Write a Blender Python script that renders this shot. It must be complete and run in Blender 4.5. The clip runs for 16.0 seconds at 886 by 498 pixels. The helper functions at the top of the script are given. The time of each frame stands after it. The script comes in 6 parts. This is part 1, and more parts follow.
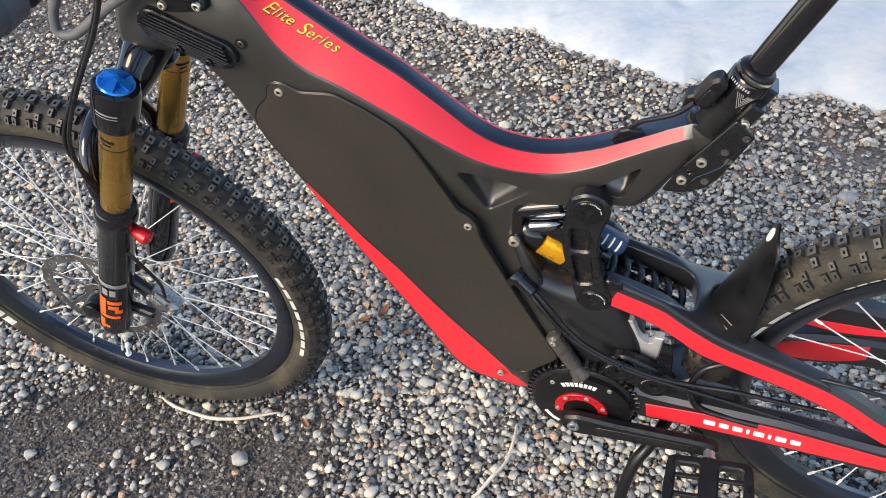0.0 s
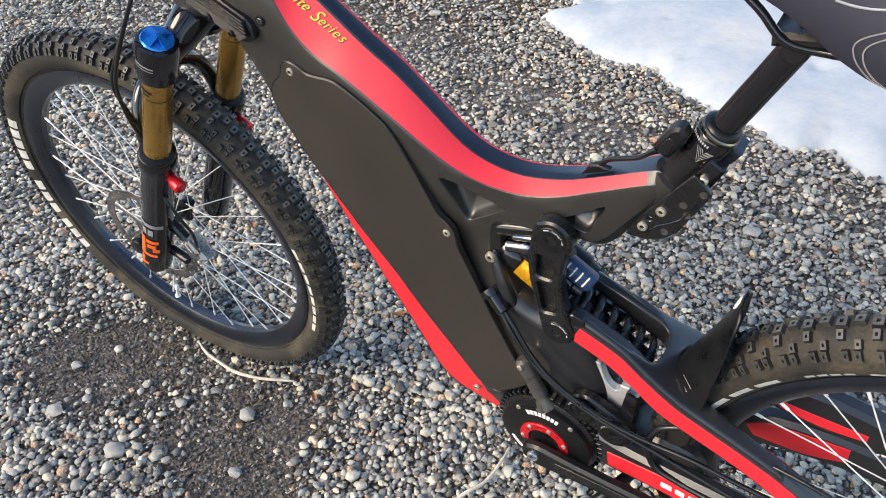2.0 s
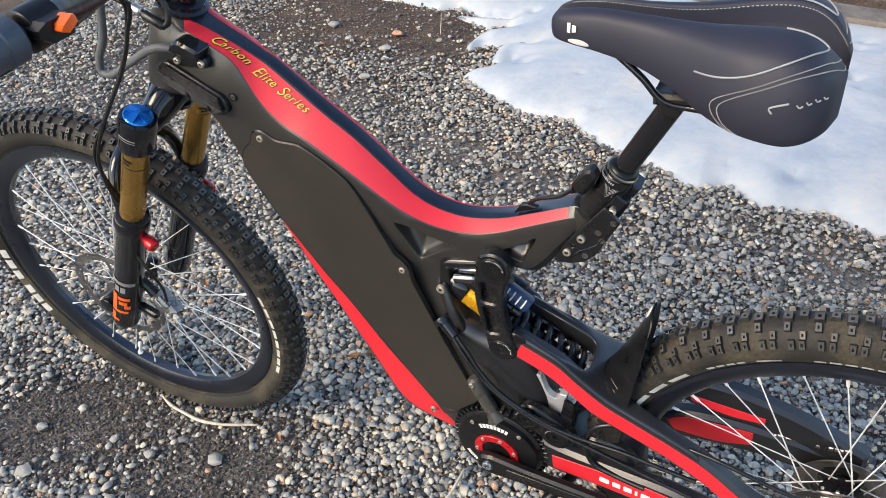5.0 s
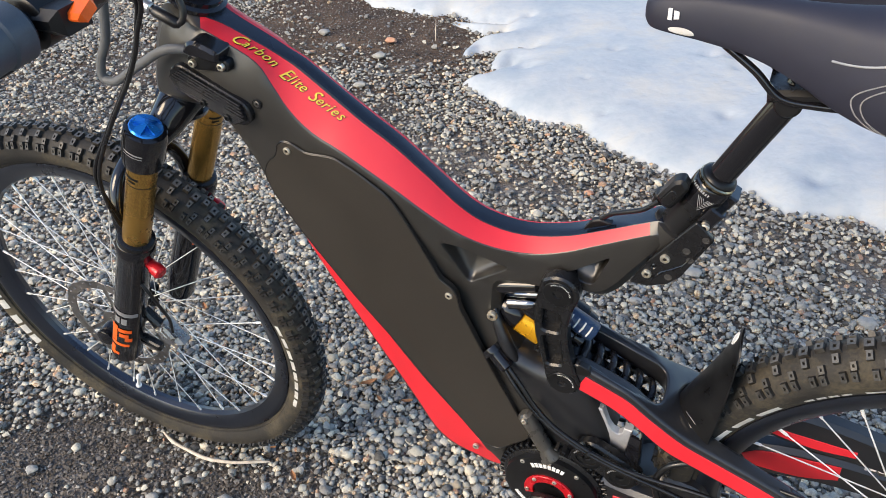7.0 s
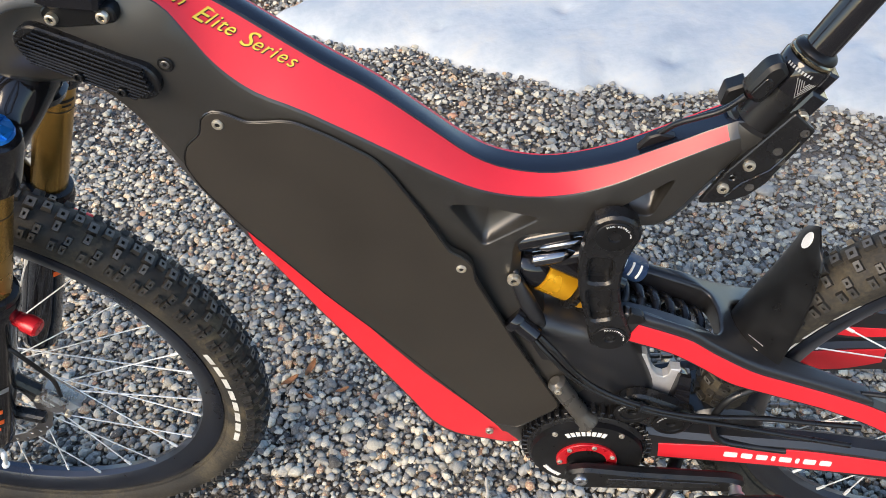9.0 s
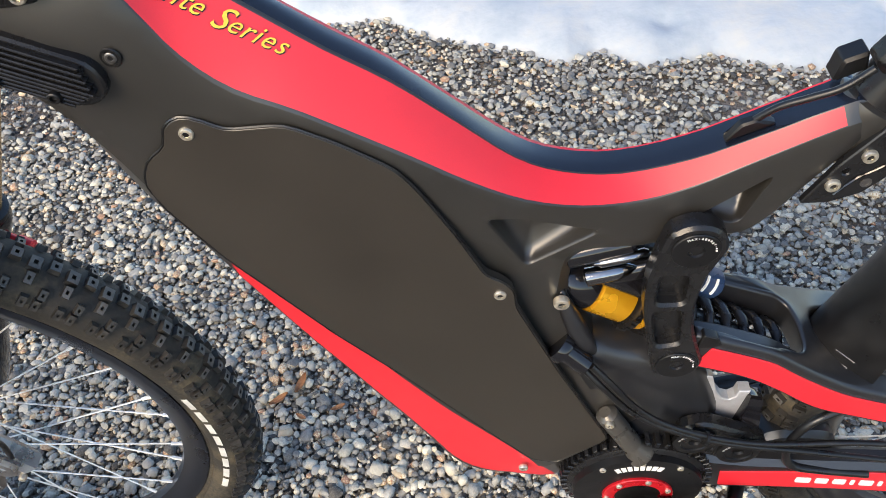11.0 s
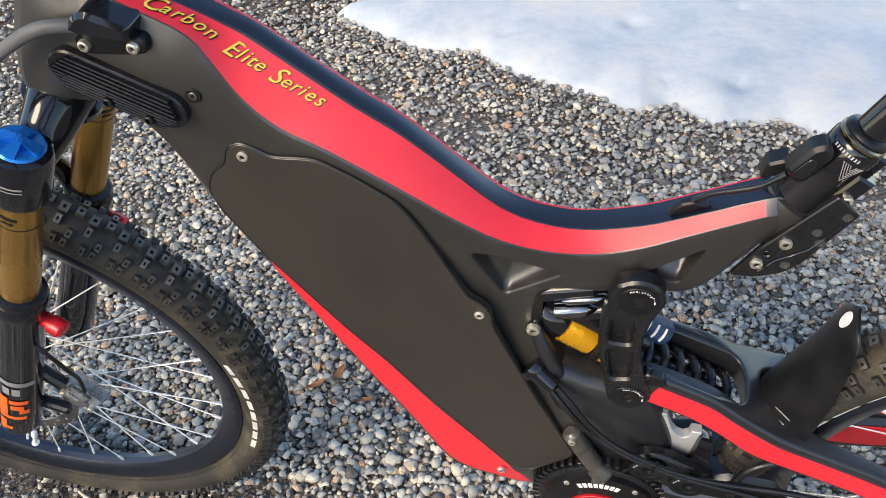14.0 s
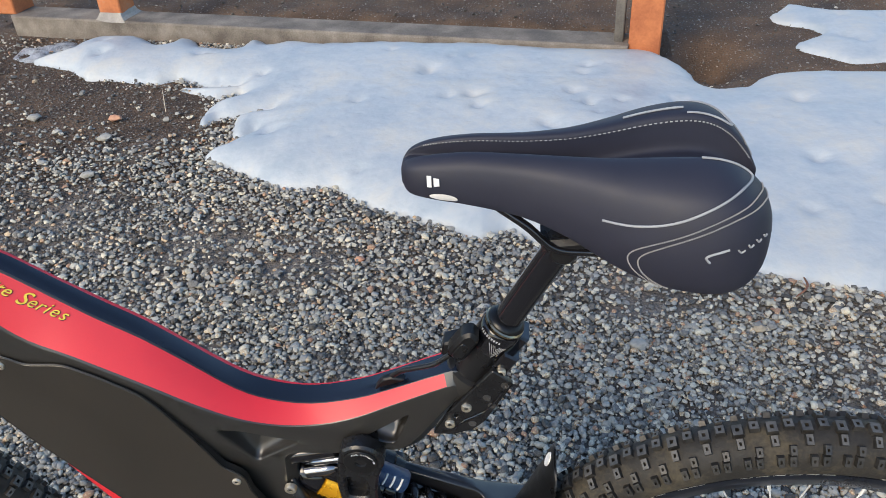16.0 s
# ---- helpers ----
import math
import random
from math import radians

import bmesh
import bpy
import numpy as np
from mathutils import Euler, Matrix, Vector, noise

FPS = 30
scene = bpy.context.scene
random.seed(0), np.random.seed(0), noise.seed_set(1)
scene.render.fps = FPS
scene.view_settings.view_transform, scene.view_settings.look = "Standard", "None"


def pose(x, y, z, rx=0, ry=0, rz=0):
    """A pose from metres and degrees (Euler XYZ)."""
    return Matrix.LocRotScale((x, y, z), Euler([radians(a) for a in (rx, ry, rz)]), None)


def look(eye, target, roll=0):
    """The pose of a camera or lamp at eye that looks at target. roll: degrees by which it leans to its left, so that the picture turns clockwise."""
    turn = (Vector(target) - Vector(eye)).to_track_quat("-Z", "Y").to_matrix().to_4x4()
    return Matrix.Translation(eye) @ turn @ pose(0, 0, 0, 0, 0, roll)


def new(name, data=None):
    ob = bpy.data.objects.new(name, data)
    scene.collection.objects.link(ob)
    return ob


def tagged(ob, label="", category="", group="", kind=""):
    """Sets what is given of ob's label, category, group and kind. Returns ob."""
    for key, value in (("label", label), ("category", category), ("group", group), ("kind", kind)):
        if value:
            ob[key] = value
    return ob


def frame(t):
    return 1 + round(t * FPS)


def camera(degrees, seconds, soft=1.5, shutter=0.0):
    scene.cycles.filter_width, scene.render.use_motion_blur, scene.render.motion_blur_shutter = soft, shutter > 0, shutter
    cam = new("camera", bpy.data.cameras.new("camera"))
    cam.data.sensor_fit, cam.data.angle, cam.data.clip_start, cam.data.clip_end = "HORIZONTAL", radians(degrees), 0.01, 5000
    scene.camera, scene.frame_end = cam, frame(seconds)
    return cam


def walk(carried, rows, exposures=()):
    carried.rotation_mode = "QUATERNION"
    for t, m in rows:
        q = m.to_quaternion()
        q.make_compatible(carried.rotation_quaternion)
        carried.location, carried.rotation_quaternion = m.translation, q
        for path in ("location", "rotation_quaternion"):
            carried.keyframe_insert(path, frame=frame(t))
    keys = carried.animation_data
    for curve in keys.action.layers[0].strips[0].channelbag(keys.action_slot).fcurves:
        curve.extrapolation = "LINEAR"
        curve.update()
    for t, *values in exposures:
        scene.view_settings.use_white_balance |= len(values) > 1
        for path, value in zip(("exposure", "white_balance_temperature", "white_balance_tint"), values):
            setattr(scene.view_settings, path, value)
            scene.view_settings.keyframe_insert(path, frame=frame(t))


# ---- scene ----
cam = camera(59.2, 16.0, 0.5)
PATH = [
    (0, (0.115, -0.741, 1.208), (-0.468, 0.633, -0.123), -8.8),
    (0.5, (0.132, -0.74, 1.218), (-0.423, 0.672, -0.084), -5.7),
    (1, (0.213, -0.707, 1.209), (-0.465, 0.667, -0.077), -2.4),
    (1.5, (0.267, -0.691, 1.195), (-0.56, 0.609, -0.08), -4.4),
    (2, (0.295, -0.688, 1.193), (-0.608, 0.569, -0.074), -5.0),
    (2.5, (0.304, -0.713, 1.216), (-0.609, 0.542, -0.045), -4.3),
    (3, (0.309, -0.773, 1.241), (-0.589, 0.506, -0.007), -4.1),
    (3.5, (0.324, -0.816, 1.249), (-0.53, 0.515, 0.025), -3.5),
    (4, (0.335, -0.815, 1.267), (-0.472, 0.574, 0.075), -3.8),
    (4.2, (0.343, -0.814, 1.269), (-0.455, 0.59, 0.09), -3.7),
    (6.3, (0.295, -0.811, 1.251), (-0.484, 0.62, 0.09), -5.0),
    (6.5, (0.276, -0.813, 1.245), (-0.497, 0.625, 0.089), -4.8),
    (7, (0.212, -0.757, 1.217), (-0.532, 0.697, 0.064), -4.4),
    (7.5, (0.152, -0.665, 1.184), (-0.565, 0.8, 0.026), -5.0),
    (8, (0.075, -0.654, 1.16), (-0.583, 0.789, -0.059), -7.1),
    (8.5, (-0.006, -0.646, 1.152), (-0.386, 0.848, -0.123), -6.6),
    (8.7, (-0.028, -0.642, 1.143), (-0.326, 0.851, -0.153), -5.9),
    (10.8, (-0.105, -0.536, 1.073), (-0.252, 0.913, -0.297), -6.3),
    (11, (-0.117, -0.506, 1.067), (-0.281, 0.936, -0.31), -7.0),
    (11.5, (-0.159, -0.468, 1.053), (-0.36, 0.972, -0.32), -6.8),
    (12, (-0.158, -0.471, 1.047), (-0.387, 0.971, -0.32), -6.9),
    (12.5, (-0.136, -0.482, 1.048), (-0.384, 0.966, -0.308), -6.9),
    (13, (-0.071, -0.497, 1.046), (-0.335, 0.959, -0.299), -6.8),
    (13.5, (-0.033, -0.522, 1.069), (-0.294, 0.934, -0.276), -6.1),
    (14, (-0.025, -0.589, 1.156), (-0.403, 0.858, -0.173), -4.6),
    (14.5, (0.05, -0.618, 1.218), (-0.372, 0.866, -0.054), -4.2),
    (15, (0.12, -0.616, 1.269), (-0.295, 0.944, 0.089), -4.8),
    (15.5, (0.157, -0.612, 1.291), (-0.095, 1.008, 0.146), -3.8),
    (16, (0.173, -0.611, 1.283), (-0.023, 1.023, 0.146), -3.6),
]
walk(cam, [(t, look(eye, target, roll)) for t, eye, target, roll in PATH], exposures=((0, 1.22, 6650, 10), (1.2, 1.1, 6650, 10), (2.5, 1.28, 6650, 10), (3.5, 1.28, 6650, 10), (4.2, 1.14, 6650, 10), (6.3, 1.08, 6650, 10), (7.5, 1.04, 6650, 10), (8.7, 1.12, 6650, 10), (11, 1.24, 6650, 10), (13.8, 1.2, 6650, 10), (14.5, 1.08, 6550, 10), (15.5, 0.84, 6400, 9), (16, 0.80, 6350, 8)))

# ---- world and light ----
world = bpy.data.worlds.new("open_sky")
scene.world = world
world.use_nodes = True
wn, wl = world.node_tree.nodes, world.node_tree.links
sky = wn.new("ShaderNodeTexSky")
sky.sky_type, sky.sun_disc = "NISHITA", False
SUN_UP, SUN_ROUND = 33.0, -150.0
sky.sun_elevation, sky.sun_rotation = radians(SUN_UP), radians(SUN_ROUND)
sky.air_density, sky.dust_density, sky.ozone_density = 1.0, 0.6, 2.0
wl.new(sky.outputs[0], wn["Background"].inputs[0])
wn["Background"].inputs[1].default_value = 0.15
sun = new("sun", bpy.data.lights.new("sun", "SUN"))
sun.data.energy, sun.data.angle, sun.data.color = 1.9, radians(30), (1.0, 0.80, 0.56)
sun.matrix_world = look((-4.2, -7.26, 5.45), (0, 0, 0))

# ---- materials ----


def ramp(nodes, stops):
    r = nodes.new("ShaderNodeValToRGB")
    while len(r.color_ramp.elements) < len(stops):
        r.color_ramp.elements.new(0.5)
    for e, (at, c) in zip(r.color_ramp.elements, stops):
        e.position, e.color = at, (*c, 1)
    return r


def mat(name, stops, rough=0.5, metal=0.0, scale=40.0, fine=400.0, bump=0.1, depth=0.001, rvar=0.12, coat=0.0, by="noise", spec=0.5, crough=0.12):
    """A procedural surface: colours spread by noise at two scales, uneven gloss and fine relief."""
    m = bpy.data.materials.new(name)
    m.use_nodes = True
    n, l = m.node_tree.nodes, m.node_tree.links
    b = n["Principled BSDF"]
    co = n.new("ShaderNodeTexCoord").outputs["Object"]
    big, small = n.new("ShaderNodeTexNoise"), n.new("ShaderNodeTexNoise")
    big.inputs["Scale"].default_value, small.inputs["Scale"].default_value = scale, fine
    big.inputs["Detail"].default_value = 4
    small.inputs["Detail"].default_value = 3
    for t in (big, small):
        l.new(co, t.inputs["Vector"])
    mix = n.new("ShaderNodeMath")
    mix.operation = "MULTIPLY_ADD"
    mix.inputs[1].default_value = 0.35
    l.new(small.outputs[0], mix.inputs[0])
    if by == "island":
        l.new(n.new("ShaderNodeNewGeometry").outputs["Random Per Island"], mix.inputs[2])
    elif by == "object":
        l.new(n.new("ShaderNodeObjectInfo").outputs["Random"], mix.inputs[2])
    else:
        l.new(big.outputs[0], mix.inputs[2])
    off = n.new("ShaderNodeMath")
    off.operation = "SUBTRACT"
    off.inputs[1].default_value = 0.175
    l.new(mix.outputs[0], off.inputs[0])
    r = ramp(n, stops)
    l.new(off.outputs[0], r.inputs[0])
    l.new(r.outputs[0], b.inputs["Base Color"])
    rr = n.new("ShaderNodeMapRange")
    rr.inputs["From Min"].default_value, rr.inputs["From Max"].default_value = 0.3, 0.7
    rr.inputs["To Min"].default_value, rr.inputs["To Max"].default_value = max(rough - rvar, 0.02), min(rough + rvar, 1)
    l.new(big.outputs[0], rr.inputs[0])
    l.new(rr.outputs[0], b.inputs["Roughness"])
    b.inputs["Metallic"].default_value = metal
    b.inputs["Coat Weight"].default_value = coat
    b.inputs["Coat Roughness"].default_value = crough
    b.inputs["Specular IOR Level"].default_value = spec
    bu = n.new("ShaderNodeBump")
    bu.inputs["Strength"].default_value, bu.inputs["Distance"].default_value = bump, depth
    l.new(small.outputs[0], bu.inputs["Height"])
    l.new(bu.outputs[0], b.inputs["Normal"])
    return m


def plain(c, d=0.12):
    return [(0.3, tuple(x * (1 - d) for x in c)), (0.7, tuple(min(x * (1 + d), 1) for x in c))]


CARBON = mat("matt_black_carbon", plain((0.022, 0.0203, 0.0178)), 0.36, scale=9, fine=900, bump=0.02, rvar=0.04, spec=0.55, coat=0.4, crough=0.30)
# the carbon again for the ridge, the sky's blue reflection put into its colour
TOPSKY = mat("carbon_with_sky_reflection", plain((0.007, 0.010, 0.019)), 0.26, scale=9, fine=900, bump=0.02, rvar=0.04, spec=0.5, coat=0.3, crough=0.15)
SWING = mat("satin_black_swingarm", plain((0.015, 0.0155, 0.0175)), 0.32, scale=9, fine=900, bump=0.02, rvar=0.04, spec=0.5, coat=0.3, crough=0.25)
PANEL = mat("black_cover", plain((0.025, 0.0205, 0.0155)), 0.40, scale=14, fine=1200, bump=0.05, rvar=0.04, spec=0.7)
RED = mat("satin_red_paint", plain((0.66, 0.018, 0.030), 0.05), 0.42, scale=12, fine=900, bump=0.02, rvar=0.04, spec=0.6)
GLOSS = mat("gloss_black_paint", plain((0.008, 0.008, 0.010)), 0.08, scale=20, fine=500, bump=0.01, coat=0.4, rvar=0.03, spec=0.35)
ALLOY = mat("black_anodised_alloy", plain((0.010, 0.010, 0.0108)), 0.28, scale=60, fine=1500, bump=0.05, rvar=0.07, spec=0.4)
RUBBER = mat("dusty_tyre_rubber", [(0.3, (0.010, 0.0094, 0.0084)), (0.5, (0.022, 0.019, 0.0145)), (0.74, (0.085, 0.069, 0.042))], 0.75, scale=16, fine=260, bump=0.35, depth=0.0015)
KNOB = mat("tread_rubber", [(0.35, (0.016, 0.0155, 0.0148)), (0.8, (0.045, 0.041, 0.035))], 0.5, scale=60, fine=300, bump=0.3)
WORN = mat("worn_tread_top", [(0.3, (0.04, 0.04, 0.039)), (0.7, (0.105, 0.102, 0.096))], 0.55, scale=45, fine=300, bump=0.3)
RIM = mat("satin_black_rim", plain((0.035, 0.042, 0.060)), 0.3, 0.8, scale=12, fine=700, bump=0.03, rvar=0.05, coat=0.5, crough=0.2)
STEEL = mat("bright_steel", plain((0.72, 0.66, 0.54)), 0.38, 0.85, scale=90, fine=900, bump=0.03)
SPOKE = mat("silver_spoke", plain((0.80, 0.79, 0.75)), 0.4, 0.35, scale=90, fine=900, bump=0.02)
DISC = mat("brake_disc_steel", plain((0.34, 0.32, 0.30)), 0.38, 1.0, scale=70, fine=1200, bump=0.08)
GOLD = mat("bronze_gold_coating", plain((0.46, 0.27, 0.07), 0.08), 0.26, 0.85, scale=15, fine=600, bump=0.01, rvar=0.04)
YELLOWGOLD = mat("yellow_gold_alloy", plain((0.86, 0.43, 0.02), 0.05), 0.24, 0.6, scale=30, fine=600, bump=0.02)
BLUE = mat("blue_anodised", plain((0.01, 0.19, 0.62)), 0.28, 0.5, scale=60, fine=600, bump=0.04)
REDKNOB = mat("red_anodised", plain((0.55, 0.012, 0.02)), 0.3, 0.3, scale=60, fine=600, bump=0.04)
ORANGE = mat("orange_print", plain((0.85, 0.12, 0.01)), 0.4, scale=40, fine=600, bump=0.02)
GREY = mat("grey_print", plain((0.22, 0.22, 0.22)), 0.45, scale=40, fine=600, bump=0.02)
LABELBLUE = mat("blue_label_film", plain((0.015, 0.035, 0.085)), 0.3, scale=40, fine=600, bump=0.02, spec=0.35)
WHITE = mat("white_print", plain((0.72, 0.71, 0.68)), 0.5, scale=40, fine=600, bump=0.02)
YELLOW = mat("yellow_lettering", plain((0.70, 0.52, 0.05)), 0.45, scale=40, fine=600, bump=0.02)
PRINT = mat("pale_sidewall_print", plain((0.56, 0.55, 0.51), 0.15), 0.6, scale=90, fine=500, bump=0.1)
CABLE = mat("black_cable", plain((0.007, 0.007, 0.0075)), 0.35, scale=60, fine=900, bump=0.08)
GREYHOSE = mat("grey_hose", plain((0.095, 0.098, 0.10)), 0.6, scale=60, fine=600, bump=0.05)
GRIP = mat("blue_grey_padded_rubber", plain((0.05, 0.064, 0.082)), 0.5, scale=60, fine=700, bump=0.15)
PLASTIC = mat("black_plastic", plain((0.006, 0.006, 0.0065)), 0.38, scale=50, fine=800, bump=0.08, spec=0.35)
LEATHER = mat("black_saddle_cover", plain((0.017, 0.018, 0.031)), 0.6, scale=30, fine=1500, bump=0.12, depth=0.0006, rvar=0.06)
STITCH = mat("grey_thread", plain((0.32, 0.31, 0.30)), 0.7, scale=90, fine=900)
PIPING = mat("silver_piping", plain((0.32, 0.33, 0.34)), 0.4, scale=60, fine=900)
SILVER = mat("silver_alloy", plain((0.55, 0.56, 0.57)), 0.3, 0.9, scale=60, fine=900, bump=0.04)
BAREALLOY = mat("brushed_bare_aluminium", plain((0.50, 0.50, 0.51)), 0.5, 0.5, scale=60, fine=900, bump=0.02, rvar=0.05)
CALIPER = mat("polished_grey_alloy", plain((0.33, 0.33, 0.34)), 0.3, 0.9, scale=60, fine=900, bump=0.04)
POLISHED = mat("polished_dark_alloy", plain((0.24, 0.24, 0.25)), 0.14, 1.0, scale=60, fine=900, bump=0.02, rvar=0.03)
GREYMETAL = mat("dark_grey_metal", plain((0.16, 0.155, 0.15)), 0.35, 0.8, scale=60, fine=900, bump=0.04)
ROD = mat("grey_anodised_rod", plain((0.075, 0.07, 0.062)), 0.35, 0.3, scale=60, fine=900, bump=0.03)
BRASS = mat("bronze_ring", plain((0.36, 0.30, 0.20)), 0.22, 1.0, scale=60, fine=900, bump=0.02)
SPRING = mat("black_spring", plain((0.012, 0.013, 0.016)), 0.3, scale=60, fine=900, bump=0.05)
STONE = mat("river_gravel", [(0.0, (0.075, 0.072, 0.066)), (0.12, (0.165, 0.16, 0.148)), (0.3, (0.275, 0.27, 0.25)), (0.47, (0.42, 0.40, 0.33)), (0.62, (0.335, 0.333, 0.314)), (0.76, (0.54, 0.51, 0.42)), (0.89, (0.70, 0.64, 0.50)), (0.955, (0.52, 0.39, 0.235)), (0.99, (0.38, 0.22, 0.15))], 0.78, scale=120, fine=420, bump=0.6, depth=0.002, by="island", spec=0.25)
GRIT = mat("dark_brown_grit", [(0.0, (0.055, 0.046, 0.037)), (0.5, (0.105, 0.09, 0.074)), (0.85, (0.19, 0.17, 0.145)), (1.0, (0.40, 0.37, 0.32))], 0.85, scale=120, fine=380, bump=0.3, depth=0.002, by="island")
DIRT = mat("dark_brown_dirt", [(0.25, (0.070, 0.061, 0.052)), (0.5, (0.155, 0.138, 0.120)), (0.75, (0.27, 0.245, 0.215))], 0.9, scale=5, fine=110, bump=1.0, depth=0.012)


def pebbled(m, scale, stops):
    """Strews a surface with small round stones, too fine to be built, by cells of random colour."""
    n, l = m.node_tree.nodes, m.node_tree.links
    b = n["Principled BSDF"]
    base = b.inputs["Base Color"].links[0].from_socket
    v = n.new("ShaderNodeTexVoronoi")
    v.inputs["Scale"].default_value = scale
    l.new(n["Texture Coordinate"].outputs["Object"], v.inputs["Vector"])
    r = ramp(n, stops)
    sep = n.new("ShaderNodeSeparateColor")
    l.new(v.outputs["Color"], sep.inputs[0])
    l.new(sep.outputs[0], r.inputs[0])
    size = n.new("ShaderNodeMath")
    size.operation = "MULTIPLY"
    size.inputs[1].default_value = 0.40
    l.new(sep.outputs[1], size.inputs[0])
    less = n.new("ShaderNodeMath")
    less.operation = "LESS_THAN"
    l.new(v.outputs["Distance"], less.inputs[0])
    l.new(size.outputs[0], less.inputs[1])
    mix = n.new("ShaderNodeMix")
    mix.data_type = "RGBA"
    l.new(less.outputs[0], mix.inputs[0])
    l.new(base, mix.inputs[6])
    l.new(r.outputs[0], mix.inputs[7])
    l.new(mix.outputs[2], b.inputs["Base Color"])


def soil_beyond(m, y0, y1, tone):
    """Turns the ground from grey grit to brown soil between two lines, with a ragged border."""
    n, l = m.node_tree.nodes, m.node_tree.links
    b = n["Principled BSDF"]
    base = b.inputs["Base Color"].links[0].from_socket
    co = n["Texture Coordinate"].outputs["Object"]
    sep, patch, add, fac, mix = n.new("ShaderNodeSeparateXYZ"), n.new("ShaderNodeTexNoise"), n.new("ShaderNodeMath"), n.new("ShaderNodeMapRange"), n.new("ShaderNodeMix")
    patch.inputs["Scale"].default_value, patch.inputs["Detail"].default_value = 3.0, 5
    add.operation, add.inputs[1].default_value = "MULTIPLY_ADD", 1.6
    l.new(co, sep.inputs[0])
    l.new(co, patch.inputs["Vector"])
    l.new(patch.outputs[0], add.inputs[0])
    l.new(sep.outputs["Y"], add.inputs[2])
    fac.inputs["From Min"].default_value, fac.inputs["From Max"].default_value = y0 + 0.8, y1 + 0.8
    l.new(add.outputs[0], fac.inputs[0])
    mix.data_type, mix.blend_type = "RGBA", "MULTIPLY"
    mix.inputs[7].default_value = (*tone, 1)
    l.new(fac.outputs[0], mix.inputs[0])
    l.new(base, mix.inputs[6])
    l.new(mix.outputs[2], b.inputs["Base Color"])


soil_beyond(DIRT, 1.2, 1.9, (0.62, 0.44, 0.31))
pebbled(DIRT, 95, [(0.0, (0.06, 0.055, 0.048)), (0.6, (0.13, 0.12, 0.105)), (0.9, (0.28, 0.26, 0.23)), (1.0, (0.28, 0.19, 0.12))])
SNOW = mat("old_snow", [(0.28, (0.365, 0.415, 0.455)), (0.50, (0.455, 0.49, 0.51)), (0.72, (0.53, 0.53, 0.50))], 0.55, scale=5.5, fine=36, bump=0.30, depth=0.008)
ICE = mat("grey_ice_crust", [(0.3, (0.16, 0.17, 0.18)), (0.7, (0.50, 0.53, 0.56))], 0.35, scale=25, fine=160, bump=0.8, depth=0.008)
PALESTONE = mat("pale_grey_stone", [(0.3, (0.29, 0.285, 0.26)), (0.7, (0.41, 0.395, 0.355))], 0.75, scale=60, fine=380, bump=0.5, depth=0.002, spec=0.25)
TANSTONE = mat("tan_stone", [(0.3, (0.40, 0.325, 0.225)), (0.7, (0.53, 0.445, 0.32))], 0.75, scale=60, fine=380, bump=0.5, depth=0.002, spec=0.25)
BROWNTWIG = mat("brown_twig_bark", [(0.3, (0.16, 0.07, 0.04)), (0.7, (0.28, 0.13, 0.075))], 0.7, scale=80, fine=400, bump=0.3)
ORANGESTONE = mat("orange_brown_stone", [(0.3, (0.42, 0.20, 0.12)), (0.7, (0.58, 0.33, 0.20))], 0.7, scale=60, fine=380, bump=0.2)
CONCRETE = mat("weathered_concrete", [(0.3, (0.10, 0.083, 0.066)), (0.55, (0.20, 0.172, 0.14)), (0.8, (0.31, 0.275, 0.23))], 0.85, scale=9, fine=150, bump=0.5, depth=0.003)
TIMBER = mat("orange_stained_timber", [(0.3, (0.33, 0.10, 0.035)), (0.6, (0.50, 0.17, 0.06)), (0.8, (0.42, 0.22, 0.13))], 0.6, scale=9, fine=90, bump=0.3, depth=0.002)
PALECONCRETE = mat("pale_poured_concrete", [(0.3, (0.26, 0.24, 0.21)), (0.7, (0.42, 0.39, 0.35))], 0.85, scale=14, fine=150, bump=0.5, depth=0.003)
GREYWOOD = mat("grey_weathered_wood", [(0.3, (0.07, 0.062, 0.052)), (0.7, (0.16, 0.145, 0.125))], 0.8, scale=12, fine=120, bump=0.4, depth=0.002)
STRAW = mat("dry_plant_stem", plain((0.60, 0.52, 0.41), 0.25), 0.8, scale=60, fine=300, bump=0.3)
LEAF = mat("dry_brown_leaf", plain((0.30, 0.14, 0.06), 0.3), 0.7, scale=60, fine=300, bump=0.3)

# ---- building helpers ----


def part(name, bm, material, parent, label="", kind="", angle=35):
    """Links a bmesh as one mesh object under a thing or a part."""
    me = bpy.data.meshes.new(name)
    bmesh.ops.recalc_face_normals(bm, faces=bm.faces)
    bm.to_mesh(me)
    bm.free()
    for m in material if isinstance(material, (list, tuple)) else [material]:
        me.materials.append(m)
    me.shade_smooth()
    me.set_sharp_from_angle(angle=radians(angle))
    ob = new(name, me)
    ob.parent = parent
    return tagged(ob, label, kind=kind)


def group_part(name, parent, label=""):
    ob = new(name)
    ob.parent = parent
    return tagged(ob, label)


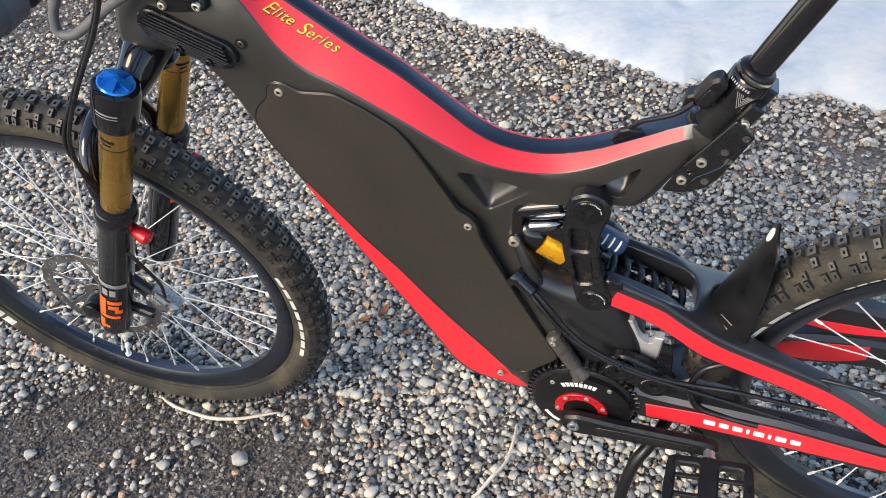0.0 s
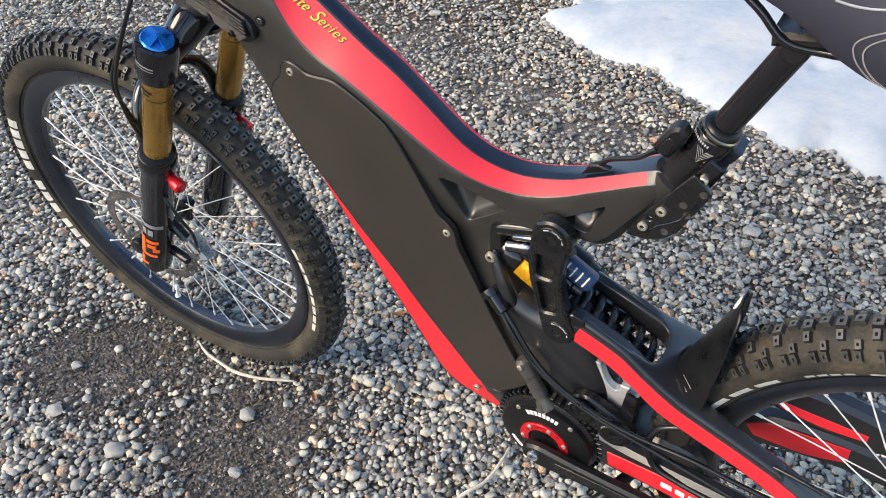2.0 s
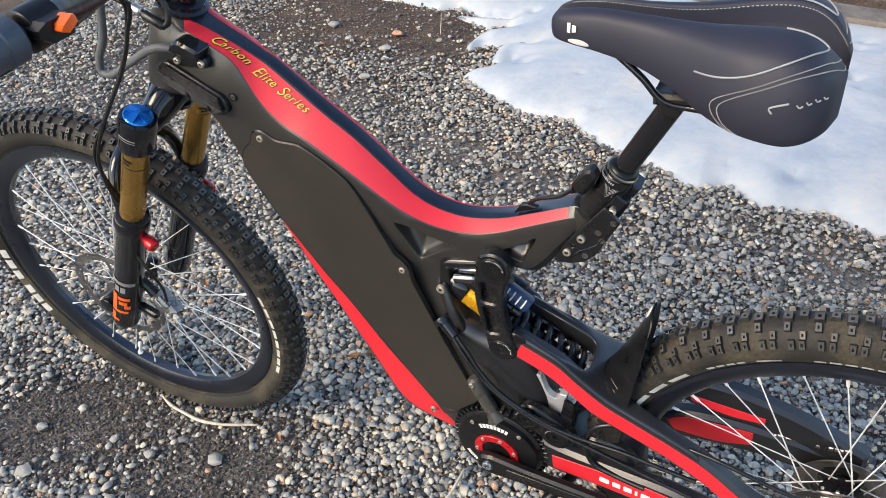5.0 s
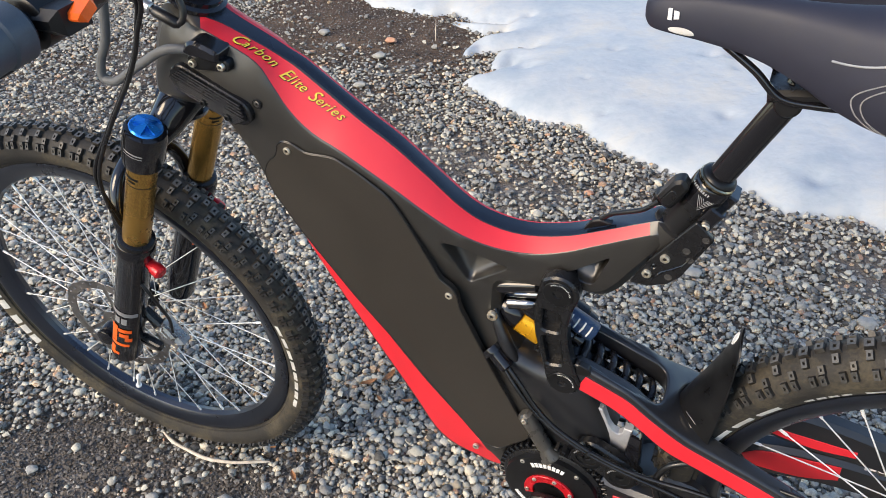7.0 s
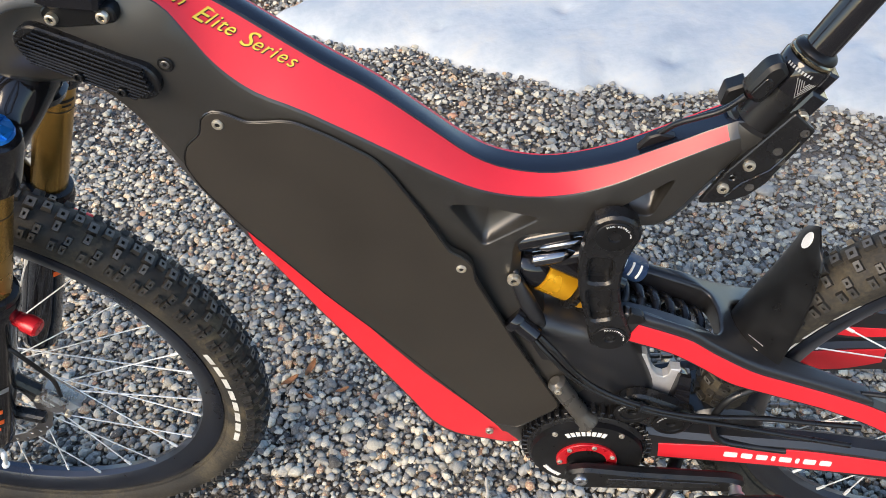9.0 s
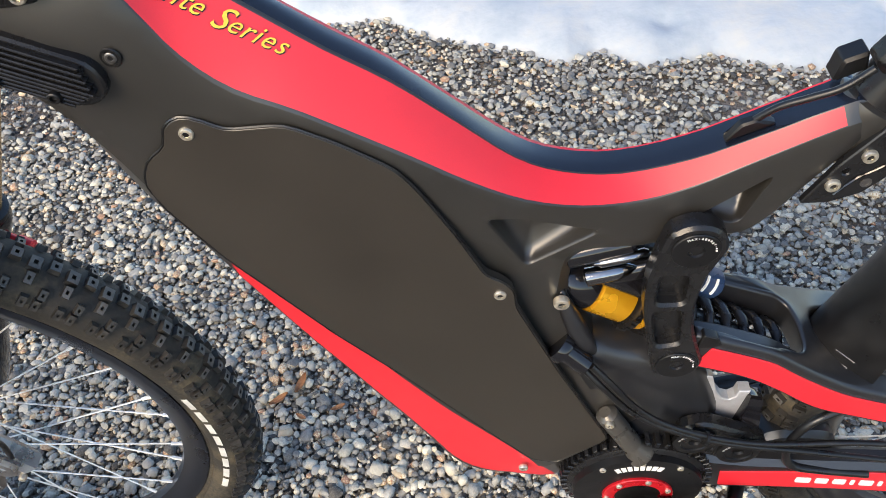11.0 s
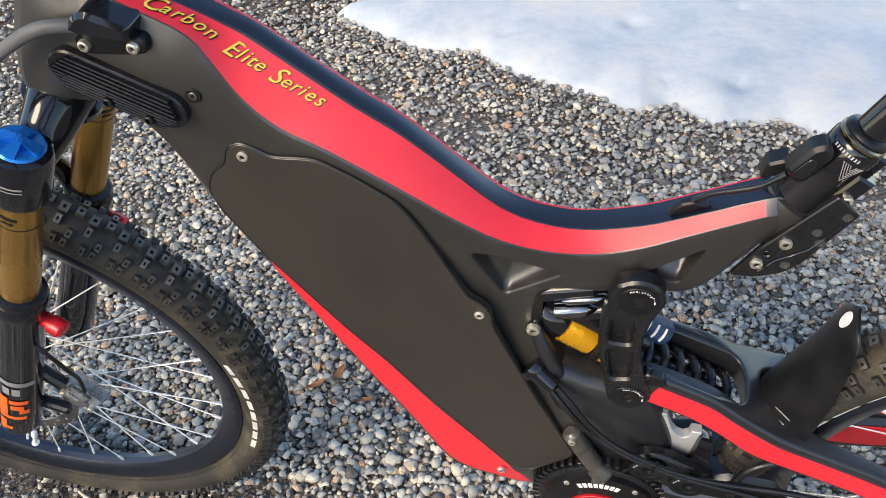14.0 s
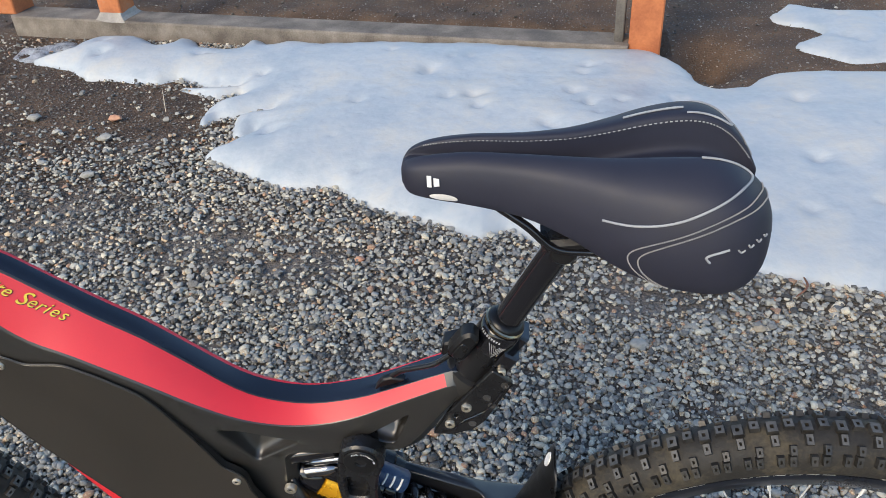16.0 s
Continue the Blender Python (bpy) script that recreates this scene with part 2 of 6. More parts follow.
def glide(pts, n=8, closed=False):
    """Catmull-Rom through points of any dimension, n steps a span."""
    p = [np.array(q, float) for q in pts]
    k = len(p)
    out = []
    for i in range(k if closed else k - 1):
        a, b, c, d = (p[(i + j) % k] if closed else p[min(max(i + j, 0), k - 1)] for j in (-1, 0, 1, 2))
        for s in range(n):
            t = s / n
            out.append(0.5 * (2 * b + (c - a) * t + (2 * a - 5 * b + 4 * c - d) * t * t + (3 * b - a - 3 * c + d) * t**3))
    if not closed:
        out.append(p[-1])
    return out


def skin(bm, rings, closed_ring=True, caps=True, mi=0):
    vs = [[bm.verts.new(tuple(p)) for p in r] for r in rings]
    k = len(vs[0])
    for a, b in zip(vs, vs[1:]):
        for i in range(k if closed_ring else k - 1):
            j = (i + 1) % k
            bm.faces.new((a[i], a[j], b[j], b[i])).material_index = mi
    if caps and closed_ring:
        bm.faces.new(vs[0][::-1]).material_index = mi
        bm.faces.new(vs[-1]).material_index = mi
    return vs


def sides(axis):
    axis = Vector(axis).normalized()
    a = axis.orthogonal().normalized()
    return axis, a, axis.cross(a)


def tube(bm, pts, r, seg=10, n=6, caps=True, mi=0):
    path = [Vector(p) for p in (glide(pts, n) if len(pts) > 2 else pts)]
    seg = max(seg, 14) if not isinstance(r, (int, float)) or r > 0.0024 else seg
    k = len(path)
    a = (path[1] - path[0]).orthogonal().normalized()
    rings = []
    for i, p in enumerate(path):
        d = (path[min(i + 1, k - 1)] - path[max(i - 1, 0)]).normalized()
        a = (a - d * a.dot(d)).normalized()
        b = d.cross(a)
        rad = r if isinstance(r, (int, float)) else float(np.interp(i / (k - 1), np.linspace(0, 1, len(r)), r))
        rings.append([p + rad * (math.cos(t) * a + math.sin(t) * b) for t in np.linspace(0, 2 * math.pi, seg, endpoint=False)])
    skin(bm, rings, caps=caps, mi=mi)


def lathe(bm, origin, axis, profile, seg=24, mi=0, loop=False):
    """A turned body: profile rows of (along the axis, radius)."""
    d, a, b = sides(axis)
    o = Vector(origin)
    rings = [[o + d * s + rad * (math.cos(t) * a + math.sin(t) * b) for t in np.linspace(0, 2 * math.pi, seg, endpoint=False)] for s, rad in profile]
    if loop:
        rings.append(rings[0])
    skin(bm, rings, caps=not loop, mi=mi)


def inset(poly, d):
    """A closed outline moved inwards by d (mitred)."""
    p = np.array(poly, float)
    area = 0.5 * np.sum(p[:, 0] * np.roll(p[:, 1], -1) - np.roll(p[:, 0], -1) * p[:, 1])
    e = np.roll(p, -1, 0) - p
    e /= np.linalg.norm(e, axis=1, keepdims=True) + 1e-12
    nrm = np.stack([-e[:, 1], e[:, 0]], 1) * np.sign(area)
    m = nrm + np.roll(nrm, 1, 0)
    m /= np.maximum((m * m).sum(1, keepdims=True), 0.4)
    return p + 2 * m * d


def fill(bm, loops, mi=0):
    """Triangles over the first loop of verts less the others (loops of BMVerts that lie nearly in one u-w plane)."""
    from mathutils import geometry

    flat = [v for lp in loops for v in lp]
    for t in geometry.tessellate_polygon([[Vector((v.co.x, v.co.z, 0)) for v in lp] for lp in loops]):
        try:
            bm.faces.new([flat[i] for i in t]).material_index = mi
        except ValueError:
            pass


def plate(bm, outline, v0, v1, bevel=0.002, holes=(), mi=0, at=lambda u, v, w: (u, v, w)):
    """An outline in the u-w plane made solid from v0 to v1, with broken edges and holes through it."""
    def wall(poly, s):
        rows = [(inset(poly, s * bevel), v0), (poly, v0 + bevel), (poly, v1 - bevel), (inset(poly, s * bevel), v1)]
        vs = [[bm.verts.new((q[0], v, q[1])) for q in pl] for pl, v in rows]
        for a, b in zip(vs, vs[1:]):
            for i in range(len(a)):
                j = (i + 1) % len(a)
                bm.faces.new((a[i], a[j], b[j], b[i])).material_index = mi
        return vs
    sets = [wall(outline, 1)] + [wall(h, -1) for h in holes]
    start = [v for s in sets for r in s for v in r]
    for k in (0, 3):
        fill(bm, [s[k] for s in sets], mi)
    for v in start:
        v.co = at(*v.co)


def block(bm, centre, size, bevel=0.002, turn=None, mi=0):
    """A box with broken edges, turned by a matrix about its centre."""
    x, y = size[0] / 2, size[2] / 2
    rows = []
    c = Vector(centre)
    m = turn.to_3x3() if turn else Matrix.Identity(3)
    plate(bm, [(-x, -y), (x, -y), (x, y), (-x, y)], -size[1] / 2, size[1] / 2, bevel, mi=mi, at=lambda u, v, w: c + m @ Vector((u, v, w)))


def arc(c, r, a0, a1, n=8):
    return [(c[0] + r * math.cos(radians(a)), c[1] + r * math.sin(radians(a))) for a in np.linspace(a0, a1, n)]


def rounded(poly, r, n=3):
    """A 2D outline with its corners rounded."""
    out = []
    k = len(poly)
    for i in range(k):
        p, a, b = Vector(poly[i]), Vector(poly[i - 1]), Vector(poly[(i + 1) % k])
        ra = min(r, (a - p).length * 0.45, (b - p).length * 0.45)
        s, e = p + (a - p).normalized() * ra, p + (b - p).normalized() * ra
        for t in np.linspace(0, 1, n + 1):
            q = s * (1 - t) ** 2 + p * 2 * t * (1 - t) + e * t * t
            out.append((q.x, q.y))
    return out


def bolt(name, at, r, parent, material=STEEL, axis=(0, -1, 0), h=0.004, label=""):
    """A button-head bolt with a six-sided socket."""
    bm = bmesh.new()
    lathe(bm, at, axis, [(-0.002, r), (h * 0.5, r), (h * 0.88, r * 0.9), (h, r * 0.74), (h, r * 0.5), (h * 0.5, r * 0.48)], 18)
    d, a, b = sides(axis)
    bm.faces.ensure_lookup_table()
    lathe(bm, Vector(at) + d * (h * 0.1), axis, [(0, r * 0.47), (h * 0.45, r * 0.47)], 6, mi=1)
    return part(name, bm, [material, PLASTIC], parent, label)

# ---- ground ----
rng = np.random.default_rng(7)


def ground_z(x, y):
    back = y - (3.34 - 0.165 * (x + 2.45))
    dug = 0.14 * math.exp(-(((back - 0.13) / 0.10) ** 2)) if -2.6 < x < 0.85 else 0.0
    dug += 0.16 * math.exp(-(((x - 0.98) / 0.13) ** 2 + ((y - 2.72) / 0.20) ** 2))
    rough = 0.03 * noise.noise(Vector((x * 3, y * 3, 8))) * min(max((y - 2.9) * 2, 0), 1)
    return rough - dug + 0.006 * noise.noise(Vector((x * 1.7, y * 1.7, 3))) + 0.003 * noise.noise(Vector((x * 7, y * 7, 1)))


bm = bmesh.new()
xs = np.concatenate([[-60, -20, -8], np.linspace(-3.6, 2.6, 125), [6, 20, 60]])
ys = np.concatenate([[-60, -20, -6, -2], np.linspace(-0.9, 4.4, 107), [8, 20, 60]])
grid = [[bm.verts.new((x, y, ground_z(x, y) - 0.004)) for x in xs] for y in ys]
for a, b in zip(grid, grid[1:]):
    for i in range(len(a) - 1):
        bm.faces.new((a[i], a[i + 1], b[i + 1], b[i]))
tagged(part("ground", bm, DIRT, None), "grey-brown packed dirt ground under loose gravel", "ground", kind="structure")

# the snow bank: outline along its melting front edge, then back along the kerb
FRONT = [(-2.139, 2.776), (-2.0, 2.722), (-1.881, 2.656), (-1.763, 2.558), (-1.618, 2.542), (-1.433, 2.485), (-1.331, 2.534), (-1.182, 2.45), (-1.017, 2.419), (-1.114, 2.401), (-1.272, 2.41), (-1.163, 2.357), (-1.082, 2.304), (-0.998, 2.358), (-0.972, 2.321), (-1.045, 2.268), (-1.083, 2.163), (-1.06, 2.056), (-1.016, 2.107), (-0.909, 2.145), (-0.814, 2.188), (-0.893, 2.131), (-0.926, 2.113), (-0.92, 1.99), (-0.87, 1.94), (-0.825, 1.976), (-0.95, 1.80), (-0.84, 1.72), (-0.74, 1.645), (-0.58, 1.57), (-0.43, 1.575), (-0.36, 1.50)]
FRONT += [(-0.26, 1.435), (-0.17, 1.40), (-0.06, 1.35), (0.06, 1.285), (0.14, 1.33), (0.20, 1.27), (0.26, 1.24), (0.42, 1.27), (0.52, 1.21), (0.70, 1.17), (0.87, 1.11), (1.03, 1.06), (1.5, 0.98), (2.6, 0.9)]
BACK = [(2.9, 2.35), (1.58, 2.45), (1.36, 2.48), (1.22, 2.46), (1.138, 2.43), (1.051, 2.34), (0.898, 2.345), (0.842, 2.55), (0.73, 2.71), (0.54, 2.745), (0.2, 2.80), (-0.007, 2.85), (-0.194, 2.85), (-0.525, 2.88), (-0.746, 2.89), (-0.92, 2.93), (-0.998, 2.88), (-1.06, 2.955), (-1.133, 2.96), (-1.16, 2.85), (-1.331, 2.88), (-1.42, 2.99), (-1.50, 2.99), (-1.55, 2.91), (-1.70, 3.02), (-1.90, 3.04), (-2.0, 2.93), (-2.02, 2.83)]


def snow_patch(name, outline, height, label, step=0.012, melt=0.014):
    """A bank of melting snow: thin, lobed rim rising softly to an uneven top."""
    poly = np.array(glide(outline, 5, True))
    k = len(poly)
    poly = np.array([p + melt * np.array([noise.noise(Vector((p[0] * 14, p[1] * 14, 0))), noise.noise(Vector((p[0] * 14, p[1] * 14, 9)))]) for p in poly])
    lo, hi = poly.min(0) - step, poly.max(0) + step
    gx, gy = np.meshgrid(np.arange(lo[0], hi[0], step), np.arange(lo[1], hi[1], step))
    pts = np.stack([gx.ravel(), gy.ravel()], 1)
    a, b = poly, np.roll(poly, -1, 0)
    inside = np.zeros(len(pts), bool)
    near = np.full(len(pts), 9.0)
    for (x0, y0), (x1, y1) in zip(a, b):
        cross = (pts[:, 1] < y0) != (pts[:, 1] < y1)
        inside ^= cross & (pts[:, 0] < (x1 - x0) * (pts[:, 1] - y0) / (y1 - y0 + 1e-12) + x0)
        d = np.array([x1 - x0, y1 - y0])
        t = np.clip(((pts - (x0, y0)) @ d) / (d @ d + 1e-12), 0, 1)
        near = np.minimum(near, np.linalg.norm(pts - ((x0, y0) + t[:, None] * d), axis=1))
    dist = np.where(inside, near, -near).reshape(gx.shape)
    pit = np.random.default_rng(5)
    dips = [(pit.uniform(lo[0], hi[0]), pit.uniform(lo[1], hi[1]), pit.uniform(0.010, 0.040)) for _ in range(int(150 * height / 0.075))]
    bm = bmesh.new()
    vs = {}
    for i in range(gx.shape[0]):
        for j in range(gx.shape[1]):
            d = dist[i, j]
            if d > -step * 2.4:
                x, y = gx[i, j], gy[i, j]
                dd = max(d, 0.0)
                z = height * (1 - math.exp(-dd / 0.05)) * 0.55 + height * 0.6 * (1 - math.exp(-dd / 0.4))
                z += dd / (dd + 0.05) * (0.022 * noise.noise(Vector((x * 1.5, y * 1.9, 5))) + 0.008 * noise.noise(Vector((x * 5, y * 6, 1))) + 0.003 * noise.noise(Vector((x * 17, y * 17, 2))))
                for hx, hy, hr in dips:
                    q = ((x - hx) ** 2 + (y - hy) ** 2) / hr**2
                    if q < 4:
                        z -= 0.55 * hr * math.exp(-q)
                vs[i, j] = bm.verts.new((x, y, z + 0.008 if d > 0 else d * 2.0 + 0.004))
    for (i, j), v in vs.items():
        q = [(i, j), (i, j + 1), (i + 1, j + 1), (i + 1, j)]
        if all(c in vs for c in q):
            bm.faces.new([vs[c] for c in q])
    return tagged(part(name, bm, SNOW, None, angle=80), label, "snow")


snow_patch("snow_bank", FRONT + BACK, 0.075, "bank of old white snow melting on the gravel")
snow_patch("snow_patch", [(1.348, 3.146), (1.452, 3.313), (1.511, 3.331), (1.612, 3.256), (1.885, 3.214), (2.6, 3.2), (2.5, 2.6), (1.661, 2.595), (1.548, 2.585), (1.448, 2.671), (1.365, 2.779), (1.504, 2.898), (1.508, 2.994), (1.365, 3.083)], 0.02, "thin patch of half-melted snow on the dirt", 0.018, 0.02)
ice = snow_patch("snow_patch", [(-2.282, 2.853), (-2.284, 2.952), (-2.196, 2.988), (-2.126, 3.046), (-2.034, 3.008), (-2.02, 2.84), (-2.149, 2.788)], 0.012, "low grey crust of ice beside the snow bank", 0.013, 0.03)
ice.data.materials.clear()
ice.data.materials.append(ICE)

# concrete sill with timber posts
KERB = pose(-2.45, 3.17, 0, 0, 0, math.degrees(math.atan2(-0.165, 1.0)))


def on_kerb(x, y, z):
    return KERB @ Vector((x, y, z))


bm = bmesh.new()
plate(bm, [(0, -0.25), (3.12, -0.25), (3.12, 0.062), (0, 0.10)], 0.0, 0.17, 0.008, at=on_kerb)
tagged(part("concrete_sill", bm, CONCRETE, None), "weathered concrete sill half buried behind the snow", "kerb", kind="structure")


def timber_post(x, wide, tall, foot=0.097):
    bm = bmesh.new()
    plate(bm, [(x - wide / 2, foot), (x + wide / 2, foot), (x + wide / 2 + 0.01, tall), (x - wide / 2 + 0.01, tall)], 0.03, 0.03 + wide, 0.006, at=on_kerb)
    return tagged(part("timber_post", bm, TIMBER, None), "orange-stained square timber post on the concrete sill", "post", "posts of the far fence")


for x, wide, foot in ((-0.06, 0.15, 0.097), (0.585, 0.125, 0.11), (3.185, 0.135, -0.03)):
    timber_post(x, wide, 1.6, foot)


def footing(x, wide, z0, z1, label):
    """A rough block of poured concrete under a post, wider at its foot."""
    bm = bmesh.new()
    rings = []
    for z, grow in ((z0, 0.030), (z1 - 0.02, 0.012), (z1, 0.004)):
        rings.append([on_kerb(x + sx * (wide / 2 + grow) + 0.006 * noise.noise(Vector((x, z * 30, sx * 3 + sy))), 0.03 + wide / 2 + sy * (wide / 2 + grow), z) for sx, sy in ((-1, -1), (1, -1), (1, 1), (-1, 1))])
    skin(bm, rings)
    return tagged(part("footing", bm, PALECONCRETE, None, angle=20), label, "footing")


footing(0.585, 0.115, 0.085, 0.125, "pale broken concrete under a timber post")
footing(3.185, 0.125, -0.14, -0.015, "grey concrete foot of a timber post in the dirt")
bm = bmesh.new()
plate(bm, [(3.055, -0.08), (3.095, -0.08), (3.10, 1.5), (3.06, 1.5)], 0.05, 0.16, 0.004, at=on_kerb)
tagged(part("weathered_board", bm, GREYWOOD, None), "grey weathered board standing beside a timber post", "board")


# ---- gravel ----
def pebble(level, count=14):
    """Convex, water-worn stones: hulls of points spread a little unevenly over a slightly squared-off ball."""
    k = (8, 11, 15)[level]
    shapes = []
    for _ in range(count):
        i = np.arange(k) + 0.5
        z, a = 1 - 2 * i / k, i * 2.39996 + rng.uniform(0, 6.28)
        p = np.stack([np.sqrt(1 - z * z) * np.cos(a), np.sqrt(1 - z * z) * np.sin(a), z], 1) + rng.normal(0, 0.17, (k, 3))
        p /= np.linalg.norm(p, axis=1, keepdims=True)
        bm = bmesh.new()
        for q in p:
            bm.verts.new(q)
        bmesh.ops.convex_hull(bm, input=bm.verts)
        bm.verts.index_update()
        f = np.array([[q.index for q in g.verts] for g in bm.faces])
        bm.free()
        q = p * (np.abs(p) ** 2.7).sum(1, keepdims=True) ** (-1 / 2.7)
        shapes.append((q * rng.uniform(0.88, 1.1, (k, 1)), f))
    least = min(len(f) for _, f in shapes)
    return np.array([q for q, f in shapes]), np.array([f[:least] for q, f in shapes]), least


def in_snow(p, outline=np.array(FRONT + BACK)):
    inside = np.zeros(len(p), bool)
    for (x0, y0), (x1, y1) in zip(outline, np.roll(outline, -1, 0)):
        c = (p[:, 1] < y0) != (p[:, 1] < y1)
        inside ^= c & (p[:, 0] < (x1 - x0) * (p[:, 1] - y0) / (y1 - y0 + 1e-12) + x0)
    return inside


# bare dirt: round patches (x, y, radius, share of the stones kept)
BARE = [(-1.00, -0.16, 0.17, 0.03), (-1.07, -0.21, 0.11, 0.05), (-0.57, -0.18, 0.16, 0.03), (-0.50, -0.26, 0.11, 0.10), (-0.78, -0.15, 0.17, 0.35), (-0.90, -0.05, 0.15, 0.40), (-0.54, -0.04, 0.11, 0.30), (-1.25, -0.1, 0.15, 0.5), (1.05, 2.55, 0.34, 0.0), (1.5, 2.6, 0.34, 0.0), (2.0, 2.6, 0.4, 0.0), (-1.55, 2.3, 0.42, 0.12), (-1.25, 2.15, 0.28, 0.12), (-1.9, 2.3, 0.40, 0.2), (-2.0, 2.6, 0.3, 0.15), (-2.3, 2.9, 0.5, 0.12), (-1.2, 1.95, 0.2, 0.4), (-1.6, 1.6, 0.5, 0.5), (-2.2, 1.8, 0.6, 0.4), (-2.5, 1.2, 0.6, 0.6), (-1.3, 1.35, 0.3, 0.6), (0.62, 0.55, 0.13, 0.5), (0.30, 0.42, 0.12, 0.55), (0.95, 0.75, 0.16, 0.5), (-0.2, 0.72, 0.14, 0.55), (-0.75, 1.25, 0.2, 0.5), (-1.1, 0.72, 0.12, 0.5), (-0.63, 0.82, 0.12, 0.5), (0.2, 0.75, 0.10, 0.55), (-0.45, 1.15, 0.14, 0.5), (0.5, 1.0, 0.12, 0.5)]


def scatter(name, box, count, size, level, label, top, bare=True, behind=False, material=STONE):
    x0, x1, y0, y1 = box
    # an even spread, each stone shaken out of its own cell
    across = max(int(math.sqrt(count * (x1 - x0) / (y1 - y0))), 1)
    gx, gy = np.meshgrid(np.arange(across) + 0.5, np.arange(count // across) + 0.5)
    count = gx.size
    p = np.stack([gx.ravel() + 0.5 * (gy.ravel() % 2), gy.ravel()], 1) + rng.uniform(-0.62, 0.62, (count, 2))
    p = np.array([x0, y0]) + p * np.array([(x1 - x0) / across, (y1 - y0) / (count // across)])
    far = p[:, 1] - 3.15 + 0.165 * (p[:, 0] + 2.45)
    keep = ~in_snow(p) & ((far > 0.2) | (p[:, 0] > 0.8) if behind else far < 0)
    for x, y, r, share in BARE if bare else ():
        d = np.hypot(p[:, 0] - x, p[:, 1] - y) / r
        keep &= (rng.uniform(0, 1, count) < share + (1 - share) * np.clip(d - 0.6, 0, 0.6) / 0.6)
    p = p[keep]
    n = len(p)
    base, faces, _ = pebble(level)
    k = base.shape[1]
    pick = rng.integers(0, len(base), n)
    s = size * np.exp(rng.normal(0, 0.33, n))
    s = np.minimum(s, size * 2.3)
    sh = np.stack([np.ones(n), rng.uniform(0.62, 0.95, n), rng.uniform(0.42, 0.72, n)], 1) * s[:, None] / 2
    v = base[pick] * sh[:, None, :]
    yaw, tip = rng.uniform(0, 2 * np.pi, n), rng.normal(0, 0.35, (2, n))
    cz, sz, cx, sx = np.cos(yaw), np.sin(yaw), np.cos(tip[0]), np.sin(tip[0])
    x, y, z = v[..., 0], v[..., 1], v[..., 2]
    y, z = y * cx[:, None] - z * sx[:, None], y * sx[:, None] + z * cx[:, None]
    x, y = x * cz[:, None] - y * sz[:, None], x * sz[:, None] + y * cz[:, None]
    g = np.array([ground_z(a, b) for a, b in p])
    lift = g + s * 0.12 + rng.uniform(-0.004, top, n)
    v = np.stack([x + p[:, :1], y + p[:, 1:], z + lift[:, None]], -1).reshape(-1, 3)
    f = (faces[pick] + (np.arange(n) * k)[:, None, None]).reshape(-1, 3)
    me = bpy.data.meshes.new(name)
    me.vertices.add(len(v))
    me.vertices.foreach_set("co", v.ravel().astype(np.float32))
    me.loops.add(f.size)
    me.loops.foreach_set("vertex_index", f.ravel().astype(np.int32))
    me.polygons.add(len(f))
    me.polygons.foreach_set("loop_start", np.arange(0, f.size, 3, dtype=np.int32))
    me.update(calc_edges=True)
    me.shade_smooth()
    me.set_sharp_from_angle(angle=radians(58))
    me.materials.append(material)
    return tagged(new(name, me), label, "gravel", kind="stuff")


scatter("gravel", (-1.45, 1.1, -0.5, 0.95), 48000, 0.0120, 2, "loose rounded grey gravel spread under the bicycle", 0.010)
scatter("gravel", (-1.45, 1.1, -0.5, 0.95), 32000, 0.0078, 0, "small grey gravel between the larger stones", 0.005)
scatter("gravel", (-3.5, 2.0, 0.95, 3.2), 84000, 0.0138, 1, "loose grey gravel running back to the snow", 0.010)
scatter("gravel", (-3.6, -1.45, -0.5, 0.95), 20000, 0.0140, 1, "loose grey gravel beside the front wheel", 0.008)
scatter("gravel", (-1.35, -0.3, -0.5, 0.1), 15000, 0.0062, 0, "dark grit lying on the bare dirt", 0.002, False, False, GRIT)
scatter("gravel", (-3.2, 2.4, 2.4, 4.3), 6000, 0.0100, 0, "fine stones on the dirt behind the sill", 0.001, False, True, GRIT)
scatter("gravel", (-3.0, -0.9, 1.1, 3.1), 14000, 0.0080, 0, "dark grit lying on the bare dirt", 0.002, False, False, GRIT)
scatter("gravel", (-7.0, 6.0, -5.0, -0.50), 9000, 0.0340, 0, "grey gravel reaching out round the bicycle", 0.004, False)
scatter("gravel", (1.1, 6.0, -0.50, 1.0), 6000, 0.0220, 0, "grey gravel reaching out round the bicycle", 0.004, False)


def lone_stone(x, y, size, material, label):
    """One larger pebble resting on the gravel."""
    base, faces, _ = pebble(2, 1)
    bm = bmesh.new()
    vs = [bm.verts.new((x + q[0] * size / 2, y + q[1] * size * 0.4, ground_z(x, y) + 0.002 + (q[2] + 0.8) * size * 0.24)) for q in base[0]]
    for f in faces[0]:
        try:
            bm.faces.new([vs[i] for i in f])
        except ValueError:
            pass
    bmesh.ops.subdivide_edges(bm, edges=bm.edges, cuts=1, smooth=0.6, use_grid_fill=True)
    return tagged(part("stone", bm, material, None, angle=60), label, "stone", "larger stones on the gravel")


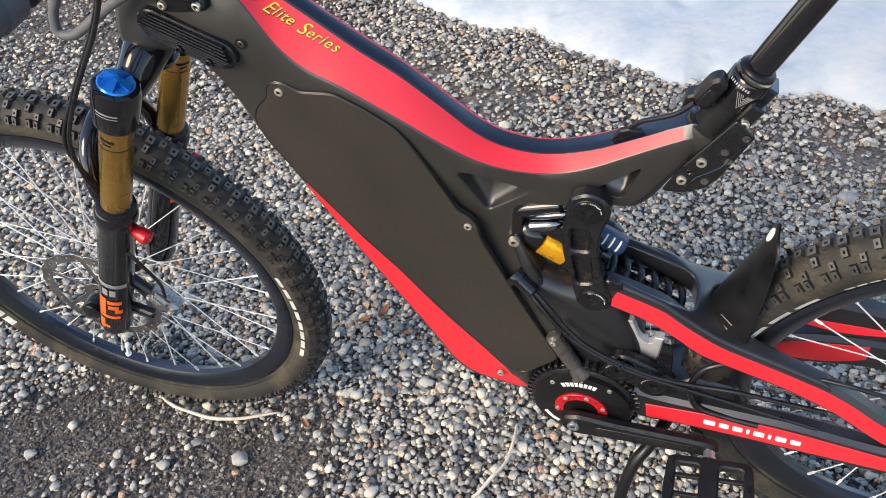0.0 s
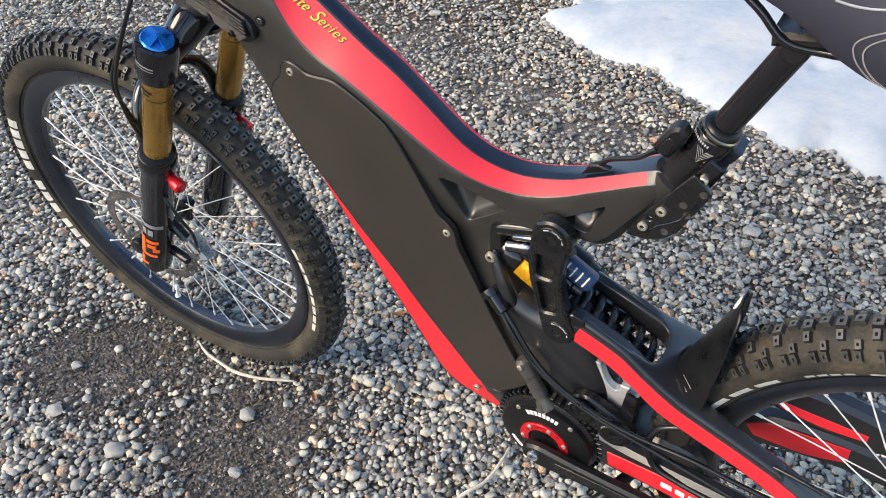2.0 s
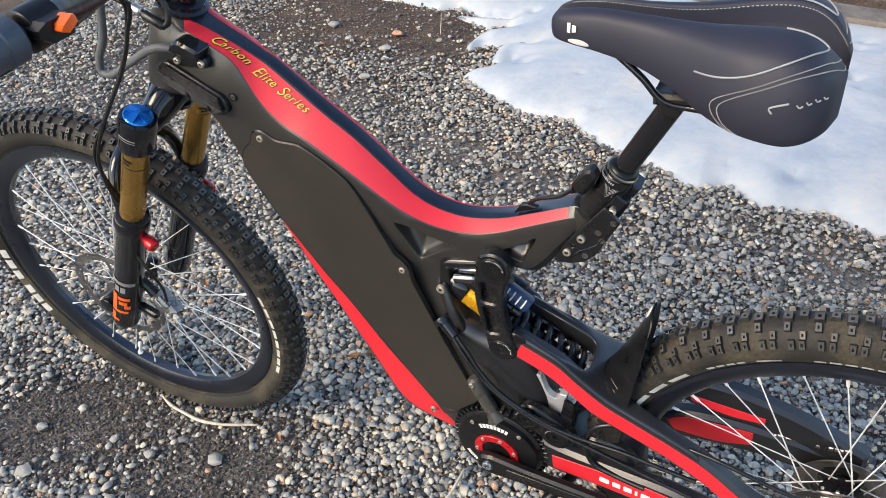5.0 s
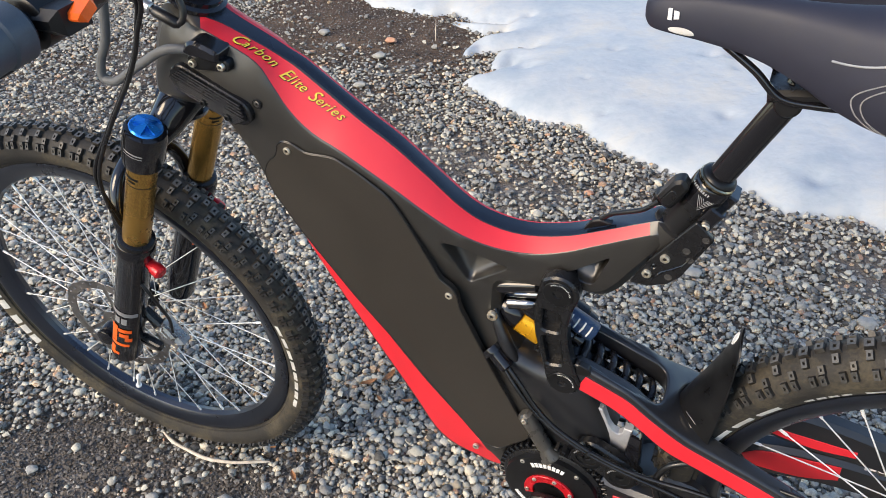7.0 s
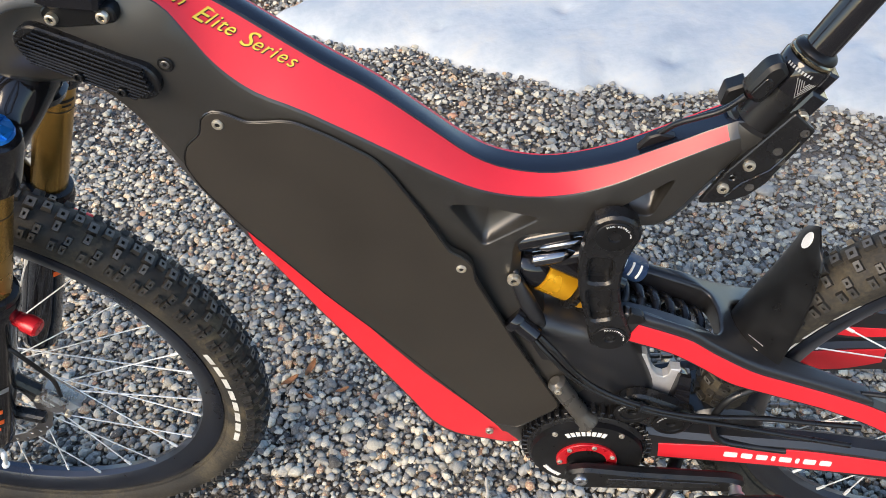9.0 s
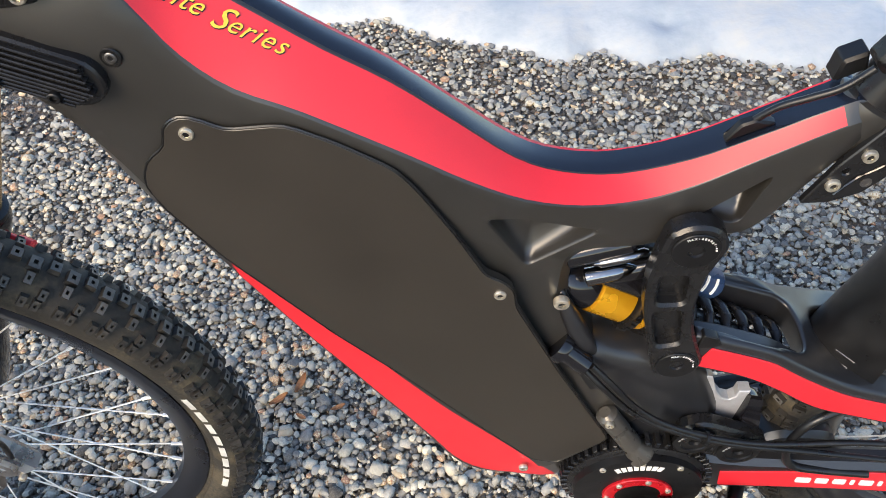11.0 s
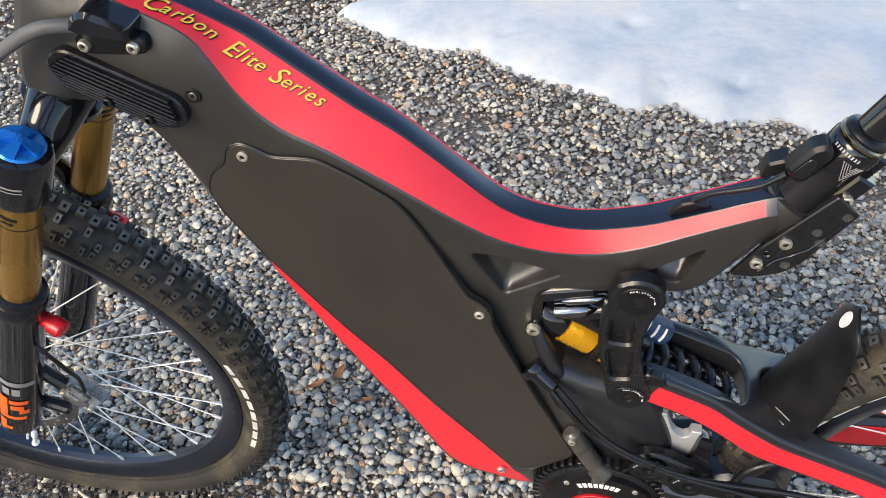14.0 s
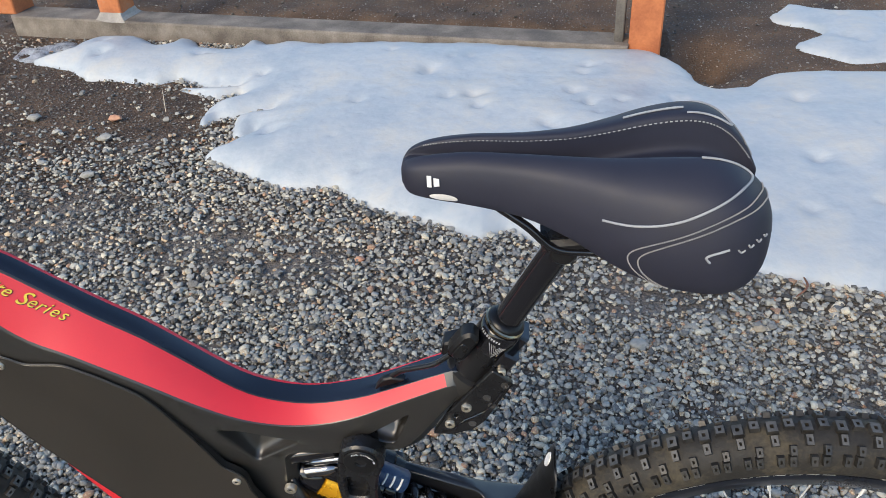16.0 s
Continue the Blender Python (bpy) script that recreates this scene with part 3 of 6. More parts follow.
lone_stone(-1.43, 2.11, 0.056, ORANGESTONE, "orange-brown stone lying on the dirt")
for x, y, d in ((-0.777, -0.31, 0.050), (-0.967, -0.305, 0.038), (-0.614, -0.12, 0.036), (-0.756, -0.163, 0.028), (-0.544, -0.227, 0.028), (-1.032, -0.204, 0.030), (-0.862, 0.57, 0.032), (-0.376, 0.134, 0.027), (0.458, 0.825, 0.045), (0.102, 0.057, 0.025), (0.065, 0.88, 0.046), (-0.041, 0.728, 0.034)):
    lone_stone(x, y, d, PALESTONE, "smooth pale grey stone on the gravel")
for x, y, d in ((-1.784, 2.127, 0.055), (-1.332, 1.66, 0.050), (-1.40, 1.944, 0.060), (-1.62, 2.0, 0.04), (-1.55, 1.75, 0.04)):
    lone_stone(x, y, d, PALESTONE, "pale grey stone lying on the dirt")
for x, y, d in ((-0.487, 0.191, 0.028), (-0.227, 0.077, 0.028), (-0.296, 0.113, 0.027), (0.755, 0.892, 0.036), (-0.233, 0.925, 0.028), (-1.397, 0.061, 0.036)):
    lone_stone(x, y, d, TANSTONE, "smooth tan stone on the gravel")
lone_stone(-0.28, 1.167, 0.031, ORANGESTONE, "small orange-brown stone on the gravel")


def stem(pts, r, label, material):
    bm = bmesh.new()
    tube(bm, [(x, y, ground_z(x, y) + z) for x, y, z in pts], r, 7, 5)
    return tagged(part("dry_twig", bm, material, None), label, "twig")


stem([(-0.839, -0.03, 0.014), (-0.80, -0.046, 0.020), (-0.76, -0.051, 0.018), (-0.706, -0.056, 0.020), (-0.649, -0.046, 0.022), (-0.61, -0.026, 0.018), (-0.586, -0.012, 0.014)], [0.0022, 0.0036, 0.0032, 0.0038, 0.0032, 0.0032, 0.0014], "pale twisted dry plant stem lying on the dirt", STRAW)
stem([(-0.134, 0.06, 0.016), (-0.130, 0.02, 0.022), (-0.134, -0.025, 0.020), (-0.150, -0.06, 0.022), (-0.168, -0.095, 0.018), (-0.20, -0.15, 0.018)], [0.0018, 0.0030, 0.0028, 0.0034, 0.0028, 0.0014], "pale curved dry plant stem lying on the gravel", STRAW)
stem([(0.915, 1.10, 0.014), (0.912, 1.075, 0.022), (0.908, 1.046, 0.026), (0.892, 1.024, 0.024), (0.87, 1.008, 0.018)], [0.0016, 0.0026, 0.0030, 0.0026, 0.0014], "reddish-brown curved twig lying by the snow", BROWNTWIG)
stem([(-1.25, 2.18, 0.005), (-1.245, 2.182, 0.06), (-1.24, 2.18, 0.10)], [0.002, 0.0015, 0.001], "thin dry stalk standing in the dirt", STRAW)


def leaf(x, y, long, turn, label, material):
    bm = bmesh.new()
    m = pose(x, y, ground_z(x, y) + 0.016, 8, -6, turn)
    rows = []
    for t in np.linspace(-1, 1, 9):
        half = 0.30 * long * (1 - t * t) ** 0.8 + 0.0004
        rows.append([m @ Vector((t * long / 2, half * k / 2, 0.10 * long * (k * k) + 0.12 * long * t * t)) for k in (-1, -0.5, 0, 0.5, 1)])
    skin(bm, [r + [p - Vector((0, 0, 0.0007)) for p in r[::-1]] for r in rows])
    return tagged(part("dry_leaf", bm, material, None), label, "leaf", "fallen leaves")


for x, y, long, turn in ((-0.475, 0.281, 0.040, 70), (-0.507, 0.250, 0.036, 35), (-0.404, 0.231, 0.026, 20), (-0.463, 0.215, 0.022, -30), (-1.02, 0.33, 0.035, -40)):
    leaf(x, y, long, turn, "curled brown dry leaf on the gravel", LEAF)
leaf(-0.519, -0.027, 0.030, -40, "small brown wood chip on the dirt", LEAF)
leaf(-0.60, 0.02, 0.014, 20, "small brown wood chip on the dirt", LEAF)

# ---- the bicycle: u back along it, v to its right, w up in its own leaning plane ----
bike = tagged(new("electric_mountain_bike"), "matt black and red full-suspension electric mountain bike standing on gravel", "bicycle")
bike.matrix_world = pose(0, 0, 0, 4.5, 0, 0)

# frame: outer edge (u, w, half width) and the shoulder where the flat side begins (u, w, half width)
EDGE = [
    (-0.430, 0.966, 0.033, -0.430, 0.948, 0.040), (-0.406, 0.951, 0.022, -0.398, 0.941, 0.041), (-0.383, 0.940, 0.0145, -0.364, 0.926, 0.042),
    (-0.338, 0.918, 0.0120, -0.332, 0.908, 0.043), (-0.314, 0.905, 0.0105, -0.317, 0.882, 0.044), (-0.295, 0.894, 0.0105, -0.302, 0.852, 0.044),
    (-0.261, 0.867, 0.0105, -0.278, 0.827, 0.043), (-0.223, 0.837, 0.0115, -0.240, 0.808, 0.042), (-0.187, 0.811, 0.0115, -0.179, 0.768, 0.041),
    (-0.147, 0.775, 0.0115, -0.140, 0.741, 0.040), (-0.109, 0.741, 0.0125, -0.102, 0.720, 0.038), (-0.076, 0.725, 0.0125, -0.062, 0.709, 0.035),
    (-0.035, 0.720, 0.0125, -0.022, 0.708, 0.031), (0.012, 0.730, 0.0130, 0.014, 0.717, 0.028), (0.048, 0.745, 0.0135, 0.050, 0.733, 0.025),
    (0.102, 0.770, 0.014, 0.105, 0.759, 0.0225), (0.116, 0.772, 0.014, 0.114, 0.759, 0.022), (0.126, 0.756, 0.015, 0.117, 0.750, 0.023),
    (0.094, 0.703, 0.017, 0.088, 0.709, 0.025), (0.075, 0.674, 0.018, 0.070, 0.684, 0.027), (0.056, 0.661, 0.020, 0.052, 0.671, 0.030),
    (0.028, 0.662, 0.021, 0.027, 0.672, 0.031), (-0.016, 0.655, 0.022, -0.018, 0.665, 0.033), (-0.058, 0.645, 0.018, -0.066, 0.656, 0.029),
    (-0.0675, 0.620, 0.016, -0.077, 0.620, 0.025), (-0.0655, 0.580, 0.017, -0.076, 0.578, 0.028), (-0.040, 0.527, 0.022, -0.051, 0.521, 0.034),
    (0.010, 0.455, 0.026, -0.002, 0.450, 0.037), (0.014, 0.418, 0.026, 0.002, 0.418, 0.037), (-0.012, 0.386, 0.028, -0.020, 0.393, 0.037),
    (-0.055, 0.345, 0.030, -0.060, 0.352, 0.040), (-0.074, 0.286, 0.030, -0.089, 0.326, 0.041), (-0.126, 0.292, 0.030, -0.103, 0.346, 0.042),
    (-0.158, 0.302, 0.030, -0.126, 0.379, 0.042), (-0.183, 0.328, 0.030, -0.151, 0.413, 0.042), (-0.205, 0.378, 0.030, -0.177, 0.448, 0.042),
    (-0.226, 0.424, 0.030, -0.202, 0.487, 0.042), (-0.247, 0.467, 0.030, -0.224, 0.523, 0.042), (-0.266, 0.508, 0.030, -0.246, 0.562, 0.042),
    (-0.287, 0.552, 0.030, -0.276, 0.607, 0.042), (-0.307, 0.597, 0.030, -0.303, 0.649, 0.042), (-0.328, 0.645, 0.030, -0.326, 0.686, 0.042),
    (-0.346, 0.688, 0.030, -0.340, 0.718, 0.042),
    (-0.367, 0.732, 0.029, -0.357, 0.752, 0.041), (-0.382, 0.775, 0.028, -0.372, 0.789, 0.041), (-0.398, 0.815, 0.026, -0.391, 0.822, 0.040),
    (-0.420, 0.833, 0.026, -0.414, 0.845, 0.040), (-0.455, 0.836, 0.026, -0.450, 0.848, 0.040), (-0.500, 0.836, 0.024, -0.488, 0.852, 0.036),
    (-0.512, 0.850, 0.020, -0.494, 0.862, 0.034), (-0.496, 0.893, 0.020, -0.478, 0.898, 0.036), (-0.474, 0.935, 0.020, -0.458, 0.935, 0.038), (-0.456, 0.958, 0.024, -0.446, 0.945, 0.039),
]
RED_SPANS = set(range(1, 15)) | set(range(31, 41))
STEP = 3
ACROSS = (0.0, 0.05, 0.2, 0.5, 0.93, 0.965, 0.985, 1.0)
BEND = (0.0, 0.055, 0.21, 0.52, 0.945, 0.976, 0.991, 1.0)
POCKETS = [[(-0.133, 0.706), (-0.105, 0.704), (-0.046, 0.681), (-0.103, 0.640)], [(0.016, 0.690), (0.068, 0.724), (0.049, 0.680)]]


def side_width(u, w, loop):
    """Half width of the flat side at (u, w), smoothly drawn from the shoulder line, a little fuller away from it."""
    d2 = (loop[:, 3] - u) ** 2 + (loop[:, 4] - w) ** 2 + 1e-7
    k = 1 / d2**1.5
    near = math.sqrt(d2.min())
    return float((k * loop[:, 5]).sum() / k.sum()) + 0.0012 * (1 - math.exp(-near / 0.012)) - tuck(u, w) + swell(u, w) * (1 - math.exp(-near / 0.028))


SHOULDER = ((-0.43, 0.948), (-0.398, 0.941), (-0.364, 0.926), (-0.332, 0.908), (-0.317, 0.882), (-0.302, 0.852), (-0.278, 0.827), (-0.24, 0.808), (-0.179, 0.768))


def swell(u, w):
    """How far the flank of the head bulges out between its edges."""
    t = min(max((-0.295 - u) / 0.085, 0.0), 1.0)
    high = min(max((w - 0.795) / 0.055, 0.0), 1.0)
    return 0.011 * t * t * (3 - 2 * t) * high


def tuck(u, w):
    """How far the upper flank of the head leans in towards the top tube."""
    top = float(np.interp(u, [p[0] for p in SHOULDER], [p[1] for p in SHOULDER]))
    t = min(max((-0.22 - u) / 0.12, 0.0), 1.0)
    return 0.10 * t * t * (3 - 2 * t) * 0.012 * math.log(1 + math.exp((w - top + 0.052) / 0.012)) if w > 0.76 else 0.0


def inside(poly, p):
    odd = False
    for (x0, y0), (x1, y1) in zip(poly, np.roll(poly, -1, 0)):
        if (p[1] < y0) != (p[1] < y1) and p[0] < (x1 - x0) * (p[1] - y0) / (y1 - y0) + x0:
            odd = not odd
    return odd


def build_frame():
    from mathutils import geometry

    loop = np.array(glide(EDGE, STEP, True))
    bm = bmesh.new()
    k = len(loop)
    rows = []
    slim = loop.copy()
    for i in range(k):
        a = i / STEP
        slim[i, 5] = slim[i, 2] + (slim[i, 5] - slim[i, 2]) * (0.45 + 0.55 * min(1, max(0, 1 - a, a - 14)) if a < 16 else 1)
    full, slim_full = loop.copy(), slim.copy()
    for ring in (loop, slim):
        ring[:, 5] = np.maximum(ring[:, 5] - [tuck(u, w) for u, w in ring[:, 3:5]], ring[:, 2] + 0.002)
    for s in (-1, 1):
        for t, b in zip(ACROSS, BEND):
            rows.append([bm.verts.new((p[0] + (p[3] - p[0]) * t, s * (p[2] + (p[5] - p[2]) * b), p[1] + (p[4] - p[1]) * t)) for p in (loop if s < 0 else slim)])
    n = len(ACROSS)
    left, right = rows[:n], rows[n:]

    def strip(a, b, red):
        for i in range(k):
            j = (i + 1) % k
            f = bm.faces.new((a[i], a[j], b[j], b[i]))
            if red is None:
                # the ridge takes the carbon that has the sky's reflection coloured in
                f.material_index = 2 if 1 <= i // STEP < 16 else 0
                continue
            f.material_index = 1 if red and (i // STEP) in RED_SPANS and (red is True or red < 4 or i // STEP > 20) else 0
    # a softly crowned ridge
    mid = [bm.verts.new((p[0] - 0.05 * (p[3] - p[0]), 0, p[1] - 0.05 * (p[4] - p[1]))) for p in loop]
    # on the far side the red laps a little way over the ridge
    hem = [bm.verts.new(a.co.lerp(b.co, float(np.interp(a.co.x, (-0.13, -0.03), (0.34, 0.12))))) for a, b in zip(right[0], mid)]
    strip(right[0], hem, True)
    strip(hem, mid, None)
    strip(mid, left[0], None)
    for side in (left, right):
        for m, (a, b) in enumerate(zip(side, side[1:])):
            strip(a, b, m if side is left else True)
    outer = loop[:, 3:5]
    grids = []
    for u in np.arange(-0.51, 0.13, 0.011):
        for w in np.arange(0.28, 0.97, 0.011):
            if inside(outer, (u, w)) and min((outer[:, 0] - u) ** 2 + (outer[:, 1] - w) ** 2) > 0.007**2:
                grids.append((u, w))
    rims = [rounded(tri, 0.008, 4) for tri in POCKETS]
    for s, side, ring in ((-1, left, full), (1, right, slim_full)):
        pts, verts = [Vector(p) for p in outer], list(side[-1])
        edges = [(i, (i + 1) % k) for i in range(k)]
        for out in rims:
            c, low, high = np.mean(out, 0), min(q[1] for q in out), max(q[1] for q in out)
            lips = []
            for scale, deep in ((1.0, 0.0), (0.965, 0.0008), (0.94, 0.0035), (0.915, 0.009), (0.88, 0.0145), (0.81, 0.0185), (0.68, 0.0205), (0.45, 0.0215), (0.2, 0.0218)):
                tilt = min(deep / 0.012, 1)
                lips.append([bm.verts.new((c[0] + (u - c[0]) * scale, s * (side_width(u, w, ring) - deep * (1 + tilt * (0.95 * ((c[1] + (w - c[1]) * scale) - low) / (high - low) - 0.6))), c[1] + (w - c[1]) * scale)) for u, w in out])
            for a, b in zip(lips, lips[1:]):
                for i in range(len(a)):
                    j = (i + 1) % len(a)
                    bm.faces.new((a[i], a[j], b[j], b[i]))
            bm.faces.new(lips[-1])
            base = len(pts)
            pts += [Vector(q) for q in out]
            verts += lips[0]
            edges += [(base + i, base + (i + 1) % len(out)) for i in range(len(out))]
        for u, w in grids:
            if not any(inside(np.array(out), (u, w)) or min((np.array(out)[:, 0] - u) ** 2 + (np.array(out)[:, 1] - w) ** 2) < 0.005**2 for out in rims):
                pts.append(Vector((u, w)))
                verts.append(bm.verts.new((u, s * side_width(u, w, ring), w)))
        _, _, tris, src, _, _ = geometry.delaunay_2d_cdt(pts, edges, [], 0, 1e-7)
        for t in tris:
            c = sum((pts[src[i][0]] for i in t), Vector((0, 0))) / 3
            if inside(outer, c) and not any(inside(np.array(out), c) for out in rims):
                try:
                    bm.faces.new([verts[src[i][0]] for i in t])
                except ValueError:
                    pass
    return part("frame", bm, [CARBON, RED, TOPSKY], bike, "matt black carbon frame with red stripes", angle=42)


frame_body = build_frame()

# battery cover
COVER = [(-0.357, 0.760), (-0.349, 0.780), (-0.331, 0.793), (-0.328, 0.808), (-0.315, 0.816), (-0.302, 0.811), (-0.290, 0.803), (-0.252, 0.804), (-0.222, 0.787), (-0.189, 0.763), (-0.177, 0.745), (-0.155, 0.700), (-0.134, 0.650), (-0.124, 0.644), (-0.113, 0.632), (-0.113, 0.612), (-0.075, 0.510), (-0.026, 0.392), (-0.075, 0.345), (-0.100, 0.351), (-0.155, 0.430), (-0.215, 0.520), (-0.262, 0.585), (-0.325, 0.685), (-0.350, 0.735)]
bm = bmesh.new()
cov = rounded(COVER, 0.008, 2)
plate(bm, cov, -0.0455, -0.036, 0.0004)
cover = part("battery_cover", bm, PANEL, bike, "flat black battery cover plate")
# the shaded gap round the cover, drawn as a thin black line
bm = bmesh.new()
tube(bm, [(u, -0.0444, w) for u, w in inset(cov, -0.0009)] + [(cov[0][0], -0.0444, cov[0][1])], 0.0010, 5, 1, caps=False)
part("cover_seal", bm, CABLE, cover, "thin black line for the dark gap round the cover")
for u, w in ((-0.314, 0.803), (-0.124, 0.628), (-0.110, 0.334)):
    bolt("cover_bolt", (u, -0.0456, w), 0.0049, cover, h=0.0020)
bolt("frame_bolt", (-0.075, -0.030, 0.5955), 0.0068, frame_body, h=0.004)
bm = bmesh.new()
lathe(bm, (-0.338, -0.0470, 0.862), (0, -1, 0), [(0, 0.0066), (0.0008, 0.0060), (0.0008, 0.0048), (-0.0004, 0.0046)], 20)
hole = part("screw_well", bm, PLASTIC, frame_body, "black rim of a sunken screw")
bolt("sunken_screw", (-0.338, -0.0472, 0.862), 0.0036, hole, GREYMETAL, h=0.0008)

# heat sink and cable port on the head
hs0, hs1 = Vector((-0.428, 0, 0.886)), Vector((-0.362, 0, 0.853))
along = (hs1 - hs0).normalized()
up = Vector((-along.z, 0, along.x))
bm = bmesh.new()
out = [hs0 + up * 0.017 - along * 0.010, hs0 - along * 0.022, hs0 - up * 0.017 - along * 0.010, hs1 - up * 0.017 + along * 0.010, hs1 + along * 0.022, hs1 + up * 0.017 + along * 0.010]
plate(bm, rounded([(q.x, q.z) for q in out], 0.01), -0.0560, -0.034, 0.0015)
sink = part("heat_sink", bm, ALLOY, bike, "black finned heat sink plate")
for n in range(-4, 5):
    cut = 0.014 - abs(n) * 0.0026
    a, b = hs0 + up * n * 0.0034 - along * cut, hs1 + up * n * 0.0034 + along * cut
    c = (a + b) / 2
    bm = bmesh.new()
    block(bm, (c.x, -0.0545 - 0.0006 * (4 - abs(n)), c.z), ((b - a).length, 0.012, 0.0021), 0.0006, Matrix.Rotation(-math.atan2(along.z, along.x), 4, "Y"))
    part("fin", bm, ALLOY, sink)
for k in (0.3, 0.75):
    c = hs0 + (hs1 - hs0) * (k + 0.15) - up * 0.009
    bolt("sink_screw", (c.x, -0.0605, c.z), 0.0042, sink, PLASTIC)
bm = bmesh.new()
plate(bm, rounded([(-0.414, 0.924), (-0.402, 0.936), (-0.392, 0.938), (-0.362, 0.926), (-0.366, 0.913), (-0.404, 0.918)], 0.004), -0.061, -0.030, 0.0035)
port = part("cable_port", bm, GLOSS, bike, "gloss black plastic cable entry cover")
bm = bmesh.new()
plate(bm, rounded([(-0.417, 0.912), (-0.404, 0.922), (-0.358, 0.914), (-0.358, 0.902), (-0.374, 0.900), (-0.412, 0.899)], 0.005), -0.0530, -0.030, 0.0015)
part("flange", bm, PLASTIC, port)
for u, w in ((-0.407, 0.908), (-0.367, 0.908)):
    bolt("port_bolt", (u, -0.0535, w), 0.0048, port)
bm = bmesh.new()
tube(bm, [(-0.402, -0.052, 0.923), (-0.435, -0.061, 0.924), (-0.488, -0.060, 0.897), (-0.528, -0.062, 0.875), (-0.549, -0.062, 0.877), (-0.543, -0.060, 0.900), (-0.521, -0.060, 0.930), (-0.500, -0.058, 0.985), (-0.47, -0.05, 1.05), (-0.43, -0.06, 1.09)], 0.0054, 12)
part("cable_hose", bm, GREYHOSE, bike, "grey rubber cable hose")

# lettering along the stripe


def lettering(text, size, m, material, parent, name="lettering", shear=0.35, thick=0.0004, label="", bold=0.012):
    cu = bpy.data.curves.new(name, "FONT")
    cu.body, cu.size, cu.shear, cu.extrude, cu.align_x, cu.align_y, cu.resolution_u, cu.offset = text, size, shear, thick, "CENTER", "CENTER", 3, size * bold
    tmp = new("tmp", cu)
    me = bpy.data.meshes.new_from_object(tmp.evaluated_get(bpy.context.evaluated_depsgraph_get()))
    bpy.data.objects.remove(tmp)
    bpy.data.curves.remove(cu)
    me.transform(m)
    me.materials.clear()
    me.materials.append(material)
    ob = new(name, me)
    ob.parent = parent
    return tagged(ob, label)


def frame_of(o, x, y):
    """A matrix with its x along x and its y near y, at o."""
    x = Vector(x).normalized()
    z = x.cross(Vector(y)).normalized()
    y = z.cross(x)
    return Matrix.Translation(o) @ Matrix((x, y, z)).transposed().to_4x4()


# wheels


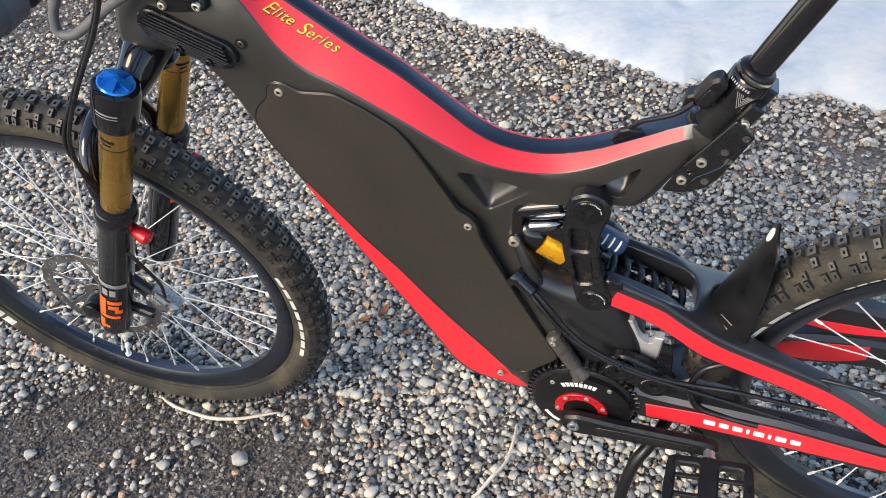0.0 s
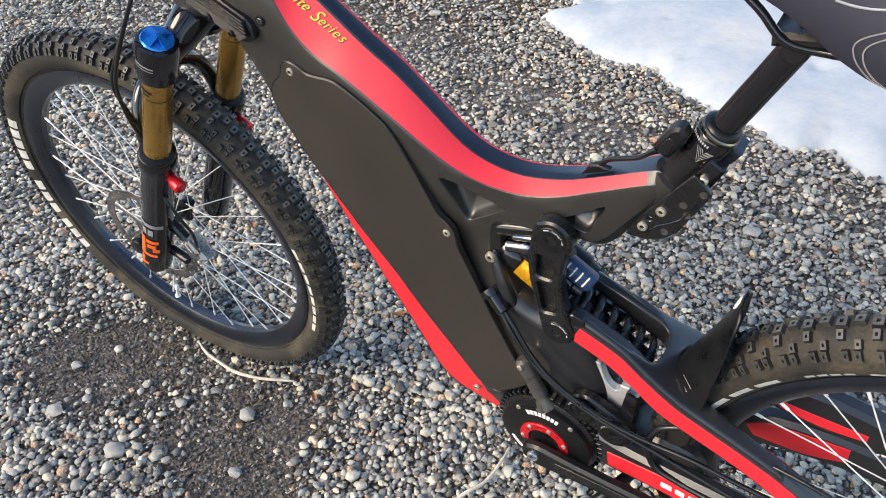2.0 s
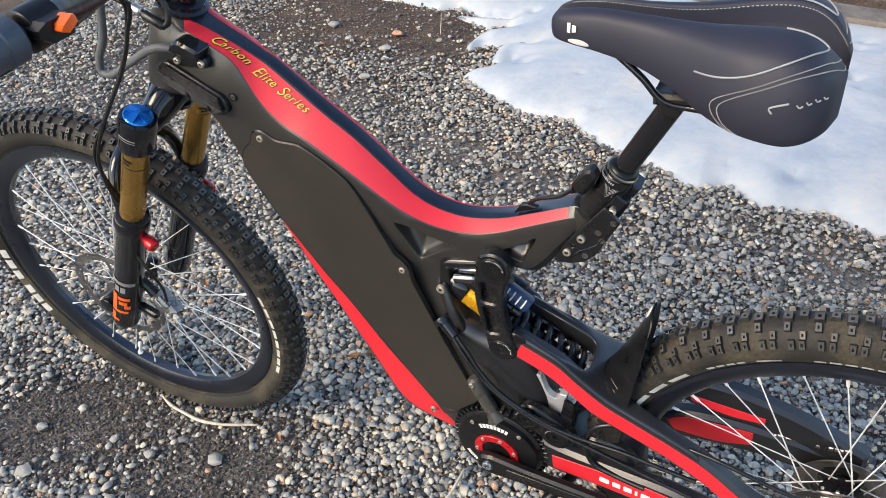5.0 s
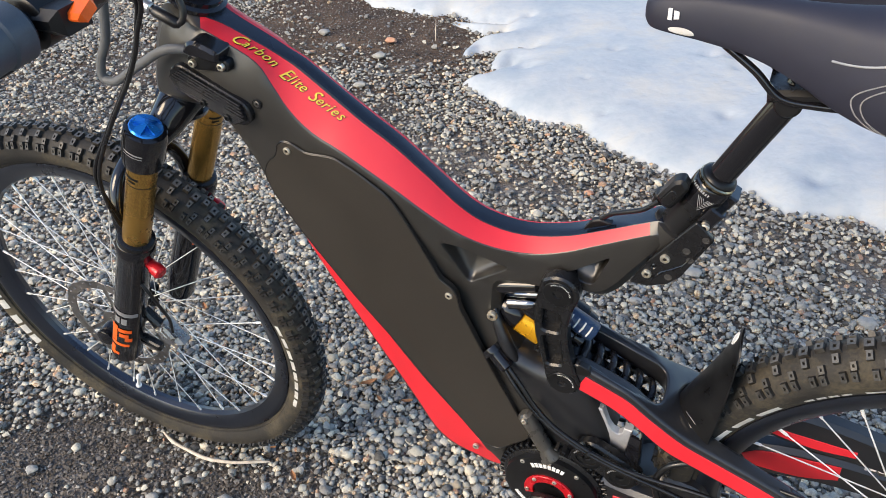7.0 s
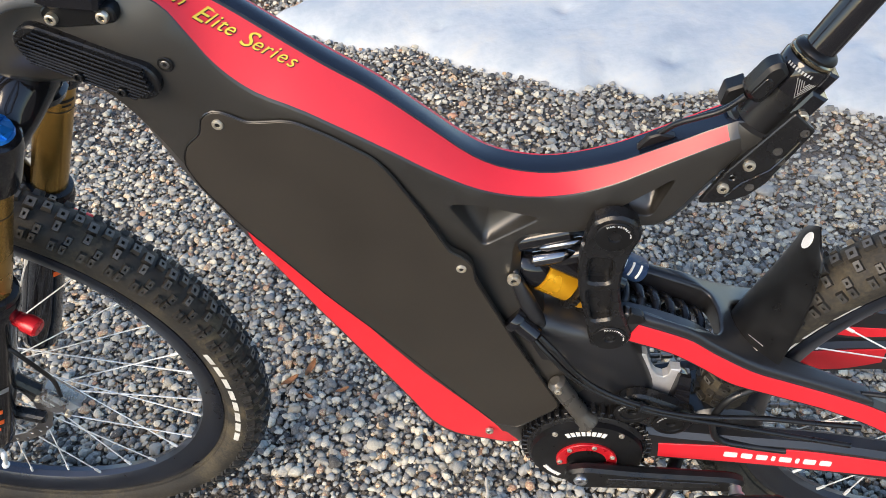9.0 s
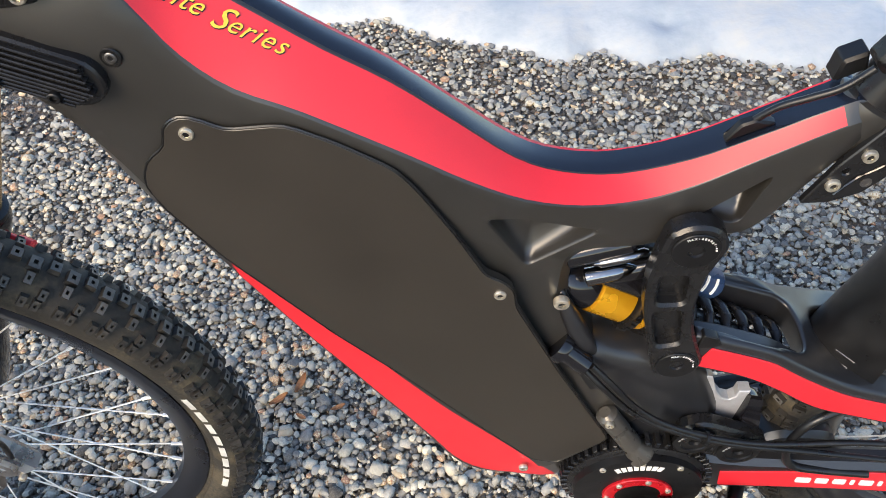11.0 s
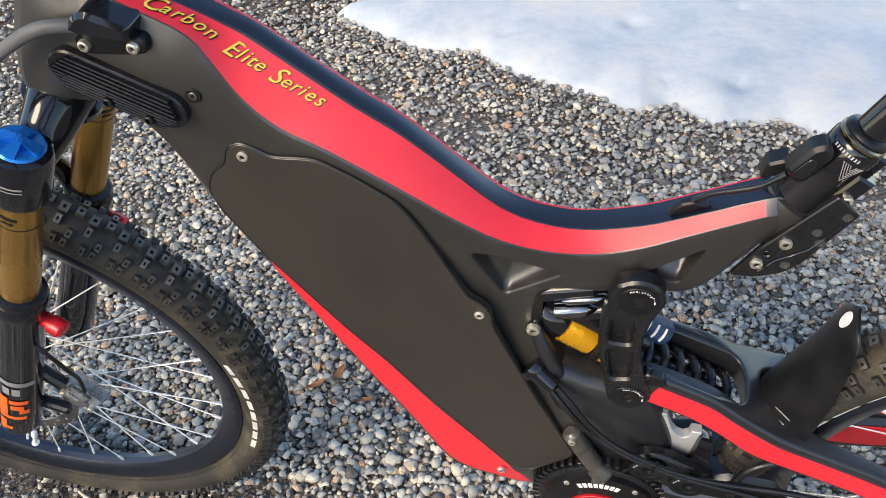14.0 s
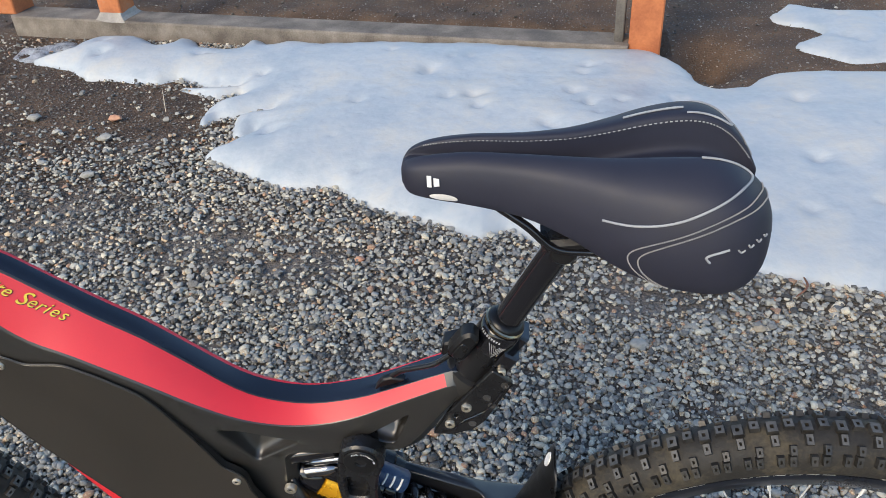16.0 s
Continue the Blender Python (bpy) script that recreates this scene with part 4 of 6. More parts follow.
def wheel(name, centre, normal, radius, spin, label, knobs, prints=(), valve=0.1):
    """A spoked wheel with a knobbly tyre. normal points to the bicycle's right."""
    top = group_part(name, bike, label)
    nrm = Vector(normal).normalized()
    c = Vector(centre)
    ax = Vector((-1, 0, 0))
    ax = (ax - nrm * ax.dot(nrm)).normalized()
    ay = nrm.cross(ax)

    def at(rad, ang, off):
        return c + rad * (math.cos(ang) * ax + math.sin(ang) * ay) + nrm * off

    def ring(bm, prof, seg, mi=0):
        skin(bm, [[at(rd, a, o) for a in np.linspace(0, 2 * math.pi, seg, endpoint=False)] for rd, o in prof] + [], True, False, mi)

    tr, crown = 0.0290, radius - 0.0050
    bead = crown - 2 * tr
    prof = [(bead - 0.002, -0.0135), (bead + 0.004, -0.0165), (bead + 0.009, -0.018)]
    for a in np.linspace(-2.3, 2.3, 15):
        prof.append((crown - tr + tr * math.cos(a), tr * math.sin(a)))
    prof += [(bead + 0.009, 0.018), (bead + 0.004, 0.0165), (bead - 0.002, 0.0135)]
    bm = bmesh.new()
    ring(bm, prof, 96)
    part("tyre", bm, RUBBER, top, "dusty black knobbly tyre")
    for a0, a1, count, tall, low in prints:
        step = (a1 - a0) / count
        for i in range(count):
            g0, g1 = radians(a0 + i * step), radians(a0 + (i + 0.78) * step)
            bm = bmesh.new()
            rows_ = []
            for lat in np.linspace(low, low + tall / tr, 4):
                rows_.append([at(crown - tr + (tr + 0.0005) * math.cos(lat), g, -(tr + 0.0005) * math.sin(lat)) for g in np.linspace(g0, g1, 3)])
            skin(bm, rows_, False, False)
            part("sidewall_print", bm, PRINT, top, "white sidewall mark")
    bm = bmesh.new()
    rows = [(-0.05, 0.0, 0.0056, 0.0108), (0.05, 0.5, 0.0047, 0.0098)]
    for sd in (-1, 1):
        rows += [(sd * 0.50, 0.0 if sd < 0 else 0.5, 0.0049, 0.0072), (sd * 0.80, 0.5 if sd < 0 else 0.0, 0.0043, 0.0068), (sd * 1.14, 0.10, 0.0050, 0.0070), (sd * 1.14, 0.46, 0.0050, 0.0070)]
    for lat, ph, half, long in rows:
        crownward = abs(lat) < 0.6
        for n in range(knobs):
            a = (n + ph) * 2 * math.pi / knobs
            pts = []
            for h, sc in ((-0.001, 1.14), (0.0052, 0.90)):
                for dl, da in ((-1, -1), (1, -1), (1, 1), (-1, 1)):
                    l2 = lat + dl * half * sc / tr
                    rd = crown - tr + (tr + h) * math.cos(l2)
                    pts.append(bm.verts.new(at(rd, a + da * long * sc / 2 / radius, (tr + h) * math.sin(l2))))
            # the top dips into a short slot
            mid = [sum((pts[i].co for i in (4, 5, 6, 7)), Vector()) / 4] * 4
            lip = [bm.verts.new(pts[4 + i].co.lerp(mid[i], 0.62 if i in (0, 1) else 0.66)) for i in range(4)]
            foot = [bm.verts.new(v.co.lerp(c, 0.0055 / max((v.co - c).length, 1e-6))) for v in lip]
            for q in ((0, 1, 5, 4), (1, 2, 6, 5), (2, 3, 7, 6), (3, 0, 4, 7)):
                bm.faces.new([pts[i] for i in q])
            for i in range(4):
                j = (i + 1) % 4
                bm.faces.new((pts[4 + i], pts[4 + j], lip[j], lip[i])).material_index = 1 if crownward else 0
                bm.faces.new((lip[i], lip[j], foot[j], foot[i]))
            bm.faces.new(foot)
    part("tread", bm, [KNOB, WORN], top, "square black rubber tread blocks", kind="stuff", angle=20)
    bm = bmesh.new()
    ri = bead - 0.030
    ring(bm, [(bead + 0.003, -0.0155), (bead + 0.003, -0.0180), (bead - 0.001, -0.0190), (bead - 0.006, -0.0180), (ri + 0.010, -0.0135), (ri + 0.003, -0.0085), (ri, 0.0), (ri + 0.003, 0.0085), (ri + 0.010, 0.0135), (bead - 0.006, 0.0180), (bead - 0.001, 0.0190), (bead + 0.003, 0.0180), (bead + 0.003, 0.0155)], 96)
    part("rim", bm, RIM, top, "satin black deep rim")
    bm = bmesh.new()
    lathe(bm, c - nrm * 0.055, nrm, [(0, 0.009), (0.006, 0.012), (0.02, 0.013), (0.024, 0.028), (0.028, 0.028), (0.032, 0.016), (0.078, 0.016), (0.082, 0.028), (0.086, 0.028), (0.09, 0.013), (0.104, 0.012), (0.11, 0.009)], 24)
    part("hub", bm, ALLOY, top)
    for n in range(32):
        a = spin + n * 2 * math.pi / 32
        side = -1 if n % 2 else 1
        twist = (0.38 if (n // 2) % 2 else -0.38) * 2.2
        bm = bmesh.new()
        p0, p1 = at(0.0265, a + twist, side * 0.0285), at(ri + 0.001, a, side * 0.003)
        d = (p1 - p0).normalized()
        tube(bm, [p0, p1], 0.0010, 5)
        tube(bm, [p1 - d * 0.013, p1], 0.0021, 5)
        part("spoke", bm, SPOKE, top)
    a = valve
    bm = bmesh.new()
    p, d = at(ri, a, 0), (c - at(ri, a, 0)).normalized()
    lathe(bm, p - d * 0.002, d, [(0, 0.006), (0.004, 0.006), (0.005, 0.0034), (0.026, 0.0034), (0.028, 0.0045), (0.04, 0.0045), (0.044, 0.002)], 10)
    part("valve", bm, WHITE, top, "pale capped valve stem")
    return top, at, bead


# steered front end: everything turns a little about the steering axis
AXIS = Vector((0.466, 0, 0.885)).normalized()
HEAD = Vector((-0.427, 0.0, 0.955))
STEER = Matrix.Translation(HEAD) @ Matrix.Rotation(radians(3.0), 4, AXIS) @ Matrix.Translation(-HEAD)


def st(u, v, w):
    return STEER @ Vector((u, v, w))


def leg(s, down, fwd=0.0):
    """A point of the fork leg on side s, down metres below the crown cap."""
    p = Vector((-0.497, s * 0.0775, 0.823)) - AXIS * down
    f = Vector((-AXIS.z, 0, AXIS.x))
    return STEER @ (p + f * fwd)


wheel("front_wheel", STEER @ Vector((-0.778, 0.0, 0.373)), STEER.to_3x3() @ Vector((0, 1, 0)), 0.374, 0.06, "front wheel with a dusty knobbly tyre", 72, ((30, 6, 5, 0.017, 1.50), (2, -13, 3, 0.017, 1.50), (-15, -29, 3, 0.017, 1.50), (168, 205, 8, 0.007, 1.6)), -1.168)
wheel("rear_wheel", (0.478, 0.0, 0.345), (0, 1, 0), 0.348, 0.03, "rear wheel with a dusty knobbly tyre", 67, ((24, 46, 3, 0.009, 1.95), (50, 60, 4, 0.006, 2.0), (62, 69, 1, 0.006, 2.0), (74, 92, 6, 0.006, 2.0), (100, 120, 5, 0.007, 2.0)))

ADOWN = -(STEER.to_3x3() @ AXIS)
fork = group_part("suspension_fork", bike, "suspension fork with bronze stanchions and black lower legs")
for s in (-1, 1):
    bm = bmesh.new()
    lathe(bm, leg(s, 0.045), ADOWN, [(0, 0.0195), (0.19, 0.0195)], 28)
    part("stanchion", bm, GOLD, fork, "bronze-coloured stanchion tube")
    bm = bmesh.new()
    lathe(bm, leg(s, 0.212), ADOWN, [(0, 0.0205), (0.002, 0.025), (0.006, 0.0262), (0.012, 0.025)], 28)
    part("wiper_seal", bm, ALLOY, fork)
    bm = bmesh.new()
    lathe(bm, leg(s, 0.222), ADOWN, [(0, 0.0255), (0.004, 0.0278), (0.02, 0.0278), (0.03, 0.0255), (0.20, 0.0245), (0.24, 0.0255), (0.305, 0.0250), (0.315, 0.0225), (0.318, 0.019)], 28)
    part("lower_leg", bm, GLOSS, fork, "gloss black lower fork leg")
    bm = bmesh.new()
    lathe(bm, leg(s, -0.006), ADOWN, [(0, 0.021), (0.003, 0.0255), (0.012, 0.027), (0.05, 0.0265), (0.06, 0.025), (0.062, 0.0205)], 28)
    part("crown_socket", bm, GLOSS, fork)
    bm = bmesh.new()
    top = leg(s, -0.004)
    lathe(bm, top, -ADOWN, [(-0.004, 0.0205), (0.002, 0.0205), (0.004, 0.019), (0.004, 0.012)], 24)
    for q in range(4):
        m = Matrix.Translation(top - ADOWN * 0.005) @ sides(-ADOWN)[0].to_track_quat("Z", "Y").to_matrix().to_4x4() @ Matrix.Rotation(q * math.pi / 2, 4, "Z")
        vs = [m @ Vector(p) for p in ((0, -0.003, 0.006), (0, 0.003, 0.006), (0.018, 0.006, 0), (0.018, -0.006, 0))]
        lo = [p + ADOWN * 0.007 for p in vs]
        skin(bm, [lo, vs])
    part("cap", bm, BLUE if s < 0 else ALLOY, fork, "blue anodised air cap" if s < 0 else "black damper knob")
    bm = bmesh.new()
    k = leg(s, 0.255, -0.030) + Vector((0, 0.0 if s < 0 else -0.01, 0))
    lathe(bm, leg(s, 0.255, -0.02), STEER.to_3x3() @ Vector((AXIS.z, -0.25, -AXIS.x)), [(0, 0.008), (0.012, 0.0085), (0.016, 0.0105), (0.028, 0.0105), (0.031, 0.008)], 12)
    part("bleed_button", bm, REDKNOB, fork, "red anodised bleed button")
# crown bridge, steerer and arch
bm = bmesh.new()
for s in (-1, 1):
    tube(bm, [leg(s, 0.020), leg(s * 0.62, 0.012, -0.004), leg(s * 0.26, -0.006, -0.004), leg(0, -0.012, -0.002)], [0.022, 0.021, 0.026, 0.030], 18, 5)
lathe(bm, st(*(HEAD - AXIS * 0.165)), STEER.to_3x3() @ AXIS, [(0, 0.022), (0.008, 0.033), (0.016, 0.034), (0.02, 0.028)], 28)
part("crown", bm, GLOSS, fork, "gloss black fork crown")
bm = bmesh.new()
lathe(bm, st(*(HEAD - AXIS * 0.147)), STEER.to_3x3() @ AXIS, [(0, 0.029), (0.003, 0.030), (0.005, 0.029)], 28)
part("crown_race", bm, STEEL, fork)
bm = bmesh.new()
tube(bm, [leg(-1, 0.235, 0.012), leg(-0.92, 0.19, 0.035), leg(-0.6, 0.155, 0.052), leg(0, 0.14, 0.058), leg(0.6, 0.155, 0.052), leg(0.92, 0.19, 0.035), leg(1, 0.235, 0.012)], [0.010, 0.011, 0.012, 0.013, 0.012, 0.011, 0.010], 12, 6)
part("arch", bm, GLOSS, fork)


def decal_on_leg(name, s, d0, d1, a0, a1, material, parent, rad=0.0253, label=""):
    """A printed patch wrapped on a fork leg; angles round the leg, 0 facing the bicycle's left."""
    bm = bmesh.new()
    out, fw = STEER.to_3x3() @ Vector((0, -1, 0)), STEER.to_3x3() @ Vector((-AXIS.z, 0, AXIS.x))
    rows = [[leg(s, d) + rad * (math.cos(radians(a)) * out + math.sin(radians(a)) * fw) for a in np.linspace(a0, a1, 6)] for d in (d0, d1)]
    skin(bm, rows, False, False)
    return part(name, bm, material, parent, label)


for n, (d0, d1, a0, a1) in enumerate(((0.425, 0.472, 8, 34), (0.430, 0.440, -44, 4), (0.444, 0.455, -34, 0), (0.455, 0.466, -48, -22), (0.474, 0.482, -40, 34), (0.488, 0.516, 12, 32), (0.505, 0.513, -6, 12))):
    decal_on_leg("leg_print", -1, d0, d1, a0, a1, ORANGE, fork, 0.0257, "orange printed mark")
for d0, d1, a0, a1 in ((0.382, 0.392, -60, 50), (0.398, 0.415, 2, 22), (0.398, 0.415, -24, -4)):
    decal_on_leg("leg_print", -1, d0, d1, a0, a1, GREY, fork, 0.0257, "grey printed mark")
for d0, d1, a0, a1 in ((0.30, 0.345, -62, -44), (0.352, 0.362, -66, -40)):
    decal_on_leg("leg_print", 1, d0, d1, a0, a1, ORANGE, fork, 0.0266, "orange printed mark")
for d0, d1 in ((0.020, 0.0225), (0.025, 0.0265)):
    decal_on_leg("leg_print", -1, d0, d1, -30, 25, GREY, fork, 0.0272, "small grey print")
for s in (-1, 1):
    bm = bmesh.new()
    lathe(bm, leg(s, 0.088), ADOWN, [(0, 0.0196), (0.0001, 0.0198), (0.0012, 0.0198), (0.0013, 0.0196)], 24)
    part("stanchion_line", bm, PLASTIC, fork)
    for d0, d1, a0, a1 in ((0.072, 0.076, -20, 34), (0.079, 0.082, -10, 20)):
        decal_on_leg("leg_print", s, d0, d1, a0 - (0 if s < 0 else 60), a1 - (0 if s < 0 else 60), PLASTIC, fork, 0.0199, "small dark print")

# front brake
brake = group_part("front_brake", bike, "front disc brake with a bright steel disc")
AXLE = STEER @ Vector((-0.780, 0, 0.372))
LAT = STEER.to_3x3() @ Vector((0, 1, 0))
FX = STEER.to_3x3() @ Vector((1, 0, 0))
FZ = LAT.cross(FX) * -1


def disc_plate(bm, centre, lat, outer=0.101, inner=0.084):
    m = lambda u, v, w: centre + FX * u + lat * v + FZ * w
    wave = [(outer + 0.0012 * math.cos(20 * a)) for a in np.linspace(0, 2 * math.pi, 120, endpoint=False)]
    out = [(r * math.cos(a), r * math.sin(a)) for r, a in zip(wave, np.linspace(0, 2 * math.pi, 120, endpoint=False))]
    holes = [arc((0, 0), inner, 360, 3, 60)]
    for n in range(36):
        a = n * 10
        r = 0.089 + (n % 3) * 0.004
        holes.append(arc((r * math.cos(radians(a)), r * math.sin(radians(a))), 0.0022, 360, 60, 6))
    plate(bm, out, -0.001, 0.001, 0.0002, holes, at=m)


def disc_carrier(centre, lat, inner, parent):
    """Six swept arms and the hub plate that carry a disc."""
    m = lambda u, v, w: centre + FX * u + lat * v + FZ * w
    for n in range(6):
        a0 = n * 60
        p, q = arc((0, 0), 0.026, a0, a0, 1)[0], arc((0, 0), inner + 0.003, a0 + 24, a0 + 24, 1)[0]
        d = Vector((q[0] - p[0], q[1] - p[1]))
        s = Vector((-d.y, d.x)).normalized() * 0.0035
        bm = bmesh.new()
        plate(bm, [(p[0] - s.x, p[1] - s.y), (q[0] - s.x, q[1] - s.y), (q[0] + s.x, q[1] + s.y), (p[0] + s.x, p[1] + s.y)], -0.0009, 0.0009, 0.0002, at=m)
        part("disc_arm", bm, DISC, parent)
    bm = bmesh.new()
    plate(bm, arc((0, 0), 0.030, 0, 345, 24), -0.0012, 0.0012, 0.0002, [arc((0, 0), 0.018, 345, 0, 18)], at=m)
    part("disc_hub", bm, DISC, parent)


bm = bmesh.new()
disc_plate(bm, AXLE - LAT * 0.046, LAT)
disc_carrier(AXLE - LAT * 0.046, LAT, 0.084, part("brake_disc", bm, DISC, brake, "drilled steel brake disc"))
bm = bmesh.new()
cal = STEER @ Vector((-0.640, -0.058, 0.405))
tilt = Matrix.Rotation(radians(58), 4, "Y")
block(bm, cal, (0.050, 0.028, 0.026), 0.006, tilt)
block(bm, cal + Vector((0.006, -0.014, 0.014)), (0.028, 0.012, 0.016), 0.004, tilt)
lathe(bm, cal + Vector((0.0, -0.012, 0)), (0, -1, 0), [(0, 0.013), (0.006, 0.012), (0.007, 0.009)], 18)
caliper = part("caliper", bm, CALIPER, brake, "polished grey brake caliper")
bm = bmesh.new()
block(bm, cal + Vector((-0.002, -0.016, 0.012)), (0.022, 0.010, 0.014), 0.003, tilt)
part("caliper_cap", bm, SILVER, caliper, "bright silver cap")
for k in (-1, 1):
    bolt("caliper_bolt", tuple(cal + Vector((0.012 * k, -0.016, -0.016 * k))), 0.004, caliper)
bm = bmesh.new()
block(bm, STEER @ Vector((-0.665, -0.062, 0.435)), (0.075, 0.016, 0.016), 0.004, Matrix.Rotation(radians(50), 4, "Y"))
block(bm, STEER @ Vector((-0.690, -0.066, 0.375)), (0.04, 0.014, 0.014), 0.003, Matrix.Rotation(radians(20), 4, "Y"))
part("caliper_mount", bm, ALLOY, brake)
bm = bmesh.new()
lathe(bm, AXLE - LAT * 0.085, LAT, [(0, 0.010), (0.004, 0.016), (0.02, 0.018), (0.045, 0.016)], 20)
part("axle_end", bm, GLOSS, brake)
bm = bmesh.new()
tube(bm, [cal + Vector((0.012, -0.01, 0.012)), (-0.612, -0.07, 0.455), (-0.600, -0.085, 0.50), (-0.622, -0.085, 0.55), (-0.655, -0.06, 0.50), (-0.64, -0.055, 0.56)], 0.0026, 8)
part("brake_hose", bm, CABLE, brake)

# motor, crank and pedal
motor = group_part("motor_unit", bike, "black finned motor with a red ring")
MC = Vector((0.007, 0, 0.312))
bm = bmesh.new()
lathe(bm, MC + Vector((0, -0.056, 0)), (0, 1, 0), [(0, 0.066), (0.004, 0.072), (0.108, 0.072), (0.112, 0.066)], 48)
part("motor_body", bm, ALLOY, motor)
for n in range(46):
    a = n * 2 * math.pi / 46
    bm = bmesh.new()
    block(bm, MC + Vector((0.0735 * math.cos(a), -0.036, 0.0735 * math.sin(a))), (0.010, 0.030, 0.0045), 0.0008, Matrix.Rotation(-a, 4, "Y"))
    part("fin", bm, ALLOY, motor)
bm = bmesh.new()
lathe(bm, MC + Vector((0, -0.064, 0)), (0, 1, 0), [(0, 0.060), (0.0015, 0.066), (0.010, 0.067)], 56)
plate_m = part("side_plate", bm, PLASTIC, motor, "round black side plate with white lettering")
bm = bmesh.new()
plate(bm, arc((MC.x, MC.z - 0.004), 0.0365, -20, 200, 30) + arc((MC.x, MC.z - 0.004), 0.0235, 200, -20, 24), -0.0672, -0.062, 0.0008)
part("red_ring", bm, REDKNOB, motor, "red anodised half ring")
for a in (20, 75, 130, 185):
    bolt("ring_bolt", (MC.x + 0.032 * math.cos(radians(a)), -0.0672, MC.z - 0.004 + 0.032 * math.sin(radians(a))), 0.0032, motor, h=0.002)
for a in (52, 90, 128):
    bolt("plate_bolt", (MC.x + 0.062 * math.cos(radians(a)), -0.063, MC.z + 0.062 * math.sin(radians(a))), 0.0034, motor, h=0.002)


def arc_bars(c, r, a0, a1, n, h, v, parent, gap=0.25, material=WHITE):
    """Lettering too small or unfit to spell: bars set along an arc."""
    st_ = (a1 - a0) / n
    for i in range(n):
        b0, b1 = a0 + i * st_, a0 + (i + 1 - gap) * st_
        bm = bmesh.new()
        plate(bm, arc(c, r + h / 2, b0, b1, 4) + arc(c, r - h / 2, b1, b0, 4), v - 0.0005, v + 0.0005, 0.0001)
        part("print_bar", bm, material, parent)


arc_bars((MC.x, MC.z), 0.0535, 118, 66, 8, 0.008, -0.0644, plate_m)
arc_bars((MC.x, MC.z), 0.0545, 205, 236, 7, 0.0055, -0.0644, plate_m)

crank = group_part("crank", bike, "black forged crank arm with a flat pedal")
bm = bmesh.new()
CR = rounded([(-0.020, 0.288), (-0.016, 0.312), (0.004, 0.319), (0.06, 0.312), (0.176, 0.306), (0.192, 0.298), (0.192, 0.283), (0.176, 0.276), (0.06, 0.276), (0.0, 0.274)], 0.008)
plate(bm, CR, -0.086, -0.071, 0.004)
part("crank_arm", bm, PLASTIC, crank)
bm = bmesh.new()
plate(bm, rounded([(0.03, 0.302), (0.16, 0.299), (0.165, 0.288), (0.03, 0.284)], 0.005), -0.0868, -0.084, 0.0006)
part("crank_face", bm, ALLOY, crank)
bolt("crank_bolt", (0.0, -0.086, 0.296), 0.0085, crank, SILVER)
bm = bmesh.new()
lathe(bm, (0.180, -0.084, 0.291), (0, -1, 0), [(0, 0.0075), (0.010, 0.0075), (0.011, 0.0095), (0.014, 0.0095), (0.015, 0.007), (0.024, 0.007)], 18)
part("spindle", bm, SILVER, crank, "bright pedal spindle")
pedal = group_part("pedal", crank, "black flat platform pedal with pins")
pedal.parent = crank
PT = Matrix.Translation((0.182, -0.150, 0.289)) @ Matrix.Rotation(radians(-6), 4, "Y") @ Matrix.Rotation(radians(8), 4, "X")
bm = bmesh.new()
hx, hy = 0.052, 0.05
def ped(u, v, w):
    return PT @ Vector((u, w, v))
plate(bm, rounded([(-hx, -hy), (hx, -hy), (hx + 0.004, 0), (hx, hy), (-hx, hy), (-hx - 0.004, 0)], 0.01), -0.008, 0.008, 0.002, [rounded([(-0.042, -0.04), (-0.042, 0.04), (-0.012, 0.04), (-0.012, -0.04)], 0.006), rounded([(0.012, -0.04), (0.012, 0.04), (0.042, 0.04), (0.042, -0.04)], 0.006)], at=ped)
for x in (-0.047, 0.047):
    for y in (-0.04, -0.013, 0.013, 0.04):
        lathe(bm, PT @ Vector((x, y, 0.007)), PT.to_3x3() @ Vector((0, 0, 1)), [(0, 0.003), (0.006, 0.0025)], 6)
for y in (-0.025, 0.0, 0.025):
    block(bm, PT @ Vector((0.027, y, 0)), (0.032, 0.005, 0.008), 0.001, PT)
    block(bm, PT @ Vector((-0.027, y, 0)), (0.032, 0.005, 0.008), 0.001, PT)
ob = part("platform", bm, PLASTIC, crank, "black flat platform pedal with pins")
bpy.data.objects.remove(pedal)
bm = bmesh.new()
block(bm, PT @ Vector((0.0, -0.0505, 0.002)), (0.03, 0.003, 0.011), 0.0005, PT)
part("pedal_label", bm, WHITE, crank, "white label bar")

# kickstand
bm = bmesh.new()
tube(bm, [(0.125, -0.03, 0.275), (0.105, -0.075, 0.268), (0.083, -0.10, 0.235), (0.066, -0.125, 0.14), (0.052, -0.155, 0.02)], 0.0085, 10)
part("kickstand", bm, PLASTIC, bike, "black tubular kickstand")

